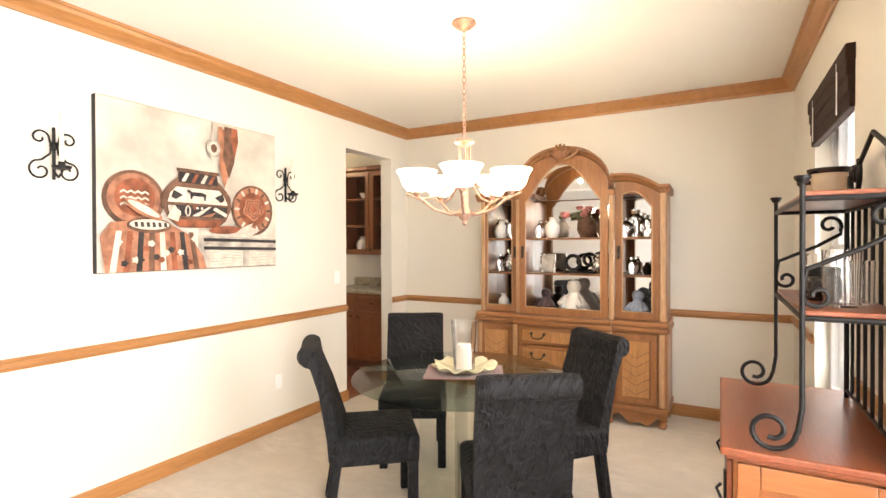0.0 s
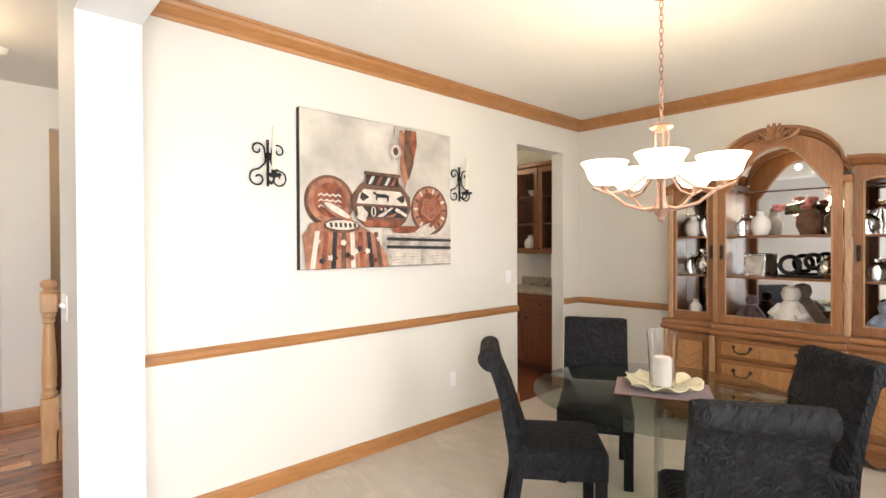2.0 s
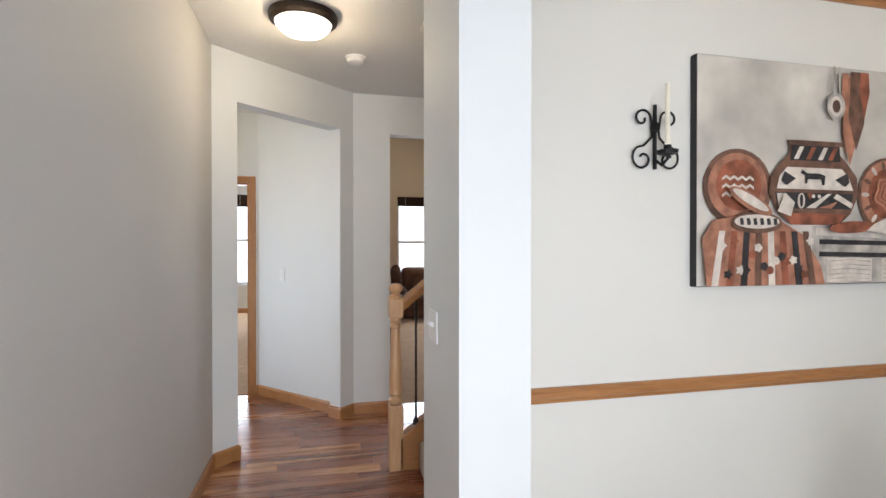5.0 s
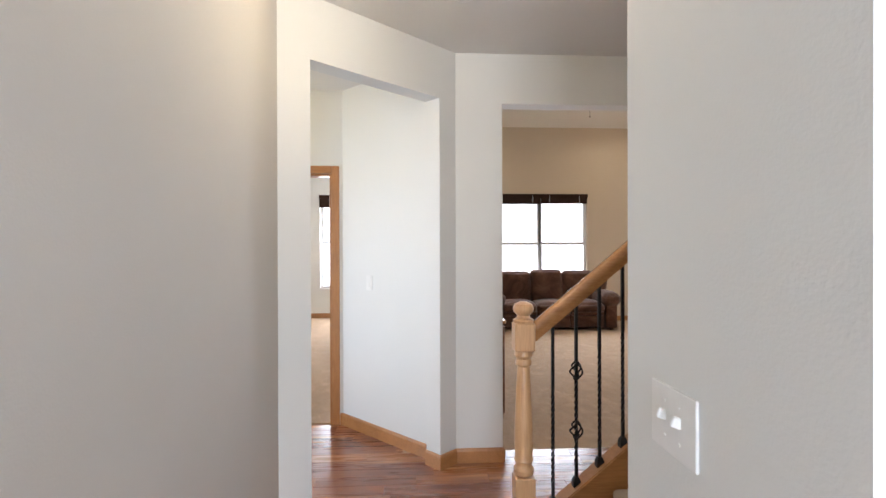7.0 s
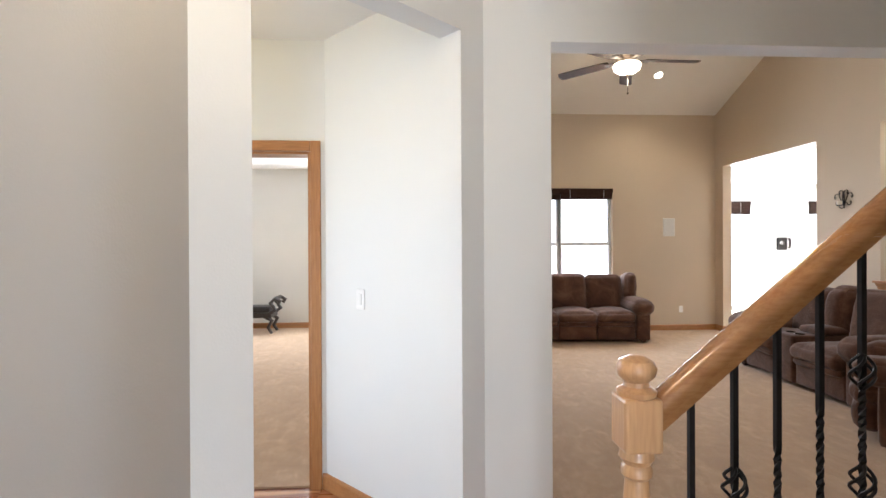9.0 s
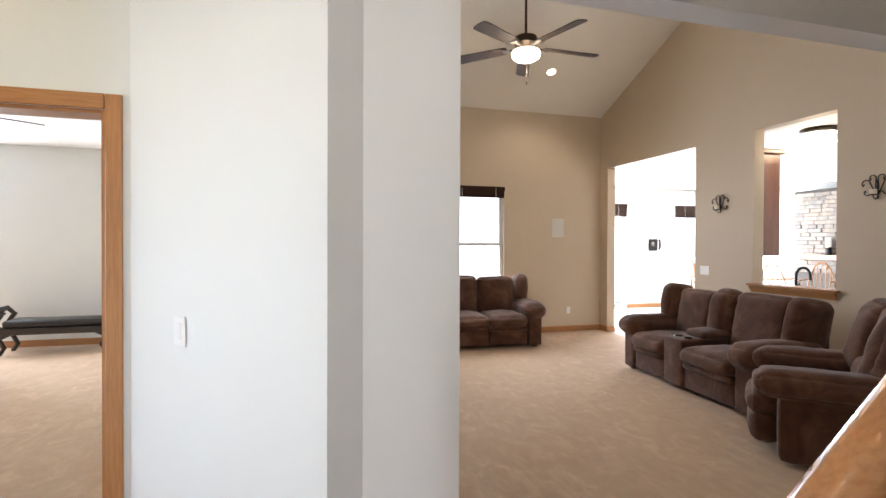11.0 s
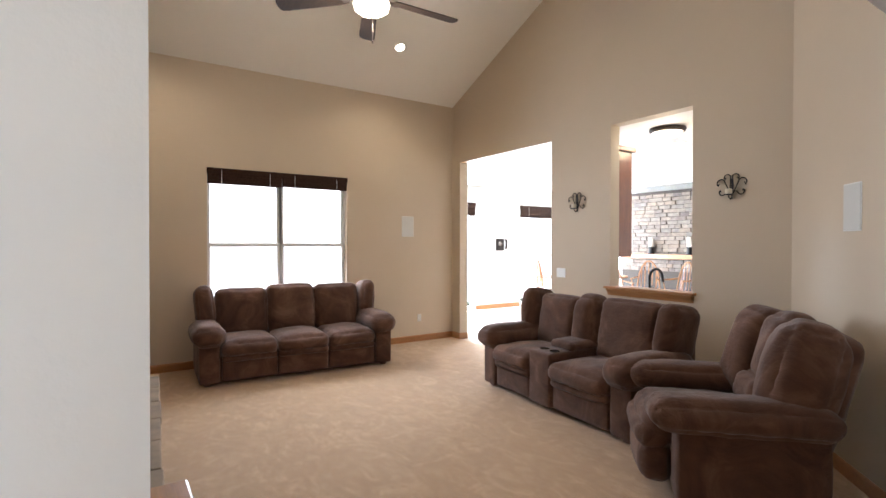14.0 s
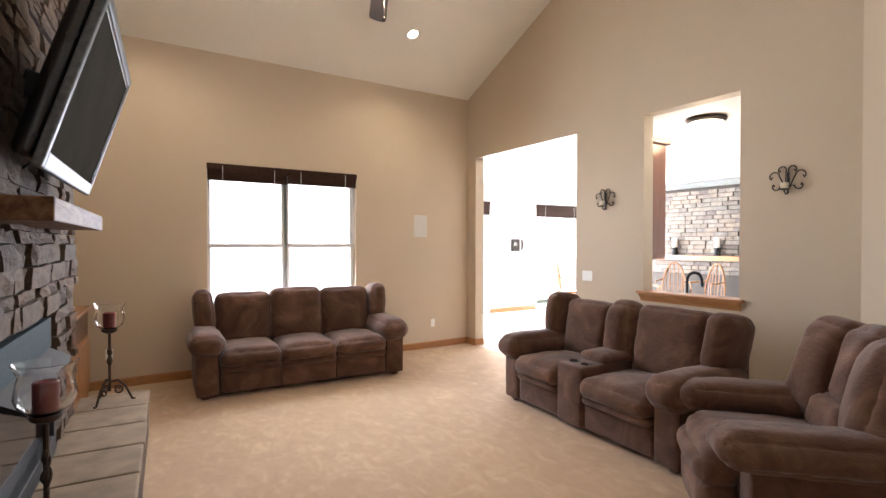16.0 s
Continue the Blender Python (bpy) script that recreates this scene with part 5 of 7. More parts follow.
def iron_rack():
    t = thing("shelf_rack", pose(0, 0, 0.80), "black wrought iron rack with two red wood shelves", "rack")
    xf, xb, y0, y1 = -0.145, 0.11, 1.68, 2.45
    for y in (y0, y1):
        foot = [(xf + 0.02, y, 0.14), (xf + 0.01, y, 0.07)] + [(xf - 0.055 + x, y, 0.068 + z) for x, _, z in spiral(0, 0, 0.062, 0.022, 0, -470, 30)]
        part("post", tube([(xf + 0.02, y, 0.79), (xf + 0.02, y, 0.4)] + foot, 0.0075, 10), M_IRON, t)
        part("knob", lathe([(0, 0.78), (0.012, 0.785), (0.022, 0.80), (0.02, 0.806), (0, 0.808)], 12, Matrix.Translation((xf + 0.02, y, 0))), M_IRON, t)
        part("back_post", tube([(xb, y, 0.0), (xb, y, 0.86)], 0.009, 8), M_IRON, t)
        for z0 in (0.40, 0.74):
            part("side_bar", tube([(xf + 0.02, y, z0), (xb, y, z0)], 0.008, 8), M_IRON, t)
        z0 = 0.42
        s = [(xf + 0.055 + x, y, z0 + 0.045 + z) for x, _, z in spiral(0, 0, 0.012, 0.036, 200, -190, 20)]
        part("side_scroll", tube(s + [(xf + 0.03, y, z0 + 0.12), (xb - 0.10, y, z0 + 0.18), (xb - 0.02, y, z0 + 0.23)] + [(xb - 0.055 + x, y, z0 + 0.265 + z) for x, _, z in spiral(0, 0, 0.04, 0.012, -30, 330, 18)], 0.007, 8), M_IRON, t)
    for z0 in (0.40, 0.74):
        part("shelf", rbox(xf + 0.025, xb, y0 + 0.005, y1 - 0.005, z0 + 0.006, z0 + 0.022, 0.004), M_REDTOP, t, "red-stained shelf board")
        for x in (xf + 0.02, xb):
            part("shelf_rail", tube([(x, y0, z0), (x, y1, z0)], 0.008, 8), M_IRON, t)
    n = 8
    for i in range(1, n):
        y = y0 + (y1 - y0) * i / n
        part("back_bar", tube([(xb, y, 0.03), (xb, y, 0.74)], 0.006, 6), M_IRON, t)
    part("back_rail", tube([(xb, y0, 0.03), (xb, y1, 0.03)], 0.007, 8), M_IRON, t)
    for k, s in ((y0 + 0.12, 1), (y1 - 0.12, -1)):
        part("top_scroll", tube([(xb, k + s * x, 0.86 + z) for x, _, z in spiral(0, 0, 0.015, 0.09, -60, 400, 26)], 0.009, 8), M_IRON, t)
    part("top_rail", tube([(xb, y0, 0.86), (xb, y0 + 0.2, 0.90), (xb, (y0 + y1) / 2, 0.98), (xb, y1 - 0.2, 0.90), (xb, y1, 0.86)], 0.008, 8), M_IRON, t)


iron_rack()
JAR = [(0, 0), (0.045, 0), (0.05, 0.01), (0.05, 0.065), (0.058, 0.09), (0.052, 0.09), (0.045, 0.065), (0, 0.06)]
M_STONEWARE = plain_mat("glazed_stoneware", (0.50, 0.38, 0.25), 0.25, 10, 0.2)
M_DARKGLASS = plain_mat("dark_brown_glass", (0.02, 0.012, 0.01), 0.08, 10, 0.2)


def candle_jar(x, y, z, k, label):
    t = thing("candle_jar", pose(x, y, z), label, "jar")
    part("body", lathe([(r * k, h * k) for r, h in JAR], 22), M_STONEWARE, t, "", True)
    part("rim", lathe([(0.05 * k, 0.075 * k), (0.062 * k, 0.088 * k), (0.063 * k, 0.098 * k), (0.052 * k, 0.098 * k), (0.048 * k, 0.08 * k)], 22), M_DARKGLASS, t, "dark glazed rim", True)


candle_jar(-0.02, 1.98, 1.563, 0.95, "tan stoneware candle jar with a dark rim")
candle_jar(-0.02, 2.28, 1.563, 0.85, "small tan stoneware candle jar")
t = thing("lidded_jar", pose(-0.03, 2.02, 1.223), "dark brown glass jar with a black lid", "jar")
part("body", lathe([(0, 0), (0.05, 0), (0.054, 0.01), (0.054, 0.07), (0.045, 0.085), (0, 0.085)], 22), M_DARKGLASS, t, "", True)
part("lid", lathe([(0, 0.085), (0.05, 0.085), (0.052, 0.105), (0.045, 0.112), (0, 0.112)], 22), M_IRON, t, "black lid", True)
for yy, k in ((1.84, 1.0), (2.2, 0.9), (1.93, 0.8)):
    vessel("glass_tumbler", -0.01 if yy != 1.93 else 0.05, yy, 1.223, [(0, 0), (0.045 * k, 0), (0.05 * k, 0.17 * k), (0.046 * k, 0.17 * k), (0.042 * k, 0.008), (0, 0.008)], M_GLASS, "clear glass tumbler on the rack", "glass")

# pantry beyond the opening
wall("wall_pantry_north", (-3.43, 5.07), (-5.9, 5.07), 0, 2.8, -0.1, M_CREAM, "cream pantry wall")
wall("wall_pantry_south", (-5.6, 3.40), (-3.435, 3.40), 0, 2.8, -0.1, M_CREAM, "plain pantry wall")
wall("wall_pantry_end", (-5.65, 3.4), (-5.65, 5.07), 0, 2.8, 0.1, M_CREAM, "plain pantry end wall")
slab("ceiling_pantry", [(-3.43, 3.4), (-5.6, 3.4), (-5.6, 5.07), (-3.43, 5.07)], 2.62, 2.8, M_CEILH, "textured pantry ceiling", "ceiling")
slab("floor_pantry", [(XP - 0.0, 3.4), (-5.6, 3.4), (-5.6, 5.07), (XP - 0.0, 5.07)], -0.1, -0.006, M_CHERRY, "dark wood pantry floor", "floor")
M_CAB = wood_mat("cherry_cabinet", (0.16, 0.055, 0.026), (0.26, 0.10, 0.045), 2, 0.32)
M_CABX = wood_mat("cherry_cabinet_x", (0.16, 0.055, 0.026), (0.26, 0.10, 0.045), 0, 0.32)
m = Mat("speckled_granite", 0.2)
v = m.coords()
m.color(m.mix(0.5, m.ramp(m.noise(v, 70, 4, 0.7), [(0.3, (0.10, 0.08, 0.055)), (0.5, (0.42, 0.37, 0.27)), (0.7, (0.60, 0.55, 0.44))]), m.ramp(m.noise(v, 18, 3), [(0.35, (0.22, 0.18, 0.12)), (0.65, (0.55, 0.50, 0.40))])))
M_GRANITE = m.m


def framed_door(x0, x1, z0, z1, y, parent, glass=False, knob=None):
    """A framed cabinet door that faces -y at y."""
    s = 0.055
    d = part("door", join(join(rbox(x0, x0 + s, y - 0.02, y, z0, z1, 0.003), rbox(x1 - s, x1, y - 0.02, y, z0, z1, 0.003)), join(rbox(x0 + s, x1 - s, y - 0.02, y, z0, z0 + s, 0.003), rbox(x0 + s, x1 - s, y - 0.02, y, z1 - s, z1, 0.003))), M_CAB, parent)
    if glass:
        part("pane", boxed(x0 + s - 0.005, x1 - s + 0.005, y - 0.012, y - 0.008, z0 + s - 0.005, z1 - s + 0.005), M_PANE, d)
    else:
        part("raised_panel", rbox(x0 + s - 0.004, x1 - s + 0.004, y - 0.016, y - 0.004, z0 + s - 0.004, z1 - s + 0.004, 0.008), M_CAB, d)
    if knob:
        part("knob", lathe([(0, 0), (0.006, 0), (0.006, 0.012), (0.014, 0.016), (0.014, 0.022), (0, 0.026)], 12, Matrix.Translation((knob[0], y - 0.02, knob[1])) @ Matrix.Rotation(math.pi / 2, 4, "X")), M_BRONZE, d)


PX = [-3.50, -3.98, -4.46]
for i in range(2):
    x1, x0 = PX[i], PX[i + 1]
    t = thing("base_cabinet", pose(0, 4.45, 0), "cherry base cabinet with a drawer under the granite", "cabinet", "pantry base cabinets")
    part("body", boxed(x0, x1 - 0.001, 0.0, 0.60, 0.10, 0.865), M_CAB, t)
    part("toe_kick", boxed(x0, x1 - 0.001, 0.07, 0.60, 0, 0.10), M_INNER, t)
    part("drawer", rbox(x0 + 0.02, x1 - 0.02, -0.02, 0, 0.69, 0.83, 0.006), M_CABX, t)
    part("knob", lathe([(0, 0), (0.006, 0), (0.006, 0.012), (0.014, 0.016), (0, 0.026)], 12, Matrix.Translation(((x0 + x1) / 2, -0.02, 0.76)) @ Matrix.Rotation(math.pi / 2, 4, "X")), M_BRONZE, t)
    framed_door(x0 + 0.02, x1 - 0.02, 0.13, 0.665, 0.0, t, False, (x0 + 0.05 if i == 0 else x1 - 0.05, 0.60))
    u = thing("wall_cabinet", pose(0, 4.72, 1.30), "cherry wall cabinet with a glass door", "cabinet", "pantry wall cabinets")
    part("side", boxed(x0, x0 + 0.018, 0, 0.34, 0, 1.0), M_CAB, u)
    part("side", boxed(x1 - 0.019, x1 - 0.001, 0, 0.34, 0, 1.0), M_CAB, u)
    part("back", boxed(x0 + 0.018, x1 - 0.019, 0.33, 0.34, 0, 1.0), M_INNER, u)
    for z in (0.0, 0.34, 0.66, 0.98):
        part("shelf", boxed(x0 + 0.018, x1 - 0.019, 0.0 if z in (0, 0.98) else 0.03, 0.33, z, z + 0.02), M_CABX, u)
    part("crown", rbox(x0, x1 - 0.001, -0.05, 0.34, 1.0, 1.05, 0.012, 3), M_CABX, u)
    framed_door(x0 + 0.004, x1 - 0.004, 0.01, 0.99, 0.0, u, True, (x0 + 0.03 if i == 0 else x1 - 0.03, 0.06))
t = thing("granite_counter", pose(0, 4.42, 0.865), "speckled granite counter with a low splash", "counter")
part("slab", rbox(-4.48, -3.45, 0, 0.64, 0, 0.035, 0.006), M_GRANITE, t)
part("backsplash", rbox(-4.48, -3.45, 0.62, 0.64, 0.035, 0.14, 0.003), M_GRANITE, t)
GINGER = [(0, 0), (0.04, 0), (0.075, 0.06), (0.08, 0.11), (0.05, 0.16), (0.03, 0.17), (0.03, 0.19), (0.045, 0.195), (0, 0.21)]
vessel("ginger_jar", -4.20, 4.86, 1.32, GINGER, M_PORCELAIN, "white patterned ginger jar in the pantry cabinet", "jar")
vessel("ginger_jar", -3.75, 4.86, 1.66, GINGER, M_PORCELAIN, "small white jar in the pantry cabinet", "jar", 0.6)
vessel("bottle", -4.10, 4.88, 1.66, [(0, 0), (0.03, 0), (0.03, 0.12), (0.012, 0.17), (0.012, 0.22), (0, 0.22)], M_COPPER, "copper coloured bottle in the pantry cabinet", "bottle")
vessel("bowl", -4.15, 4.86, 1.98, [(0, 0), (0.04, 0), (0.08, 0.07), (0.075, 0.07), (0.035, 0.01), (0, 0.01)], M_PORCELAIN, "white basket bowl in the pantry cabinet", "bowl")
vessel("goblet", -3.85, 4.86, 1.32, [(0, 0), (0.03, 0), (0.005, 0.01), (0.005, 0.07), (0.035, 0.12), (0.03, 0.16), (0, 0.08)], M_GLASS, "glass goblet in the pantry cabinet", "goblet")

# ---- hall ----
trim("baseboard_hall", [(XE, YS), SC], BASE, M_OAK, "honey oak baseboard")
sc = Vector(SC)
pa, pb = sc + du * 0.18, sc + du * (LD - 0.15)
nrm = Vector((-du.y, du.x))
trim("baseboard_slant_near", [SC, tuple(pa), tuple(pa + nrm * 0.13)], BASE, M_OAK, "honey oak baseboard")
trim("baseboard_pier", [tuple(pb + nrm * 0.13), tuple(pb), (XL, 0.108), (XL, YL), (XL - 0.13, YL)], BASE, M_OAK, "honey oak baseboard round the wall end")
trim("baseboard_switch", [(-5.86, -0.085), (-6.55, -0.745), (-6.55, -0.768)], [(-o, u) for o, u in BASE], M_OAK, "honey oak baseboard")


def casing(name, y0, y1, z, x, label):
    """A door casing on a wall that faces +x, round an opening y0..y1."""
    t = setting(thing(name, pose(x, 0, 0), "", ""), label, "door casing")
    w = 0.062
    part("casing", rbox(0, 0.018, y1, y1 + w, 0, z + w, 0.005), M_OAKZ, t)
    part("casing", rbox(0, 0.018, y0 - w, y0, 0, z + w, 0.005), M_OAKZ, t)
    part("casing", rbox(0, 0.0185, y0 + 0.0005, y1 - 0.0005, z, z + w, 0.005), M_OAKY, t)
    part("jamb", boxed(-0.13, 0.0, y1 - 0.016, y1, 0, z), M_OAKZ, t)
    part("jamb", boxed(-0.13, 0.0, y0, y0 + 0.016, 0, z), M_OAKZ, t)
    part("head_jamb", boxed(-0.13, 0.0, y0 + 0.016, y1 - 0.016, z - 0.016, z), M_OAKY, t)


casing("door_1", -1.63, -0.832, 2.03, -6.55, "honey oak casing of the open bedroom doorway")

M_DOME = glow_mat("lit_dome_glass", (1.0, 0.86, 0.66), 4.5)


def flush_light(x, y, z, r, label, power, color=(1, 0.76, 0.46)):
    t = thing("ceiling_light", pose(x, y, z), label, "ceiling light")
    part("ring", lathe([(0, 0), (r * 0.98, 0), (r, -0.01), (r * 0.97, -0.035), (r * 0.82, -0.05), (r * 0.8, -0.04), (0, -0.03)], 36), M_BRONZE, t, "dark bronze ring", True)
    part("dome", lathe([(r * 0.82, -0.042), (r * 0.78, -0.065), (r * 0.6, -0.095), (r * 0.3, -0.112), (0, -0.116)], 36), M_DOME, t, "lit white glass dome", True)
    bulb(x, y, z - 0.15, power, 0.1, color)


flush_light(-4.39, -0.24, ZH, 0.19, "round flush ceiling light with a bronze ring", 21)
flush_light(-5.75, -1.35, 2.70, 0.15, "small flush ceiling light in the vestibule", 8, (1, 0.68, 0.22))
# The pantry fixture is an added helper that lifts its dark cabinets.
flush_light(-4.75, 4.05, 2.62, 0.15, "small flush ceiling light added to brighten the pantry", 9)
t = thing("smoke_detector", pose(-4.957, 0.082, ZH), "white round smoke detector on the ceiling", "smoke detector")
part("base", lathe([(0, 0), (0.07, 0), (0.07, -0.012), (0, -0.012)], 28), M_WHITE, t)
part("cover", lathe([(0.062, -0.012), (0.058, -0.035), (0.045, -0.045), (0, -0.047)], 28), M_WHITE, t, "", True)
t = thing("ceiling_vent", pose(-4.35, 0.60, ZH), "white slatted ceiling vent", "vent")
part("frame", join(join(boxed(-0.08, 0.08, -0.17, -0.15, -0.01, 0), boxed(-0.08, 0.08, 0.15, 0.17, -0.01, 0)), join(boxed(-0.08, -0.06, -0.15, 0.15, -0.01, 0), boxed(0.06, 0.08, -0.15, 0.15, -0.01, 0))), M_WHITE, t)
for i in range(7):
    part("slat", boxed(-0.052 + i * 0.0165, -0.043 + i * 0.0165, -0.15, 0.15, -0.009, -0.001), M_WHITE, t)

# staircase: rises towards +y behind the painting wall
RX = -4.665
SLOPE = 0.81
M_STAIRCARPET = carpet_mat("stair_carpet", (0.44, 0.36, 0.27), (0.56, 0.48, 0.38))
M_NEWEL = wood_mat("light_oak_post", (0.50, 0.27, 0.12), (0.66, 0.41, 0.21), 2, 0.32)
M_RAILW = wood_mat("glossy_oak_rail", (0.31, 0.135, 0.045), (0.47, 0.235, 0.09), 1, 0.22, 1.0, 0.5)


def staircase():
    t = thing("staircase", pose(0, 0, 0), "carpeted staircase with an oak rail and iron balusters", "staircase")
    for i in range(11):
        y0, z1 = 0.455 + 0.235 * i, 0.19 * (i + 1)
        st = rbox(RX + 0.06, XP - 0.165, y0, y0 + 0.30, max(0.0, z1 - 0.24), z1, 0.022, 3)
        part("step", st, M_STAIRCARPET, t, "", True)
    y1 = 2.95
    zc = lambda y: SLOPE * y - 0.075
    curb = [(0.34, 0), (0.34, zc(0.34)), (y1, zc(y1)), (y1, zc(y1) - 0.42), (0.62, 0)]
    bm = prism(curb, -0.045, 0.045, Matrix.Rotation(math.pi / 2, 4, "Z"))
    bmesh.ops.transform(bm, matrix=Matrix.Translation((RX, 0, 0)), verts=bm.verts[:])
    bmesh.ops.bevel(bm, geom=bm.edges[:], offset=0.005, segments=2, affect="EDGES", clamp_overlap=True)
    part("curb", bm, M_OAKY, t, "oak stringer curb")
    fill = prism([(0.64, 0), (y1, zc(y1) - 0.43), (y1, 0)], -0.02, 0.02, Matrix.Rotation(math.pi / 2, 4, "Z"))
    bmesh.ops.transform(fill, matrix=Matrix.Translation((RX - 0.01, 0, 0)), verts=fill.verts[:])
    part("side_wall", fill, M_TAN, t)
    # newel
    n = part("newel_post", rbox(RX - 0.045, RX + 0.045, 0.27, 0.36, 0, 0.42, 0.006), M_NEWEL, t, "light oak newel post")
    part("newel_block", rbox(RX - 0.045, RX + 0.045, 0.27, 0.36, 0.975, 1.100, 0.008), M_NEWEL, n)
    part("turned_shaft", lathe([(0.03, 0.42), (0.043, 0.43), (0.046, 0.45), (0.036, 0.465), (0.036, 0.48), (0.043, 0.49), (0.038, 0.51), (0.041, 0.56), (0.040, 0.65), (0.030, 0.87), (0.027, 0.905), (0.036, 0.915), (0.036, 0.93), (0.03, 0.94), (0.041, 0.955), (0.038, 0.975)], 24, Matrix.Translation((RX, 0.315, 0))), M_NEWEL, n, "", True)
    part("cap", lathe([(0.034, 1.092), (0.044, 1.10), (0.046, 1.112), (0.03, 1.122), (0.028, 1.132), (0.043, 1.148), (0.046, 1.165), (0.038, 1.182), (0.018, 1.192), (0, 1.194)], 24, Matrix.Translation((RX, 0.315, 0))), M_NEWEL, n, "turned cap", True)
    # handrail with a moulded section
    zr = lambda y: 0.835 * y + 0.757
    sec = [(-0.022, -0.036), (0.022, -0.036), (0.026, -0.018), (0.034, -0.006), (0.036, 0.012), (0.028, 0.028), (0.012, 0.036), (-0.012, 0.036), (-0.028, 0.028), (-0.036, 0.012), (-0.034, -0.006), (-0.026, -0.018)]
    bm = B()
    rings = [[bm.verts.new((RX + a, y, zr(y) + b * 1.25)) for a, b in sec] for y in (0.355, 1.0, 1.7, y1)]
    for r, s in zip(rings, rings[1:]):
        for i in range(len(sec)):
            j = (i + 1) % len(sec)
            bm.faces.new((r[i], r[j], s[j], s[i]))
    bm.faces.new(rings[0])
    bm.faces.new(rings[-1])
    part("handrail", bm, M_RAILW, t, "glossy oak handrail", True)
    k, y = 0, 0.447
    while y < y1 - 0.05:
        z0, z1 = zc(y), zr(y) - 0.04
        bar = B()
        r, rows = 0.0068, []
        steps = 44
        for i in range(steps + 1):
            f = i / steps
            z = z0 + (z1 - z0) * f
            tw = 0.0
            if 0.12 < f < 0.62:
                tw = (f - 0.12) / 0.5 * math.pi * 7
            elif f >= 0.62:
                tw = math.pi * 7
            rows.append([bar.verts.new((RX + r * 1.35 * math.cos(tw + q), y + r * 1.35 * math.sin(tw + q), z)) for q in (math.pi / 4, 3 * math.pi / 4, 5 * math.pi / 4, 7 * math.pi / 4)])
        for a, b in zip(rows, rows[1:]):
            for i in range(4):
                bar.faces.new((a[i], a[(i + 1) % 4], b[(i + 1) % 4], b[i]))
        bl = part("baluster", bar, M_IRON, t, "twisted black iron baluster")
        part("shoe", lathe([(0, z0), (0.0, z0)] and [(0.024, z0 - 0.012), (0.024, z0 + 0.012), (0.016, z0 + 0.028), (0.012, z0 + 0.034), (0.0, z0 + 0.034)], 4, Matrix.Translation((RX, y, 0)) @ Matrix.Rotation(math.pi / 4, 4, "Z")), M_IRON, bl)
        if k % 3 == 1:
            for f in (0.30, 0.63):
                zb = z0 + (z1 - z0) * f
                bk = B()
                for w in range(4):
                    pts = []
                    for i in range(15):
                        g = i / 14
                        a = w * math.pi / 2 + g * math.pi
                        rr = 0.004 + 0.024 * math.sin(math.pi * g)
                        pts.append((RX + rr * math.cos(a), y + rr * math.sin(a), zb - 0.042 + 0.084 * g))
                    tube(pts, 0.0042, 6, bk)
                part("basket", bk, M_IRON, bl, "twisted iron basket")
        k += 1
        y += 0.1065


staircase()
wall("wall_stair_end", (XP - 0.13, 3.3), (XL, 3.3), 0, 2.8, 0.1, M_TAN, "plain wall behind the stairs")

# ---- bedroom ----
trim("baseboard_bedroom", [(-12.75, -7.0), (-12.75, -0.72)], BASE, M_OAKY, "oak baseboard")
sash_window("window_2", pose(-12.75, -5.02, 0.6, 0, 0, -90), 1.16, 1.88, "white sash window of the bedroom")
roman_blind(pose(-12.75, -5.02, 2.50, 0, 0, -90), 1.2, 0.26, "dark blind drawn up over the bedroom window")
sash_window("window_6", pose(-12.75, -1.49, 0.6, 0, 0, -90), 1.16, 1.88, "white sash window of the bedroom")
roman_blind(pose(-12.75, -1.49, 2.50, 0, 0, -90), 1.2, 0.26, "dark blind drawn up over the bedroom window")
M_BLACKWOOD = wood_mat("black_stained_wood", (0.012, 0.009, 0.008), (0.03, 0.022, 0.018), 1, 0.35)
M_BLACKHIDE = plain_mat("black_leather", (0.016, 0.015, 0.015), 0.4, 60, 0.3, 0.2)
M_BEDWOOD = wood_mat("carved_bed_wood", (0.11, 0.04, 0.018), (0.22, 0.095, 0.04), 2, 0.35)


def bench():
    t = thing("bench", pose(-12.32, -3.28, 0), "black carved bench with scrolled arms and a leather seat", "bench")
    part("seat", rbox(-0.20, 0.20, -0.58, 0.58, 0.36, 0.46, 0.035, 4), M_BLACKHIDE, t, "black leather seat", True)
    part("seat_frame", rbox(-0.21, 0.21, -0.62, 0.62, 0.27, 0.36, 0.01), M_BLACKWOOD, t)
    for s in (-1, 1):
        for x in (-0.17, 0.17):
            pts = [(x, s * 0.56, 0.32), (x, s * 0.68, 0.40), (x, s * 0.60, 0.52), (x, s * 0.68, 0.60), (x, s * 0.76, 0.55), (x, s * 0.72, 0.50)]
            part("arm_scroll", tube(pts, 0.035, 10), M_BLACKWOOD, t, "", True)
            part("leg", tube([(x, s * 0.50, 0.30), (x, s * 0.62, 0.22), (x, s * 0.56, 0.10), (x, s * 0.62, 0.0)], 0.035, 10, None, lambda f: 1.2 - 0.5 * f), M_BLACKWOOD, t, "", True)
        part("arm_rail", tube([(-0.17, s * 0.68, 0.60), (0.17, s * 0.68, 0.60)], 0.03, 10), M_BLACKWOOD, t, "", True)


bench()


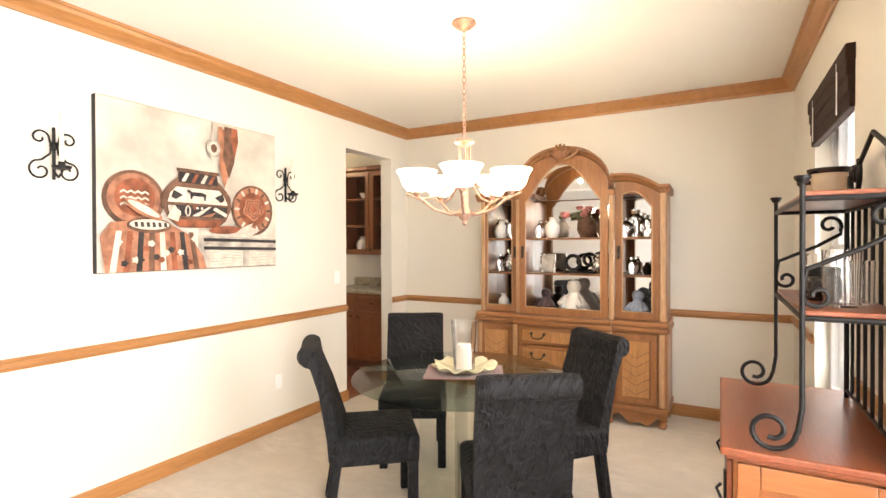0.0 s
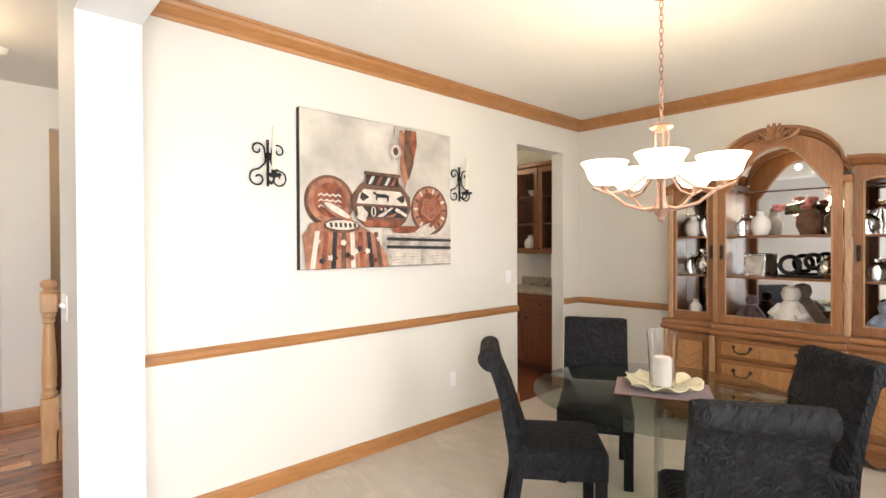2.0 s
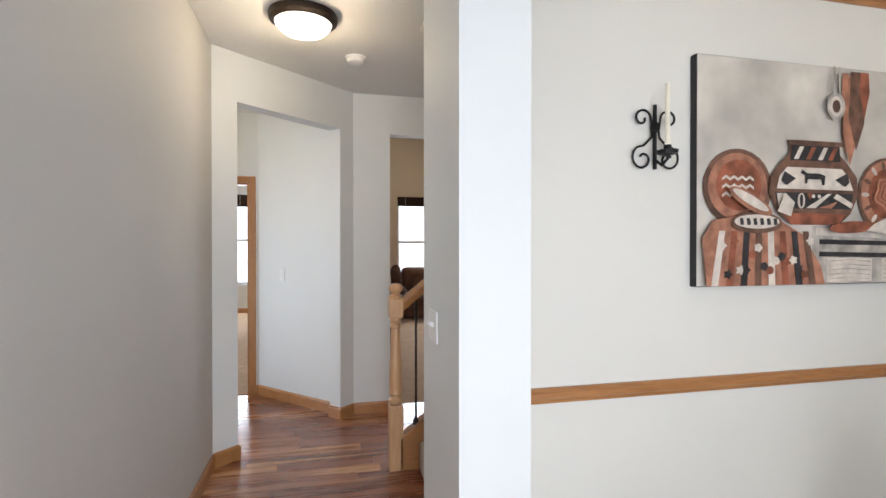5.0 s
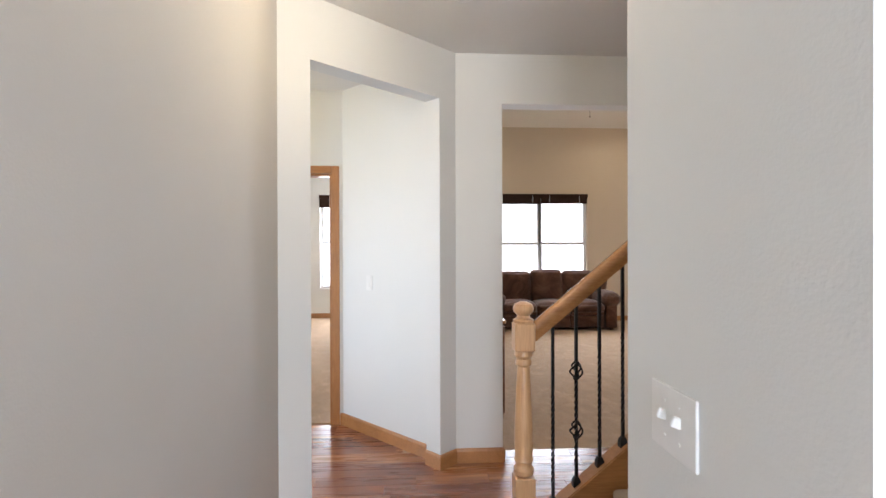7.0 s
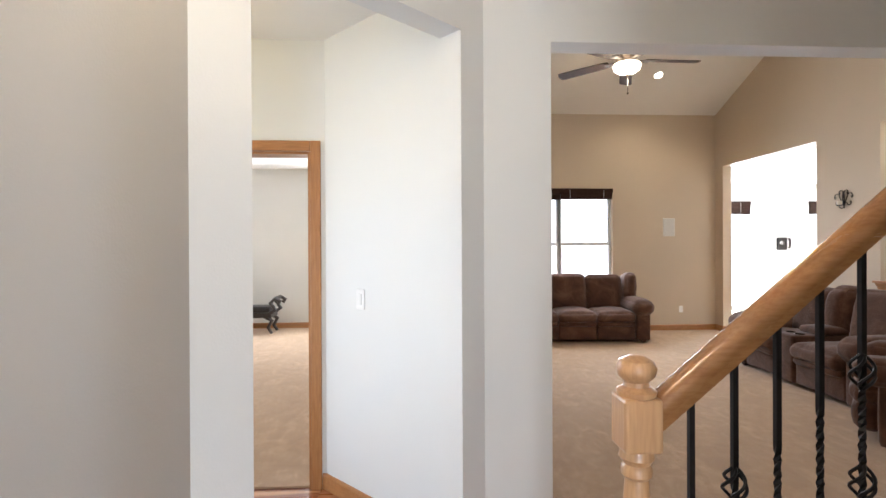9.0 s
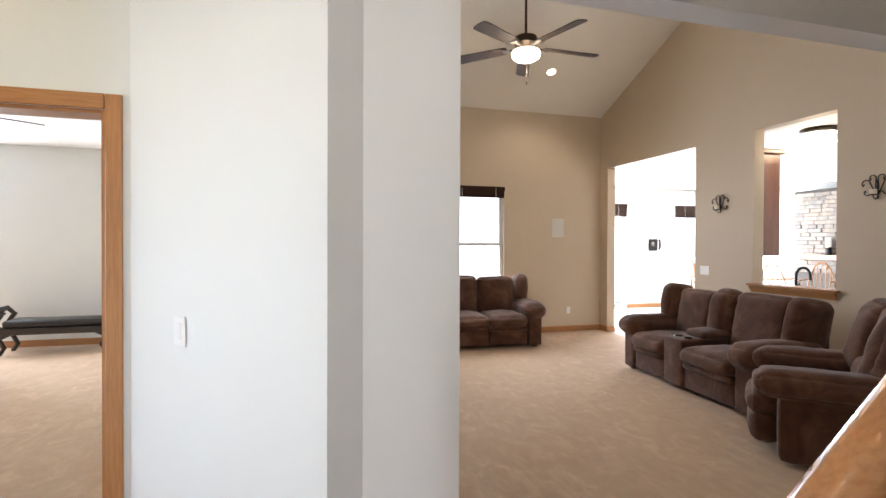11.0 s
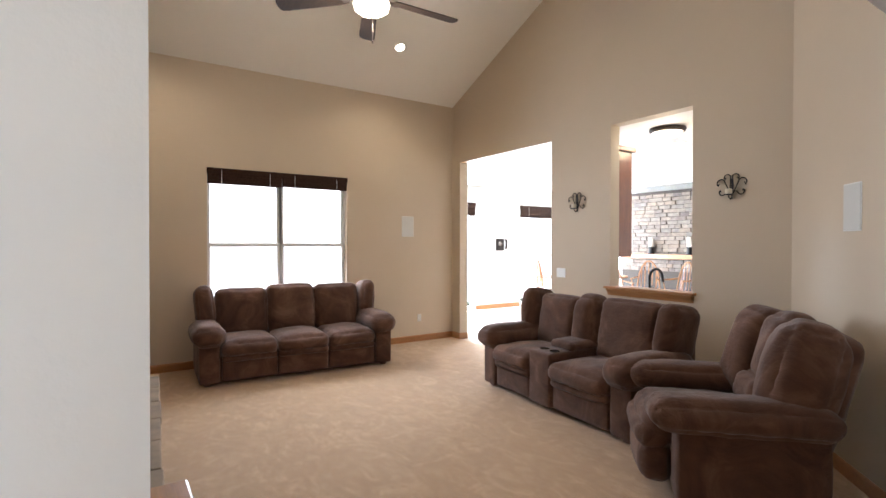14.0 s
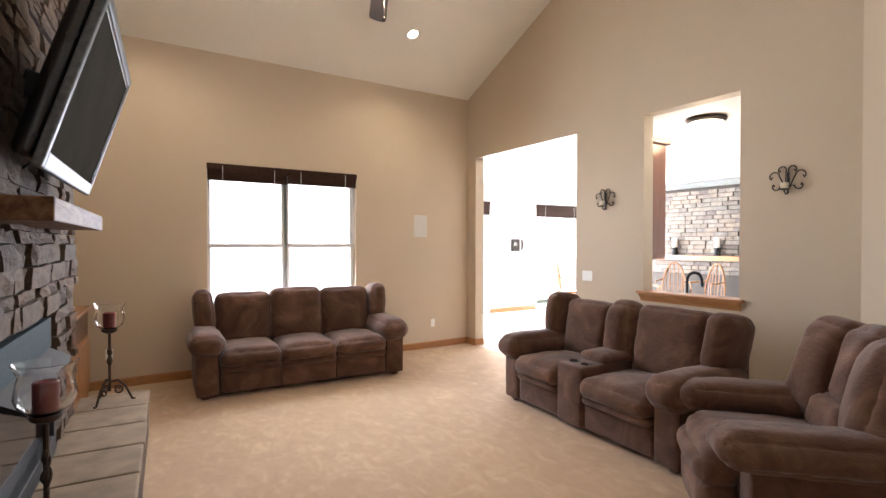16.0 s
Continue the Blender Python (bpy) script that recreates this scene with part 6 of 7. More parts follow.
def footboard():
    t = thing("bed_footboard", pose(-10.9, -3.44, 0, 0, 0, -72), "carved brown wooden bed footboard with turned posts", "bed")
    L = 1.7
    top = [(0.03 + (L - 0.06) * i / 30, 0.72 + 0.12 * math.sin(math.pi * i / 30) + 0.03 * math.cos(4 * math.pi * i / 30)) for i in range(31)]
    low = [(0.03 + (L - 0.06) * i / 30, 0.26 - 0.06 * math.sin(math.pi * i / 30) + 0.03 * math.cos(6 * math.pi * i / 30)) for i in range(31)]
    part("panel", prism(low + top[::-1], -0.02, 0.02), M_BEDWOOD, t)
    part("top_moulding", tube([(a, 0, b) for a, b in top], 0.035, 8), M_BEDWOOD, t, "", True)
    part("apron_moulding", tube([(a, 0, b + 0.1) for a, b in low], 0.03, 8), M_BEDWOOD, t, "", True)
    for x in (0.45, 0.85, 1.25):
        part("stile", rbox(x - 0.03, x + 0.03, -0.03, 0.03, 0.30, 0.76, 0.006), M_BEDWOOD, t)
    post = [(0, 0), (0.03, 0), (0.045, 0.04), (0.03, 0.10), (0.05, 0.14), (0.05, 0.80), (0.055, 0.82), (0.03, 0.85), (0.045, 0.90), (0.035, 0.94), (0.02, 0.97), (0.04, 1.01), (0.03, 1.06), (0, 1.08)]
    for x in (0.0, L):
        part("post", lathe(post, 16, Matrix.Translation((x, 0, 0))), M_BEDWOOD, t, "", True)


footboard()
M_BLADE = wood_mat("dark_fan_blade", (0.020, 0.013, 0.010), (0.05, 0.032, 0.022), 0, 0.6, 1.0, 0.0)
M_BLADE.node_tree.nodes["Principled BSDF"].inputs["Specular IOR Level"].default_value = 0.08
M_FANGLOBE = glow_mat("lit_fan_bowl", (1.0, 0.84, 0.6), 9.0)


def ceiling_fan(x, y, zc, rod, label, start, radius=0.66, power=20):
    """zc: middle of the motor; rod: length up to the ceiling."""
    t = thing("ceiling_fan", pose(x, y, zc + rod), label, "ceiling fan")
    o = Matrix.Translation((0, 0, -rod))
    part("canopy", lathe([(0, 0), (0.065, 0), (0.06, -0.03), (0.02, -0.06), (0, -0.06)], 20), M_BRONZE, t, "", True)
    if rod > 0.2:
        part("downrod", tube([(0, 0, -0.04), (0, 0, -rod + 0.05)], 0.013, 10), M_BRONZE, t)
    part("motor", lathe([(0, 0.08), (0.03, 0.08), (0.05, 0.06), (0.11, 0.045), (0.125, 0.01), (0.12, -0.03), (0.07, -0.06), (0.06, -0.085), (0, -0.085)], 28, o), M_BRONZE, t, "dark bronze motor", True)
    for k in range(5):
        m = o @ Matrix.Rotation(radians(start + 72 * k), 4, "Z") @ Matrix.Translation((0, 0, -0.035)) @ Matrix.Rotation(radians(2), 4, "Y")
        ir = part("blade_iron", moved(join(rbox(0.09, 0.22, -0.018, 0.018, -0.032, -0.024, 0.003), rbox(0.19, 0.25, -0.045, 0.045, -0.034, -0.028, 0.003)), m), M_BRONZE, t)
        n = 10
        out = [(0.20, -0.05)] + [(0.25 + (radius - 0.32) * i / n, -0.062 - 0.012 * i / n) for i in range(n + 1)] + [(radius - 0.03 + 0.03 * math.cos(a), 0.072 * math.sin(a)) for a in [-1.2, -0.6, 0, 0.6, 1.2]] + [(0.25 + (radius - 0.32) * i / n, 0.062 + 0.012 * i / n) for i in range(n, -1, -1)] + [(0.20, 0.05)]
        bm = B()
        lo = [bm.verts.new((a, b, -0.026 + b * 0.2)) for a, b in out]
        hi = [bm.verts.new((a, b, -0.018 + b * 0.2)) for a, b in out]
        bm.faces.new(lo)
        bm.faces.new(hi)
        for i in range(len(out)):
            j = (i + 1) % len(out)
            bm.faces.new((lo[i], lo[j], hi[j], hi[i]))
        part("blade", moved(bm, m), M_BLADE, t)
    part("fitter", lathe([(0.06, -0.085), (0.075, -0.10), (0.07, -0.115), (0, -0.115)], 24, o), M_BRONZE, t, "", True)
    part("light_bowl", lathe([(0.14, -0.105), (0.150, -0.122), (0.138, -0.165), (0.10, -0.190), (0.04, -0.205), (0, -0.208)], 28, o), M_FANGLOBE, t, "lit alabaster bowl", True)
    part("finial", lathe([(0, -0.207), (0.014, -0.212), (0.01, -0.23), (0, -0.236)], 10, o), M_BRONZE, t)
    part("pull_chain", tube([(0.02, 0.0, -rod - 0.20), (0.02, 0.0, -rod - 0.42)], 0.0025, 5), M_BRONZE, t)
    part("pull_knob", lathe([(0, 0), (0.009, 0.008), (0.009, 0.022), (0, 0.03)], 8, o @ Matrix.Translation((0.02, 0, -0.45))), M_BRONZE, t)
    bulb(x, y, zc - 0.29, power, 0.09, (1, 0.80, 0.55))


ceiling_fan(-9.45, -3.0, 2.68, 0.21, "bronze bedroom ceiling fan with a lit bowl", 118, 0.70, 9)

# ---- living room ----
def tilt(y, z, deg):
    return Matrix.Translation((0, y, z)) @ Matrix.Rotation(radians(deg), 4, "X") @ Matrix.Translation((0, -y, -z))


def arm_parts(t, x0, x1, seed, front=-0.44):
    part("arm_panel", cushion(x0 + 0.015, x1 - 0.015, front + 0.03, 0.40, 0.03, 0.53, 0.025, (0.008, 0.006, 0), 0.002, seed + 50, 10), M_BROWN, t, "", True)
    part("arm_pad", cushion(x0 - 0.04, x1 + 0.035, front - 0.05, 0.34, 0.42, 0.635, 0.10, (0.015, 0.015, 0.03), 0.008, seed, 16), M_BROWN, t, "", True)


def sofa(name, m, widths, label, category, console=None):
    """Seats side by side; it faces -y. widths: of each seat; console: width of a console after the first seat."""
    t = thing(name, m, label, category)
    aw = 0.24
    total = sum(widths) + (console or 0) + 2 * aw
    x = -total / 2
    arm_parts(t, x, x + aw, 1)
    arm_parts(t, -x - aw, -x, 2)
    part("base", rbox(x + 0.05, -x - 0.05, -0.34, 0.42, 0.03, 0.30, 0.02, 2), M_BROWN, t, "", True)
    part("back_frame", rbox(x + 0.06, -x - 0.06, 0.26, 0.45, 0.10, 0.78, 0.05, 3), M_BROWN, t, "", True)
    cx = x + aw
    for i, w in enumerate(widths):
        a, b = cx + 0.004, cx + w - 0.004
        part("front_panel", cushion(a, b, -0.405, -0.30, 0.045, 0.28, 0.018, (0, 0.012, 0), 0.003, i + 60, 10), M_BROWN, t, "", True)
        part("seat_lip", cushion(a, b, -0.445, -0.18, 0.245, 0.335, 0.042, (0, 0.01, 0), 0.005, i + 30, 12), M_BROWN, t, "", True)
        part("seat_cushion", cushion(a - 0.008, b + 0.008, -0.475, 0.20, 0.295, 0.465, 0.075, (0, 0.03, 0.045), 0.009, i + 3, 18), M_BROWN, t, "", True)
        hi = (0.965, 0.995, 0.975)[i % 3]
        part("back_cushion", cushion(a - 0.004, b + 0.004, 0.10, 0.34, 0.40, hi, 0.075, (0.004, 0.045, 0.012), 0.011, i + 7, 18, tilt(0.3, 0.42, -9)), M_BROWN, t, "", True)
        cx += w
        if console and i == 0:
            part("console_body", rbox(cx + 0.004, cx + console - 0.004, -0.43, 0.30, 0.04, 0.53, 0.025, 3), M_BROWN, t, "", True)
            part("console_lid", cushion(cx + 0.002, cx + console - 0.002, -0.17, 0.24, 0.52, 0.60, 0.035, (0, 0, 0.02), 0.004, 11, 12), M_BROWN, t, "padded console lid", True)
            for k in (-0.07, 0.07):
                part("cup_holder", lathe([(0.042, 0.0), (0.047, 0.004), (0.042, 0.007), (0.036, 0.004), (0.034, -0.0), (0, -0.0)], 20, Matrix.Translation((cx + console / 2 + k, -0.30, 0.531))), M_DARKGLASS, t, "dark cup holder", True)
            part("console_back", cushion(cx - 0.01, cx + console + 0.01, 0.04, 0.34, 0.45, 1.0, 0.12, (0, 0.04, 0.02), 0.009, 12, 16, tilt(0.3, 0.42, -9)), M_BROWN, t, "", True)
            cx += console
    for s, sd in ((-1, 20), (1, 21)):
        xa, xb = sorted((s * (total / 2 - aw + 0.005), s * (total / 2 - 0.045)))
        lean = tilt(0.3, 0.5, -9) @ Matrix.Translation((s * (total / 2 - 0.14), 0, 0.6)) @ Matrix.Rotation(radians(s * 5), 4, "Y") @ Matrix.Translation((-s * (total / 2 - 0.14), 0, -0.6))
        part("wing", cushion(xa, xb, 0.02, 0.40, 0.56, 1.005, 0.08, (0.01, 0.03, 0.01), 0.008, sd, 16, lean), M_BROWN, t, "", True)
    for xx in (x + 0.1, -x - 0.1):
        for yy in (-0.33, 0.36):
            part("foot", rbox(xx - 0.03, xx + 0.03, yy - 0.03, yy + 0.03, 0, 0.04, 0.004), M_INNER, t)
    return t


sofa("sofa", pose(-11.31, 2.25, 0, 0, 0, 86.7), [0.58, 0.58, 0.58], "brown microsuede three-seat sofa under the window", "sofa")
sofa("loveseat", pose(-8.50, 4.08, 0, 0, 0, -4.5), [0.56, 0.65], "brown microsuede reclining loveseat with a cup holder console", "sofa", 0.30)


def recliner():
    t = thing("recliner", pose(-6.91, 3.66, 0, 0, 0, -48), "brown overstuffed recliner with a channelled back", "armchair")
    w = 1.08
    for s, sd in ((-1, 31), (1, 32)):
        x0, x1 = sorted((s * w / 2, s * (w / 2 - 0.24)))
        part("arm_panel", cushion(x0 + 0.015, x1 - 0.015, -0.37, 0.38, 0.03, 0.54, 0.035, (0.01, 0.01, 0), 0.003, sd + 9, 10), M_BROWN, t, "", True)
        part("arm_pad", cushion(x0 - 0.035, x1 + 0.035, -0.52, 0.44, 0.465, 0.645, 0.09, (0.015, 0.01, 0.02), 0.010, sd, 18), M_BROWN, t, "", True)
    part("seat_cushion", cushion(-0.305, 0.305, -0.50, 0.22, 0.32, 0.50, 0.08, (0, 0.03, 0.04), 0.010, 33, 18), M_BROWN, t, "", True)
    part("footrest_lip", cushion(-0.30, 0.30, -0.56, -0.34, 0.25, 0.43, 0.085, (0, 0.02, 0.01), 0.009, 39, 16), M_BROWN, t, "", True)
    part("footrest", cushion(-0.295, 0.295, -0.535, -0.36, 0.06, 0.29, 0.06, (0, 0.025, 0), 0.008, 34, 14), M_BROWN, t, "", True)
    part("base", rbox(-0.46, 0.46, -0.36, 0.36, 0.03, 0.34, 0.02), M_BROWN, t, "", True)
    lean = tilt(0.28, 0.45, -15)
    part("back_shell", cushion(-0.45, 0.45, 0.26, 0.44, 0.36, 1.05, 0.07, (0, 0.03, 0.02), 0.005, 35, 14, lean), M_BROWN, t, "", True)
    part("centre_channel", cushion(-0.16, 0.16, 0.12, 0.36, 0.62, 1.09, 0.09, (0.01, 0.04, 0.02), 0.012, 36, 16, lean), M_BROWN, t, "", True)
    part("lumbar", cushion(-0.22, 0.22, 0.08, 0.32, 0.43, 0.68, 0.09, (0.01, 0.03, 0.01), 0.012, 40, 16, lean), M_BROWN, t, "", True)
    for s in (-1, 1):
        turn = lean @ Matrix.Translation((s * 0.3, 0.2, 0)) @ Matrix.Rotation(radians(-s * 14), 4, "Z") @ Matrix.Translation((-s * 0.3, -0.2, 0))
        part("side_channel", cushion(s * 0.31 - 0.175, s * 0.31 + 0.175, 0.06, 0.38, 0.46, 1.075, 0.11, (0.015, 0.04, 0.015), 0.012, 44 + s, 18, turn), M_BROWN, t, "", True)
    part("foot_ring", rbox(-0.36, 0.36, -0.30, 0.32, 0, 0.035, 0.006), M_INNER, t)


recliner()

sash_window("window_3", pose(XW, 2.27, 0.58, 0, 0, -90), 1.82, 1.84, "white double sash window behind the sofa", 2)
for yy, d in ((1.815, 0.20), (2.725, 0.19)):
    roman_blind(pose(XW, yy, 2.45, 0, 0, -90), 0.915, d, "dark woven blind drawn up over the living room window")

trim("baseboard_living_w", [(XW, -0.6), (XW, YN), (NOOK[1], YN), (NOOK[1], YN + 0.15)], BASE, M_OAKY, "honey oak baseboard")
trim("baseboard_living_n", [(NOOK[0], YN + 0.15), (NOOK[0], YN), (-7.07, YN), (XL - 0.13, 3.75)], BASE, M_OAK, "honey oak baseboard")


def pass_through_sill():
    t = setting(thing("pass_through_sill", pose(-8.38, YN, 1.05), "", ""), "honey oak ledge of the kitchen pass-through", "sill")
    part("board", rbox(-0.515, 0.515, -0.06, 0.149, -0.022, 0.004, 0.005), M_OAK, t)
    part("apron", run_profile([(0.49, 0.0), (-0.49, 0.0)], [(0, -0.095), (-0.014, -0.095), (-0.02, -0.07), (-0.045, -0.04), (-0.05, -0.023), (0, -0.023)]), M_OAK, t)


pass_through_sill()


def wire_sconce(x, z):
    t = thing("wall_sconce", on_wall(x, YN, z, -90) @ Matrix.Scale(0.8, 4), "black wire scroll sconce with a cream votive candle", "sconce", "sconces on the living room wall")
    r = 0.0065
    for s in (-1, 1):
        for cx, cz, rr, a1 in ((0.045, 0.12, 0.035, 400), (0.115, 0.06, 0.045, 380), (0.10, -0.04, 0.035, 330)):
            part("scroll", tube([(s * 0.005, 0.015, -0.07), (s * cx * 0.35, 0.02, (cz - 0.07) * 0.3)] + [(s * (cx - rr * math.cos(radians(a))), 0.022, cz + rr * math.sin(radians(a)) * (1 if cz > 0 else -1)) for a in range(0, 230, 20)] + [(s * (cx + rr * 0.45), 0.022, cz)], r, 6), M_IRON, t)
    part("spine", tube([(0, 0.012, -0.12), (0, 0.012, 0.10)], 0.008, 8), M_IRON, t)
    part("arm", tube([(0, 0.012, -0.10), (0, 0.05, -0.125), (0, 0.085, -0.10), (0, 0.085, -0.08)], 0.006, 8), M_IRON, t)
    part("cup", lathe([(0, -0.085), (0.038, -0.08), (0.046, -0.07), (0.04, -0.07), (0, -0.078)], 18, Matrix.Translation((0, 0.085, 0))), M_IRON, t)
    part("votive_candle", lathe([(0, -0.078), (0.034, -0.078), (0.036, -0.015), (0.03, -0.012), (0, -0.02)], 18, Matrix.Translation((0, 0.085, 0))), M_TAPER, t, "cream votive candle", True)


wire_sconce(-9.316, 2.0)
wire_sconce(-7.54, 2.02)


def wall_speaker(m):
    t = thing("wall_speaker", m, "white in-wall speaker grille", "speaker")
    part("frame", rbox(-0.105, 0.105, 0, 0.006, -0.155, 0.155, 0.003), M_LIGHT, t)
    part("grille", rbox(-0.098, 0.098, 0.004, 0.009, -0.148, 0.148, 0.002), M_GRILLE, t)


M_GRILLE = plain_mat("speaker_mesh", (0.60, 0.60, 0.57), 0.6, 400, 0.15, 0.4)
wall_speaker(on_wall(XW, 4.176, 1.783, 0))
wall_speaker(pose(-6.47, 4.363, 1.76, 0, 0, 180 - 47.2 + 0))
cover_plate("light_switch", on_wall(-9.577, YN, 1.165, -90), "white double switch on the tan wall", "switch", 2)
cover_plate("outlet", on_wall(XW, 4.386, 0.363, 0), "white outlet on the tan wall")
cover_plate("outlet", on_wall(XW, 0.42, 0.36, 0), "white outlet beside the hearth")
ceiling_fan(-9.0, 2.17, 3.60, 1.44, "dark bronze ceiling fan with a lit bowl on a long rod", 14, 0.81, 40)
SLANT = (RIDGE_Z - EAVE_Z) / (RIDGE_X - XW + 0.15)


def downlight(x, y, power=46):
    z = EAVE_Z + SLANT * (x - XW + 0.15)
    m = Matrix.Translation((x, y, z)) @ Matrix.Rotation(-math.atan(SLANT), 4, "Y")
    t = thing("downlight", m, "round recessed downlight, lit", "downlight")
    part("trim_ring", lathe([(0.06, -0.002), (0.085, -0.002), (0.088, -0.008), (0.08, -0.012), (0.06, -0.008)], 28), M_WHITE, t)
    part("lens", lathe([(0, -0.006), (0.062, -0.006), (0.062, -0.002), (0, -0.002)], 28), M_DOWN, t, "glowing lens")
    p = m @ Vector((0, 0, -0.05))
    lamp = new("spot", bpy.data.lights.new("spot", "SPOT"))
    lamp.data.energy, lamp.data.spot_size, lamp.data.spot_blend, lamp.data.color, lamp.data.shadow_soft_size = power, radians(130), 0.8, (1, 0.82, 0.58), 0.06
    lamp.matrix_world = look(p, p + Vector((0, 0, -1)))


M_DOWN = glow_mat("downlight_glow", (1.0, 0.85, 0.62), 14.0)
for xx, yy in ((-11.083, 3.572), (-11.083, 0.75)):
    downlight(xx, yy)

# fireplace, turned a little from the wall
FO = Matrix.Translation((-5.663, 0.577, 0)) @ Matrix.Rotation(radians(-3.4), 4, "Z")
# in its own measure: u runs away from the entrance (-x), v towards the room (+y)


VS = -0.593
m = Mat("ledge_stone", 0.85)
v = m.coords(shift=True)
rnd = m.node("ShaderNodeObjectInfo").outputs["Random"]
isl = m.node("ShaderNodeNewGeometry").outputs["Random Per Island"]
both = m.node("ShaderNodeMath", Value=rnd)
both.operation = "ADD"
m.t.links.new(isl, both.inputs[1])
fr = m.node("ShaderNodeMath", Value=both.outputs[0])
fr.operation = "FRACT"
base = m.ramp(fr.outputs[0], [(0.0, (0.04, 0.022, 0.014)), (0.25, (0.10, 0.056, 0.034)), (0.5, (0.14, 0.092, 0.06)), (0.75, (0.06, 0.047, 0.038)), (1.0, (0.17, 0.11, 0.066))])
g = m.noise(v, 22, 5, 0.65, 0.4)
m.color(m.mix(0.5, base, m.ramp(g, [(0.3, (0.03, 0.019, 0.013)), (0.7, (0.18, 0.125, 0.085))]))).bump(g, 0.9, 0.02)
M_STONE = m.m
M_MORTAR = plain_mat("dark_mortar", (0.06, 0.05, 0.042), 0.9, 60, 0.4, 0.4)


def stone_shape(w, h, d, seed):
    """A rough block: x along the wall, z up, its face at y = d."""
    rn = random.Random(seed)
    bm = B()
    box(bm, 0.003, w - 0.003, 0, d, 0.003, h - 0.003)
    bmesh.ops.subdivide_edges(bm, edges=[e for e in bm.edges if abs(e.verts[0].co.y - e.verts[1].co.y) < 1e-6 and e.verts[0].co.y > d / 2], cuts=1, use_grid_fill=True)
    for q in bm.verts:
        if q.co.y > d / 2:
            edge = min(q.co.x, w - q.co.x) < 0.01 or min(q.co.z, h - q.co.z) < 0.01
            q.co.y += rn.uniform(-0.012, 0.004) if edge else rn.uniform(0.0, 0.014)
            q.co.x += rn.uniform(-0.006, 0.006)
            q.co.z += rn.uniform(-0.005, 0.005)
    return bm


def fireplace():
    t = thing("stone_fireplace", FO.copy(), "tall fireplace of brown ledge stone with a dark insert", "fireplace")
    u0, u1, ztop = 1.60, 4.45, 4.85
    part("core", boxed(-u1 + 0.03, -u0 - 0.03, -1.05, VS - 0.045, 0, ztop), M_MORTAR, t)
    fb0, fb1, fz0, fz1 = 2.45, 3.60, 0.33, 1.10
    shapes = []
    for k in range(36):
        w, h = (0.12, 0.17, 0.22, 0.28, 0.34, 0.42)[k % 6], (0.06, 0.085, 0.11)[(k // 6) % 3]
        bm = stone_shape(w, h, 0.07, k)
        bmesh.ops.recalc_face_normals(bm, faces=bm.faces[:])
        me = bpy.data.meshes.new("stone")
        bm.to_mesh(me)
        bm.free()
        me.materials.append(M_STONE)
        shapes.append((w, h, me))
    rn = random.Random(11)
    z, count, rest = 0.0, 0, B()
    while z < ztop - 0.05:
        h = rn.choice((0.06, 0.085, 0.11))
        u = u0
        while u < u1 - 0.06:
            fits = [s for s in shapes if s[1] == h and u + s[0] <= u1 + 0.01]
            if not fits:
                break
            w, _, me = rn.choice(fits)
            mid, zz = u + w / 2, z + h / 2
            if not (fb0 - w / 2 < mid < fb1 + w / 2 and fz0 - h / 2 < zz < fz1 + h / 2) and not (zz < 0.31):
                mt = Matrix.Translation((-u - w, VS - 0.05 + rn.uniform(-0.018, 0.018), z))
                if 0.95 < zz < 3.4 and u > 2.0 and count < 290:
                    ob = new("stone", me)
                    ob.parent = t
                    ob.matrix_local = mt
                    count += 1
                else:
                    o2 = bmesh.new()
                    o2.from_mesh(me)
                    moved(o2, mt)
                    join(rest, o2)
            u += w
        # stones on the two ends
        for uu in (u0 + 0.09,):
            vv = -1.0
            while vv < VS - 0.06:
                w, _, me = rn.choice([s for s in shapes if s[1] == h])
                w2 = min(w, VS - 0.04 - vv)
                o2 = bmesh.new()
                o2.from_mesh(me)
                moved(o2, Matrix.Translation((-uu + rn.uniform(-0.015, 0.015), vv + w2, z)) @ Matrix.Rotation(radians(-90), 4, "Z") @ Matrix.Diagonal((w2 / w, 1, 1, 1)))
                join(rest, o2)
                vv += w2
        z += h
    r = part("stonework", rest, M_STONE, t)
    r["kind"] = "stuff"
    # insert
    ins = part("insert_frame", join(join(rbox(-fb1 - 0.02, -fb1 + 0.05, VS - 0.03, VS + 0.03, fz0, fz1 - 0.2, 0.005), rbox(-fb0 - 0.05, -fb0 + 0.02, VS - 0.03, VS + 0.03, fz0, fz1 - 0.2, 0.005)), rbox(-fb1 + 0.05, -fb0 - 0.05, VS - 0.03, VS + 0.035, fz0, fz0 + 0.10, 0.005)), M_INSERT, t, "black metal fireplace insert")
    part("lintel_plate", rbox(-fb1, -fb0, VS - 0.03, VS + 0.012, fz1 - 0.17, fz1, 0.003), M_BLUESTEEL, ins, "blue-grey steel lintel plate")
    hood = prism([(VS - 0.02, fz1 - 0.16), (VS + 0.12, fz1 - 0.235), (VS + 0.12, fz1 - 0.25), (VS - 0.02, fz1 - 0.20)], fb0 + 0.01, fb1 - 0.01, Matrix.Rotation(math.pi / 2, 4, "Z"))
    bmesh.ops.transform(hood, matrix=Matrix.Translation((0, 0, 0)), verts=hood.verts[:])
    part("hood", hood, M_INSERT, ins, "dark metal heat hood")
    part("firebox_glass", boxed(-fb1 + 0.05, -fb0 - 0.05, VS - 0.02, VS - 0.012, fz0 + 0.10, fz1 - 0.2), M_DARKGLASS, ins)
    return t


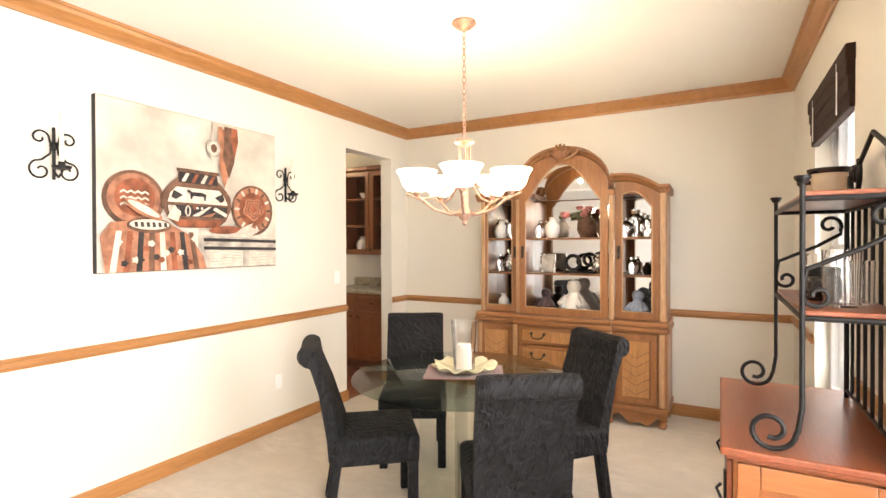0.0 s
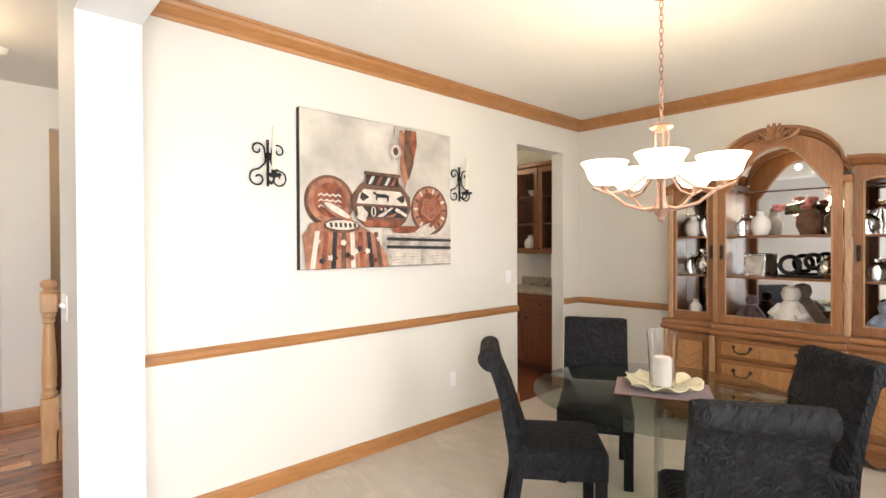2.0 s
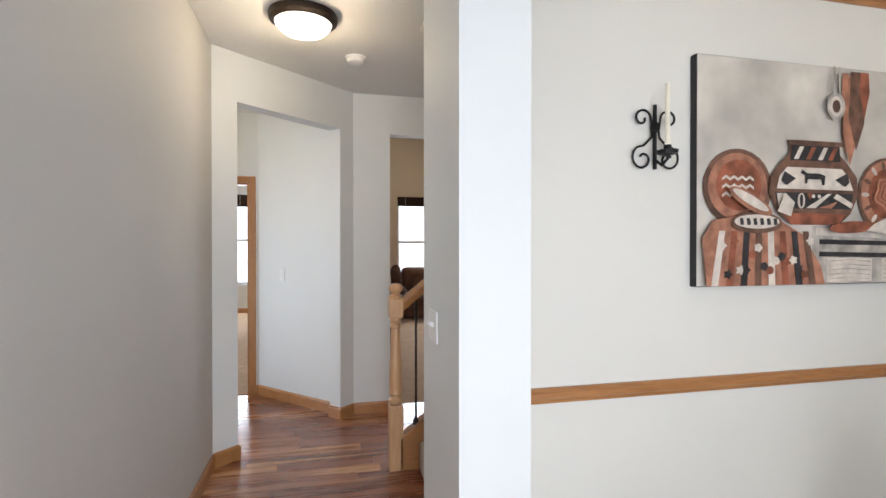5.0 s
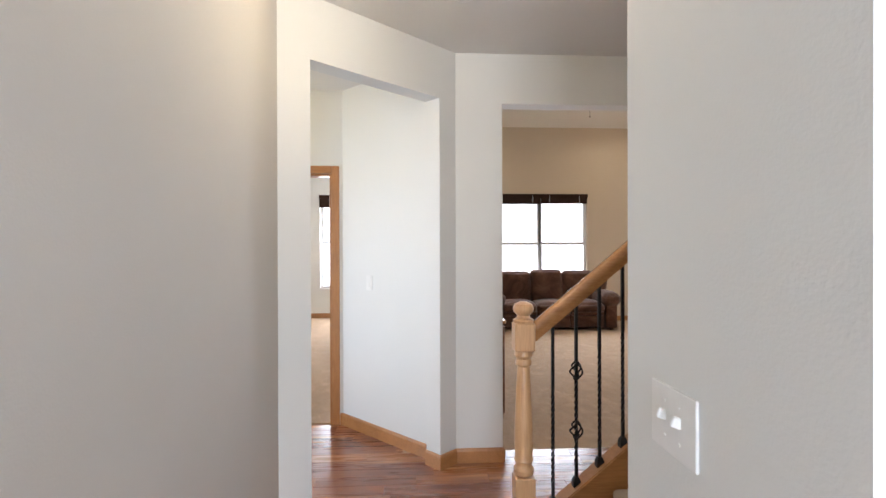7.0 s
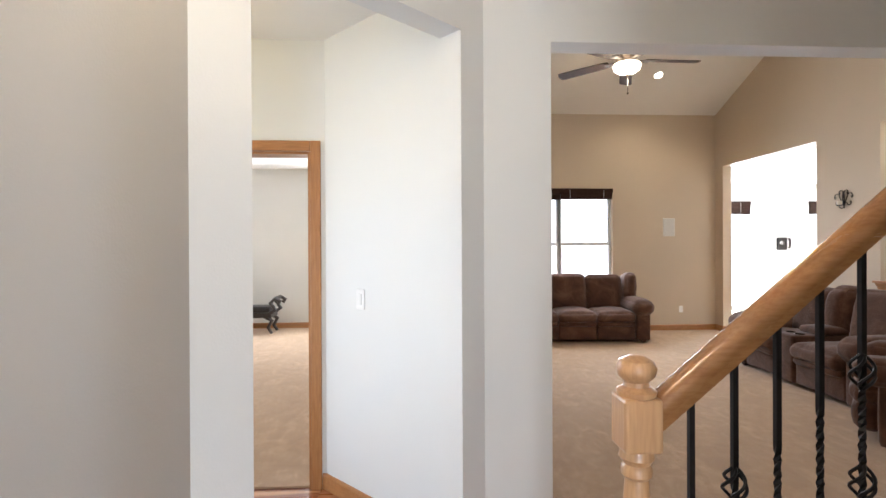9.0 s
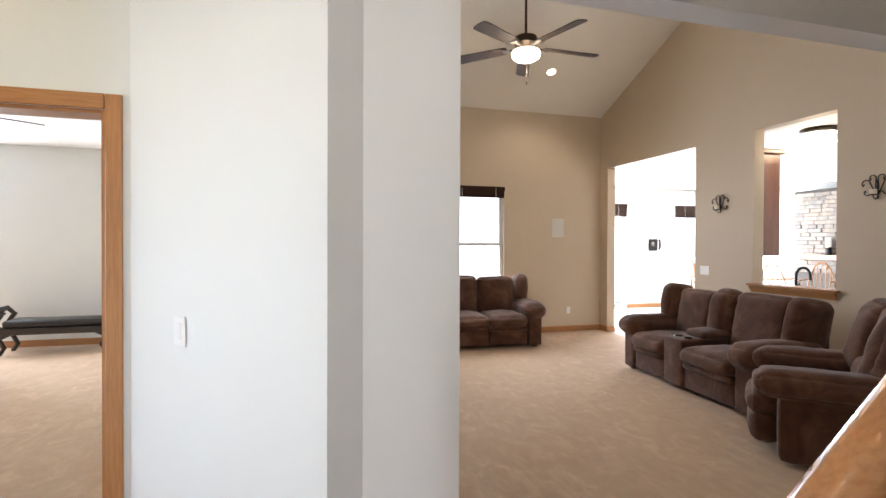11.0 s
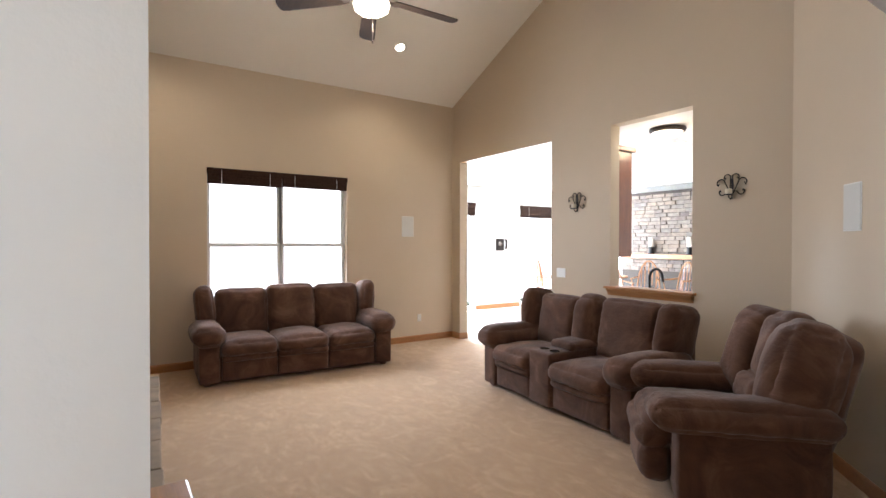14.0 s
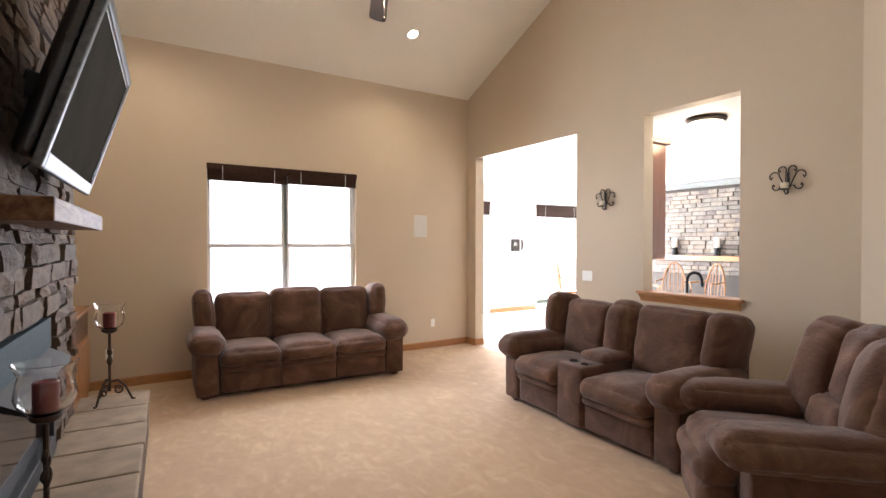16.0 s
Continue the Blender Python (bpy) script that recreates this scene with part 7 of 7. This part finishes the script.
M_INSERT = metal_mat("black_steel", (0.03, 0.032, 0.036), 0.5, 0.3)
M_BLUESTEEL = metal_mat("blue_grey_steel", (0.04, 0.06, 0.072), 0.7, 0.0)
M_BLUESTEEL.node_tree.nodes["Principled BSDF"].inputs["Specular IOR Level"].default_value = 0.1
fireplace()

m = Mat("rustic_beam", 0.6)
v = m.coords((2.0, 14, 14))
g = m.noise(v, 1.5, 5, 0.65, 1.0)
kn = m.noise(m.coords((5, 5, 5)), 1.2, 2)
m.color(m.mix(m.ramp(kn, [(0.62, (0, 0, 0)), (0.7, (0.8, 0.8, 0.8))]), m.ramp(g, [(0.3, (0.07, 0.03, 0.016)), (0.7, (0.20, 0.11, 0.06))]), (0.025, 0.012, 0.008))).bump(g, 0.5, 0.01).put(Specular_IOR_Level=0.1)
t = thing("mantel", FO @ Matrix.Translation((0, 0, 1.605)), "thick rustic brown wood mantel beam", "mantel")
part("beam", rbox(-3.80, -2.26, VS - 0.04, -0.353, 0, 0.09, 0.006), m.m, t)

M_SLAB = plain_mat("sandstone_cap", (0.24, 0.175, 0.115), 0.85, 7, 0.22, 0.35)
t = thing("hearth", FO.copy(), "raised hearth of pale sandstone slabs", "hearth")
part("base", boxed(-4.69, -1.55, VS + 0.006, -0.145, 0, 0.275), M_MORTAR, t)
edge = [1.52, 2.10, 2.60, 3.05, 3.48, 3.90, 4.32, 4.72]
rn = random.Random(3)
for a, b in zip(edge, edge[1:]):
    s = rbox(-b + 0.004, -a - 0.004, VS + 0.008, -0.12 + rn.uniform(-0.006, 0.006), 0.277 + rn.uniform(-0.002, 0.002), 0.33 + rn.uniform(-0.002, 0.002), 0.009, 2)
    part("slab", s, M_SLAB, t)
for a in range(12):
    part("face_stone", rbox(-1.65 - a * 0.25 - 0.24, -1.65 - a * 0.25, -0.155, -0.13, 0.003, 0.27, 0.012), M_STONE, t)

M_TVBACK = plain_mat("glossy_black_plastic", (0.012, 0.012, 0.014), 0.25, 10, 0.2)
M_TVSILVER = metal_mat("silver_bezel", (0.115, 0.12, 0.12), 0.45, 0.2)
M_TVSILVER.node_tree.nodes["Principled BSDF"].inputs["Specular IOR Level"].default_value = 0.1
# Screen grey includes the room's dull reflection as colour; specular is off.
M_SCREEN = plain_mat("tv_glass", (0.042, 0.040, 0.036), 0.45, 4, 0.1, 0.0)
M_SCREEN.node_tree.nodes["Principled BSDF"].inputs["Specular IOR Level"].default_value = 0.0


def television():
    w, h = 1.31, 0.755
    # own measure: x along the wall (negative is far), y out of the screen, z up; tilted down
    m = FO @ Matrix.Translation((-3.02, -0.42, 1.813)) @ Matrix.Rotation(radians(-17.3), 4, "X")
    t = thing("television", m, "large flat television with a silver bezel, tilted down on a bracket", "television")
    part("back_shell", rbox(-w / 2 + 0.02, w / 2 - 0.02, -0.11, -0.02, 0.02, h - 0.02, 0.04, 4), M_TVBACK, t, "", True)
    part("bezel", join(join(rbox(-w / 2, -w / 2 + 0.045, -0.025, 0.012, 0, h, 0.008), rbox(w / 2 - 0.045, w / 2, -0.025, 0.012, 0, h, 0.008)), join(rbox(-w / 2 + 0.045, w / 2 - 0.045, -0.025, 0.012, 0, 0.07, 0.008), rbox(-w / 2 + 0.045, w / 2 - 0.045, -0.025, 0.012, h - 0.045, h, 0.008))), M_TVSILVER, t, "silver bezel")
    part("inner_bezel", join(join(rbox(-w / 2 + 0.045, -w / 2 + 0.065, -0.02, 0.006, 0.07, h - 0.045, 0.003), rbox(w / 2 - 0.065, w / 2 - 0.045, -0.02, 0.006, 0.07, h - 0.045, 0.003)), rbox(-w / 2 + 0.065, w / 2 - 0.065, -0.02, 0.006, h - 0.065, h - 0.045, 0.003)), M_TVBACK, t)
    part("screen", rbox(-w / 2 + 0.06, w / 2 - 0.06, -0.02, 0.0, 0.07, h - 0.06, 0.002), M_SCREEN, t, "dark glossy screen")
    part("bracket", join(rbox(-0.25, 0.25, -0.16, -0.10, 0.2, 0.6, 0.01), rbox(-0.05, 0.05, -0.30, -0.12, 0.34, 0.46, 0.01)), M_IRON, t)
    part("cable", tube([(0.1, -0.1, 0.1), (0.12, -0.16, 0.0), (0.10, -0.2, -0.12), (0.05, -0.16, -0.2)], 0.006, 6), M_IRON, t)


television()
m = Mat("red_wax", 0.45)
m.color((0.16, 0.012, 0.016)).put(Subsurface_Weight=0.05)
M_REDWAX = m.m


def candle_stand(u, vv, h, label):
    t = thing("candle_stand", FO @ Matrix.Translation((-u, vv, 0.33)), label, "candle holder", "candle stands on the hearth")
    top = h - 0.23
    for k in range(3):
        a = math.radians(90 + 120 * k)
        c, s = math.cos(a), math.sin(a)
        pts = [(r * c, r * s, z) for r, z in ((0.01, 0.15), (0.05, 0.16), (0.10, 0.11), (0.13, 0.04), (0.145, 0.005), (0.165, 0.006))]
        part("leg", tube(pts, 0.008, 8), M_BRONZE, t)
        sp = [((0.055 + r * math.cos(b)) * c, (0.055 + r * math.cos(b)) * s, 0.085 + r * math.sin(b)) for r, b in [(0.035 - 0.0012 * i, radians(150 - 26 * i)) for i in range(20)]]
        part("scroll", tube(sp, 0.006, 6), M_BRONZE, t)
    part("stem", tube([(0.0, 0, 0.08), (0, 0, 0.2), (0, 0, top)], 0.010, 10), M_BRONZE, t)
    for k in range(2):
        pts = [(0.016 * math.sin(math.pi * i / 12) * math.cos(i * 0.5 + k * math.pi) + 0.008 * math.cos(i * 0.5 + k * math.pi), 0.016 * math.sin(math.pi * i / 12) * math.sin(i * 0.5 + k * math.pi), 0.26 + i * 0.013) for i in range(13)]
        part("twist", tube(pts, 0.007, 6), M_BRONZE, t)
    part("cup", lathe([(0, top - 0.01), (0.03, top), (0.05, top + 0.012), (0.055, top + 0.03), (0, top + 0.03)], 20), M_BRONZE, t, "", True)
    g = part("glass_shade", lathe([(0.0, top + 0.031), (0.05, top + 0.033), (0.085, top + 0.06), (0.10, top + 0.10), (0.092, top + 0.15), (0.085, top + 0.18), (0.105, top + 0.225), (0.102, top + 0.226), (0.082, top + 0.181), (0.089, top + 0.15), (0.097, top + 0.10), (0.082, top + 0.063), (0.048, top + 0.037), (0, top + 0.036)], 32), M_GLASS, t, "clear flared glass hurricane shade", True)
    part("pillar_candle", lathe([(0, top + 0.037), (0.042, top + 0.037), (0.043, top + 0.15), (0.036, top + 0.155), (0.012, top + 0.145), (0, top + 0.145)], 22), M_REDWAX, t, "dark red pillar candle", True)


candle_stand(4.50, -0.377, 0.75, "tall iron candle stand with a red candle in glass")
candle_stand(2.37, -0.40, 0.75, "tall iron candle stand with a red candle in glass")
t = thing("built_in_cabinet", FO @ Matrix.Translation((-4.50, -0.68, 0)), "oak built-in cabinet beside the chimney breast", "cabinet")
part("body", rbox(-1.50, 0, -0.42, 0, 0, 0.88, 0.005), M_OAKZ, t)
part("top", rbox(-1.50, 0.02, -0.42, 0.025, 0.88, 0.91, 0.006), M_OAK, t)
part("door", rbox(-1.45, -0.76, -0.005, 0.018, 0.08, 0.60, 0.005), M_OAKZ, t)
part("door", rbox(-0.74, -0.04, -0.005, 0.018, 0.08, 0.60, 0.005), M_OAKZ, t)
# Flat dark sheet on the front; its colour stands for the shaded recess.
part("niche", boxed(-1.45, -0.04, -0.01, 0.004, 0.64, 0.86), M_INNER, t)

t = thing("side_cabinet", pose(-6.64, 0.36, 0), "dark brown wooden side cabinet with a lighter top", "cabinet")
part("body", rbox(-0.17, 0.17, -0.19, 0.19, 0.05, 0.815, 0.005), M_BEDWOOD, t)
part("top", rbox(-0.20, 0.20, -0.21, 0.21, 0.815, 0.845, 0.008), M_OAK, t, "lighter oak top")
part("door", rbox(-0.15, 0.15, 0.19, 0.206, 0.08, 0.79, 0.005), M_BEDWOOD, t)
part("plinth", rbox(-0.16, 0.16, -0.18, 0.18, 0, 0.05, 0.004), M_INNER, t)

# ---- kitchen and nook ----
for i, (ya, yb) in enumerate(((6.0, 7.32), (8.73, 10.2))):
    sash_window("window_%d" % (4 + i), pose(XK, (ya + yb) / 2, 0.05, 0, 0, -90), yb - ya, 2.37, "tall white nook window, very bright")
    roman_blind(pose(XK, (ya + yb) / 2, 2.46, 0, 0, -90), yb - ya + 0.04, 0.30, "brown woven blind drawn up over the nook window")
trim("baseboard_nook", [(XK, 7.36), (XK, 8.70)], BASE, M_OAKY, "honey oak baseboard")
t = thing("wall_telephone", on_wall(XK, 8.05, 1.50, 0), "dark brown wall telephone with a hanging cord", "telephone")
part("body", rbox(-0.10, 0.10, 0, 0.08, -0.14, 0.14, 0.012, 3), M_BLACKWOOD, t)
part("handset", tube([(-0.13, 0.09, -0.10), (-0.13, 0.12, -0.06), (-0.13, 0.12, 0.08), (-0.13, 0.09, 0.12)], 0.025, 10), M_DARKGLASS, t, "", True)
part("dial", lathe([(0, 0), (0.05, 0), (0.045, 0.012), (0, 0.014)], 20, Matrix.Translation((0.02, 0.08, 0.02)) @ Matrix.Rotation(-math.pi / 2, 4, "X")), M_SILVER, t)
part("cord", tube([(-0.12, 0.07, -0.12), (-0.06, 0.05, -0.5), (-0.01, 0.04, -0.62), (0.03, 0.03, -0.5), (0.02, 0.04, -0.15)], 0.012, 6), M_WHITE, t)

t = thing("kitchen_wall_cabinet", pose(0, YN + 0.155, 1.37), "cherry kitchen wall cabinet with a crown", "cabinet")
part("body", rbox(-9.60, -8.93, 0, 0.33, 0, 1.22, 0.004), M_CAB, t)
part("crown", rbox(-9.605, -8.89, 0, 0.37, 1.22, 1.28, 0.015, 3), M_CABX, t)
part("door", rbox(-9.59, -9.27, 0.33, 0.35, 0.01, 1.21, 0.004), M_CAB, t)
part("door", rbox(-9.26, -8.94, 0.33, 0.35, 0.01, 1.21, 0.004), M_CAB, t)
t = thing("kitchen_counter", pose(0, YN + 0.155, 0), "granite kitchen counter on cherry cabinets", "counter")
part("cabinets", boxed(-9.6, -7.2, 0, 0.60, 0, 0.955), M_CAB, t)
part("slab", rbox(-9.62, -7.18, 0, 0.64, 0.955, 0.99, 0.006), M_GRANITE, t)
t = thing("kitchen_faucet", pose(-8.58, YN + 0.32, 0.99), "dark bronze gooseneck kitchen faucet", "faucet")
part("base", lathe([(0, 0), (0.03, 0), (0.028, 0.02), (0.018, 0.05), (0, 0.05)], 16), M_IRON, t)
part("spout", tube([(0, 0, 0.03), (0, 0, 0.17)] + [(0.065 - 0.065 * math.cos(a), 0.04 * math.sin(a / 2), 0.17 + 0.085 * math.sin(a)) for a in [math.pi * i / 10 for i in range(1, 11)]] + [(0.13, 0.05, 0.12)], 0.015, 10), M_IRON, t, "", True)
part("lever", tube([(0.02, 0, 0.05), (0.06, -0.02, 0.08)], 0.007, 8), M_IRON, t)

flush_light(-8.62, 5.72, ZK, 0.20, "round flush kitchen light with a bronze ring", 14)
t = thing("downlight", pose(-9.0, 6.6, ZK), "round recessed kitchen downlight, lit", "downlight")
part("trim_ring", lathe([(0.06, -0.002), (0.085, -0.002), (0.08, -0.012), (0.06, -0.008)], 28), M_WHITE, t)
part("lens", lathe([(0, -0.006), (0.062, -0.006), (0.062, -0.002), (0, -0.002)], 28), M_DOWN, t, "glowing lens")


def nook_fireplace():
    t = thing("nook_fireplace", pose(-11.5, YK - 0.02, 0), "pale ledge stone fireplace wall with a wooden mantel", "fireplace")
    part("core", boxed(-1.35, 1.5, -0.30, 0, 0, 2.70), M_MORTAR, t)
    rn = random.Random(8)
    z, n = 0.92, 0
    meshes = []
    for k in range(10):
        bm = rbox(0, 0.14 + 0.05 * (k % 5), -0.04, 0, 0, 0.080, 0.008)
        me = bpy.data.meshes.new("stone")
        bm.to_mesh(me)
        bm.free()
        me.materials.append(M_PALESTONE)
        meshes.append((0.14 + 0.05 * (k % 5), me))
    while z < 2.6:
        u = -1.35
        while u < 1.45:
            w, me = rn.choice(meshes)
            ob = new("stone", me)
            ob.parent = t
            ob.matrix_local = Matrix.Translation((u, -0.30 + rn.uniform(-0.02, 0.01), z))
            u += w + 0.006
        z += 0.086
    part("mantel", rbox(-1.2, 1.5, -0.50, -0.30, 1.20, 1.30, 0.01), M_OAK, t, "wooden mantel shelf")


m = Mat("pale_ledge_stone", 0.85)
rnd = m.node("ShaderNodeObjectInfo").outputs["Random"]
g = m.noise(m.coords(shift=True), 12, 4, 0.6)
m.color(m.mix(0.35, m.ramp(rnd, [(0.0, (0.05, 0.045, 0.042)), (0.3, (0.19, 0.145, 0.105)), (0.5, (0.10, 0.098, 0.095)), (0.75, (0.22, 0.19, 0.155)), (1.0, (0.035, 0.034, 0.033))]), m.ramp(g, [(0.3, (0.12, 0.098, 0.08)), (0.7, (0.42, 0.36, 0.30))]))).bump(g, 0.6, 0.02)
M_PALESTONE = m.m
nook_fireplace()
for xx, c, k in ((-12.0, M_WAX, 1.0), (-11.1, M_WAX, 1.1)):
    t = thing("mantel_candle", pose(xx, YK - 0.44, 1.30), "white pillar candle in a dark holder on the nook mantel", "candle")
    part("holder", lathe([(0, 0), (0.07, 0), (0.06, 0.02), (0.05, 0.12), (0.07, 0.16), (0, 0.16)], 16), M_IRON, t)
    part("candle", lathe([(0, 0.16), (0.05, 0.16), (0.05, 0.36), (0, 0.36)], 16), c, t)


def windsor_chair(m, label="honey oak windsor chair with a hooped back"):
    t = thing("windsor_chair", m, label, "chair", "nook chairs")
    part("seat", rbox(-0.21, 0.21, -0.2, 0.2, 0.58, 0.62, 0.02, 3), M_OAK, t, "", True)
    hoop = [(0.21 * math.cos(a), 0.19 + 0.06 * math.sin(a), 0.62 + 0.56 * math.sin(a)) for a in [math.pi * i / 20 for i in range(21)]]
    part("hoop", tube(hoop, 0.014, 8), M_OAK, t, "", True)
    for i in range(-2, 3):
        x = i * 0.07
        zt = 0.62 + 0.56 * math.sqrt(max(0, 1 - (x / 0.21) ** 2))
        part("spindle", tube([(x, 0.19, 0.62), (x, 0.245, zt - 0.01)], 0.008, 6), M_OAK, t)
    for sx in (-1, 1):
        part("arm", tube([(sx * 0.205, 0.21, 0.86), (sx * 0.25, 0.0, 0.84), (sx * 0.24, -0.14, 0.84)], 0.014, 8), M_OAK, t)
        part("arm_post", tube([(sx * 0.2, -0.1, 0.62), (sx * 0.24, -0.12, 0.84)], 0.01, 6), M_OAK, t)
        for sy in (-1, 1):
            part("leg", tube([(sx * 0.15, sy * 0.14, 0.58), (sx * 0.22, sy * 0.2, 0.0)], 0.017, 8), M_OAK, t)
    part("stretcher", tube([(-0.19, 0, 0.25), (0.19, 0, 0.25)], 0.012, 6), M_OAK, t)


for xx, yy, rz in ((-10.85, 7.75, 60), (-11.2, 9.1, 20), (-10.6, 9.2, -15), (-12.6, 7.9, 120)):
    windsor_chair(pose(xx, yy, 0, 0, 0, rz))
t = thing("nook_table", pose(-11.9, 8.45, 0), "honey oak dining table in the nook", "table")
part("top", lathe([(0, 0.86), (0.62, 0.86), (0.63, 0.875), (0.62, 0.89), (0, 0.89)], 36), M_OAK, t)
part("pedestal", lathe([(0, 0), (0.32, 0), (0.3, 0.05), (0.08, 0.12), (0.06, 0.5), (0.1, 0.8), (0.2, 0.86), (0, 0.86)], 20), M_OAK, t, "", True)

# ---- hall planks ----
m = Mat("tigerwood_plank", 0.28)
v = m.coords((16, 1.3, 16), shift=True)
rnd = m.node("ShaderNodeObjectInfo").outputs["Random"]
g = m.noise(v, 1.0, 5, 0.62, 1.4)
sap = m.noise(m.coords((9, 0.5, 9), shift=True), 0.8, 2, 0.5, 0.6)
tone = m.ramp(rnd, [(0.0, (0.098, 0.029, 0.014)), (0.45, (0.221, 0.072, 0.031)), (0.8, (0.351, 0.130, 0.052)), (1.0, (0.546, 0.260, 0.104))])
c = m.mix(0.5, tone, m.ramp(g, [(0.28, (0.065, 0.021, 0.012)), (0.55, (0.260, 0.086, 0.036)), (0.75, (0.442, 0.195, 0.085))]))
c = m.mix(m.ramp(sap, [(0.60, (0, 0, 0)), (0.68, (0.75, 0.75, 0.75))]), c, (0.676, 0.377, 0.182))
m.color(c).rough(g, 0.2, 0.36).bump(g, 0.12, 0.003)
m.put(Coat_Weight=0.35, Coat_Roughness=0.18)
M_PLANK = m.m
PLANK_W = 0.118
floor_hall = bpy.data.objects["floor_hall"]
lengths = [0.45, 0.62, 0.8, 0.95, 1.1]
plank_meshes = {}
for L in lengths:
    bm = boxed(0.0008, PLANK_W - 0.0008, 0.0008, L - 0.0008, 0, 0.012)
    bmesh.ops.bevel(bm, geom=[e for e in bm.edges if min(q.co.z for q in e.verts) > 0.011], offset=0.0012, segments=1, affect="EDGES")
    bmesh.ops.recalc_face_normals(bm, faces=bm.faces[:])
    me = bpy.data.meshes.new("plank")
    bm.to_mesh(me)
    bm.free()
    me.materials.append(M_PLANK)
    plank_meshes[L] = me
rn = random.Random(21)
x = -6.55
while x < 0.03:
    if x < XL - 0.24:
        y0, y1 = -2.3, -0.25
    elif x < -4.95:
        y0, y1 = -2.3, 3.2
    elif x < -4.72:
        y0, y1 = -0.83, 3.2
    elif x < XP - 0.2:
        y0, y1 = -0.83, 0.6
    else:
        y0, y1 = -0.83, 0.38
    y = y0 - 0.05
    while y < y1:
        L = rn.choice(lengths)
        if y1 - y < L:
            L = min(lengths, key=lambda k: abs(k - (y1 - y)))
        ob = new("plank", plank_meshes[L])
        ob.parent = floor_hall
        ob.location = (x, y, -0.0118)
        ob.scale.y = min(1.0, (y1 - y) / L)
        y += L
    x += PLANK_W
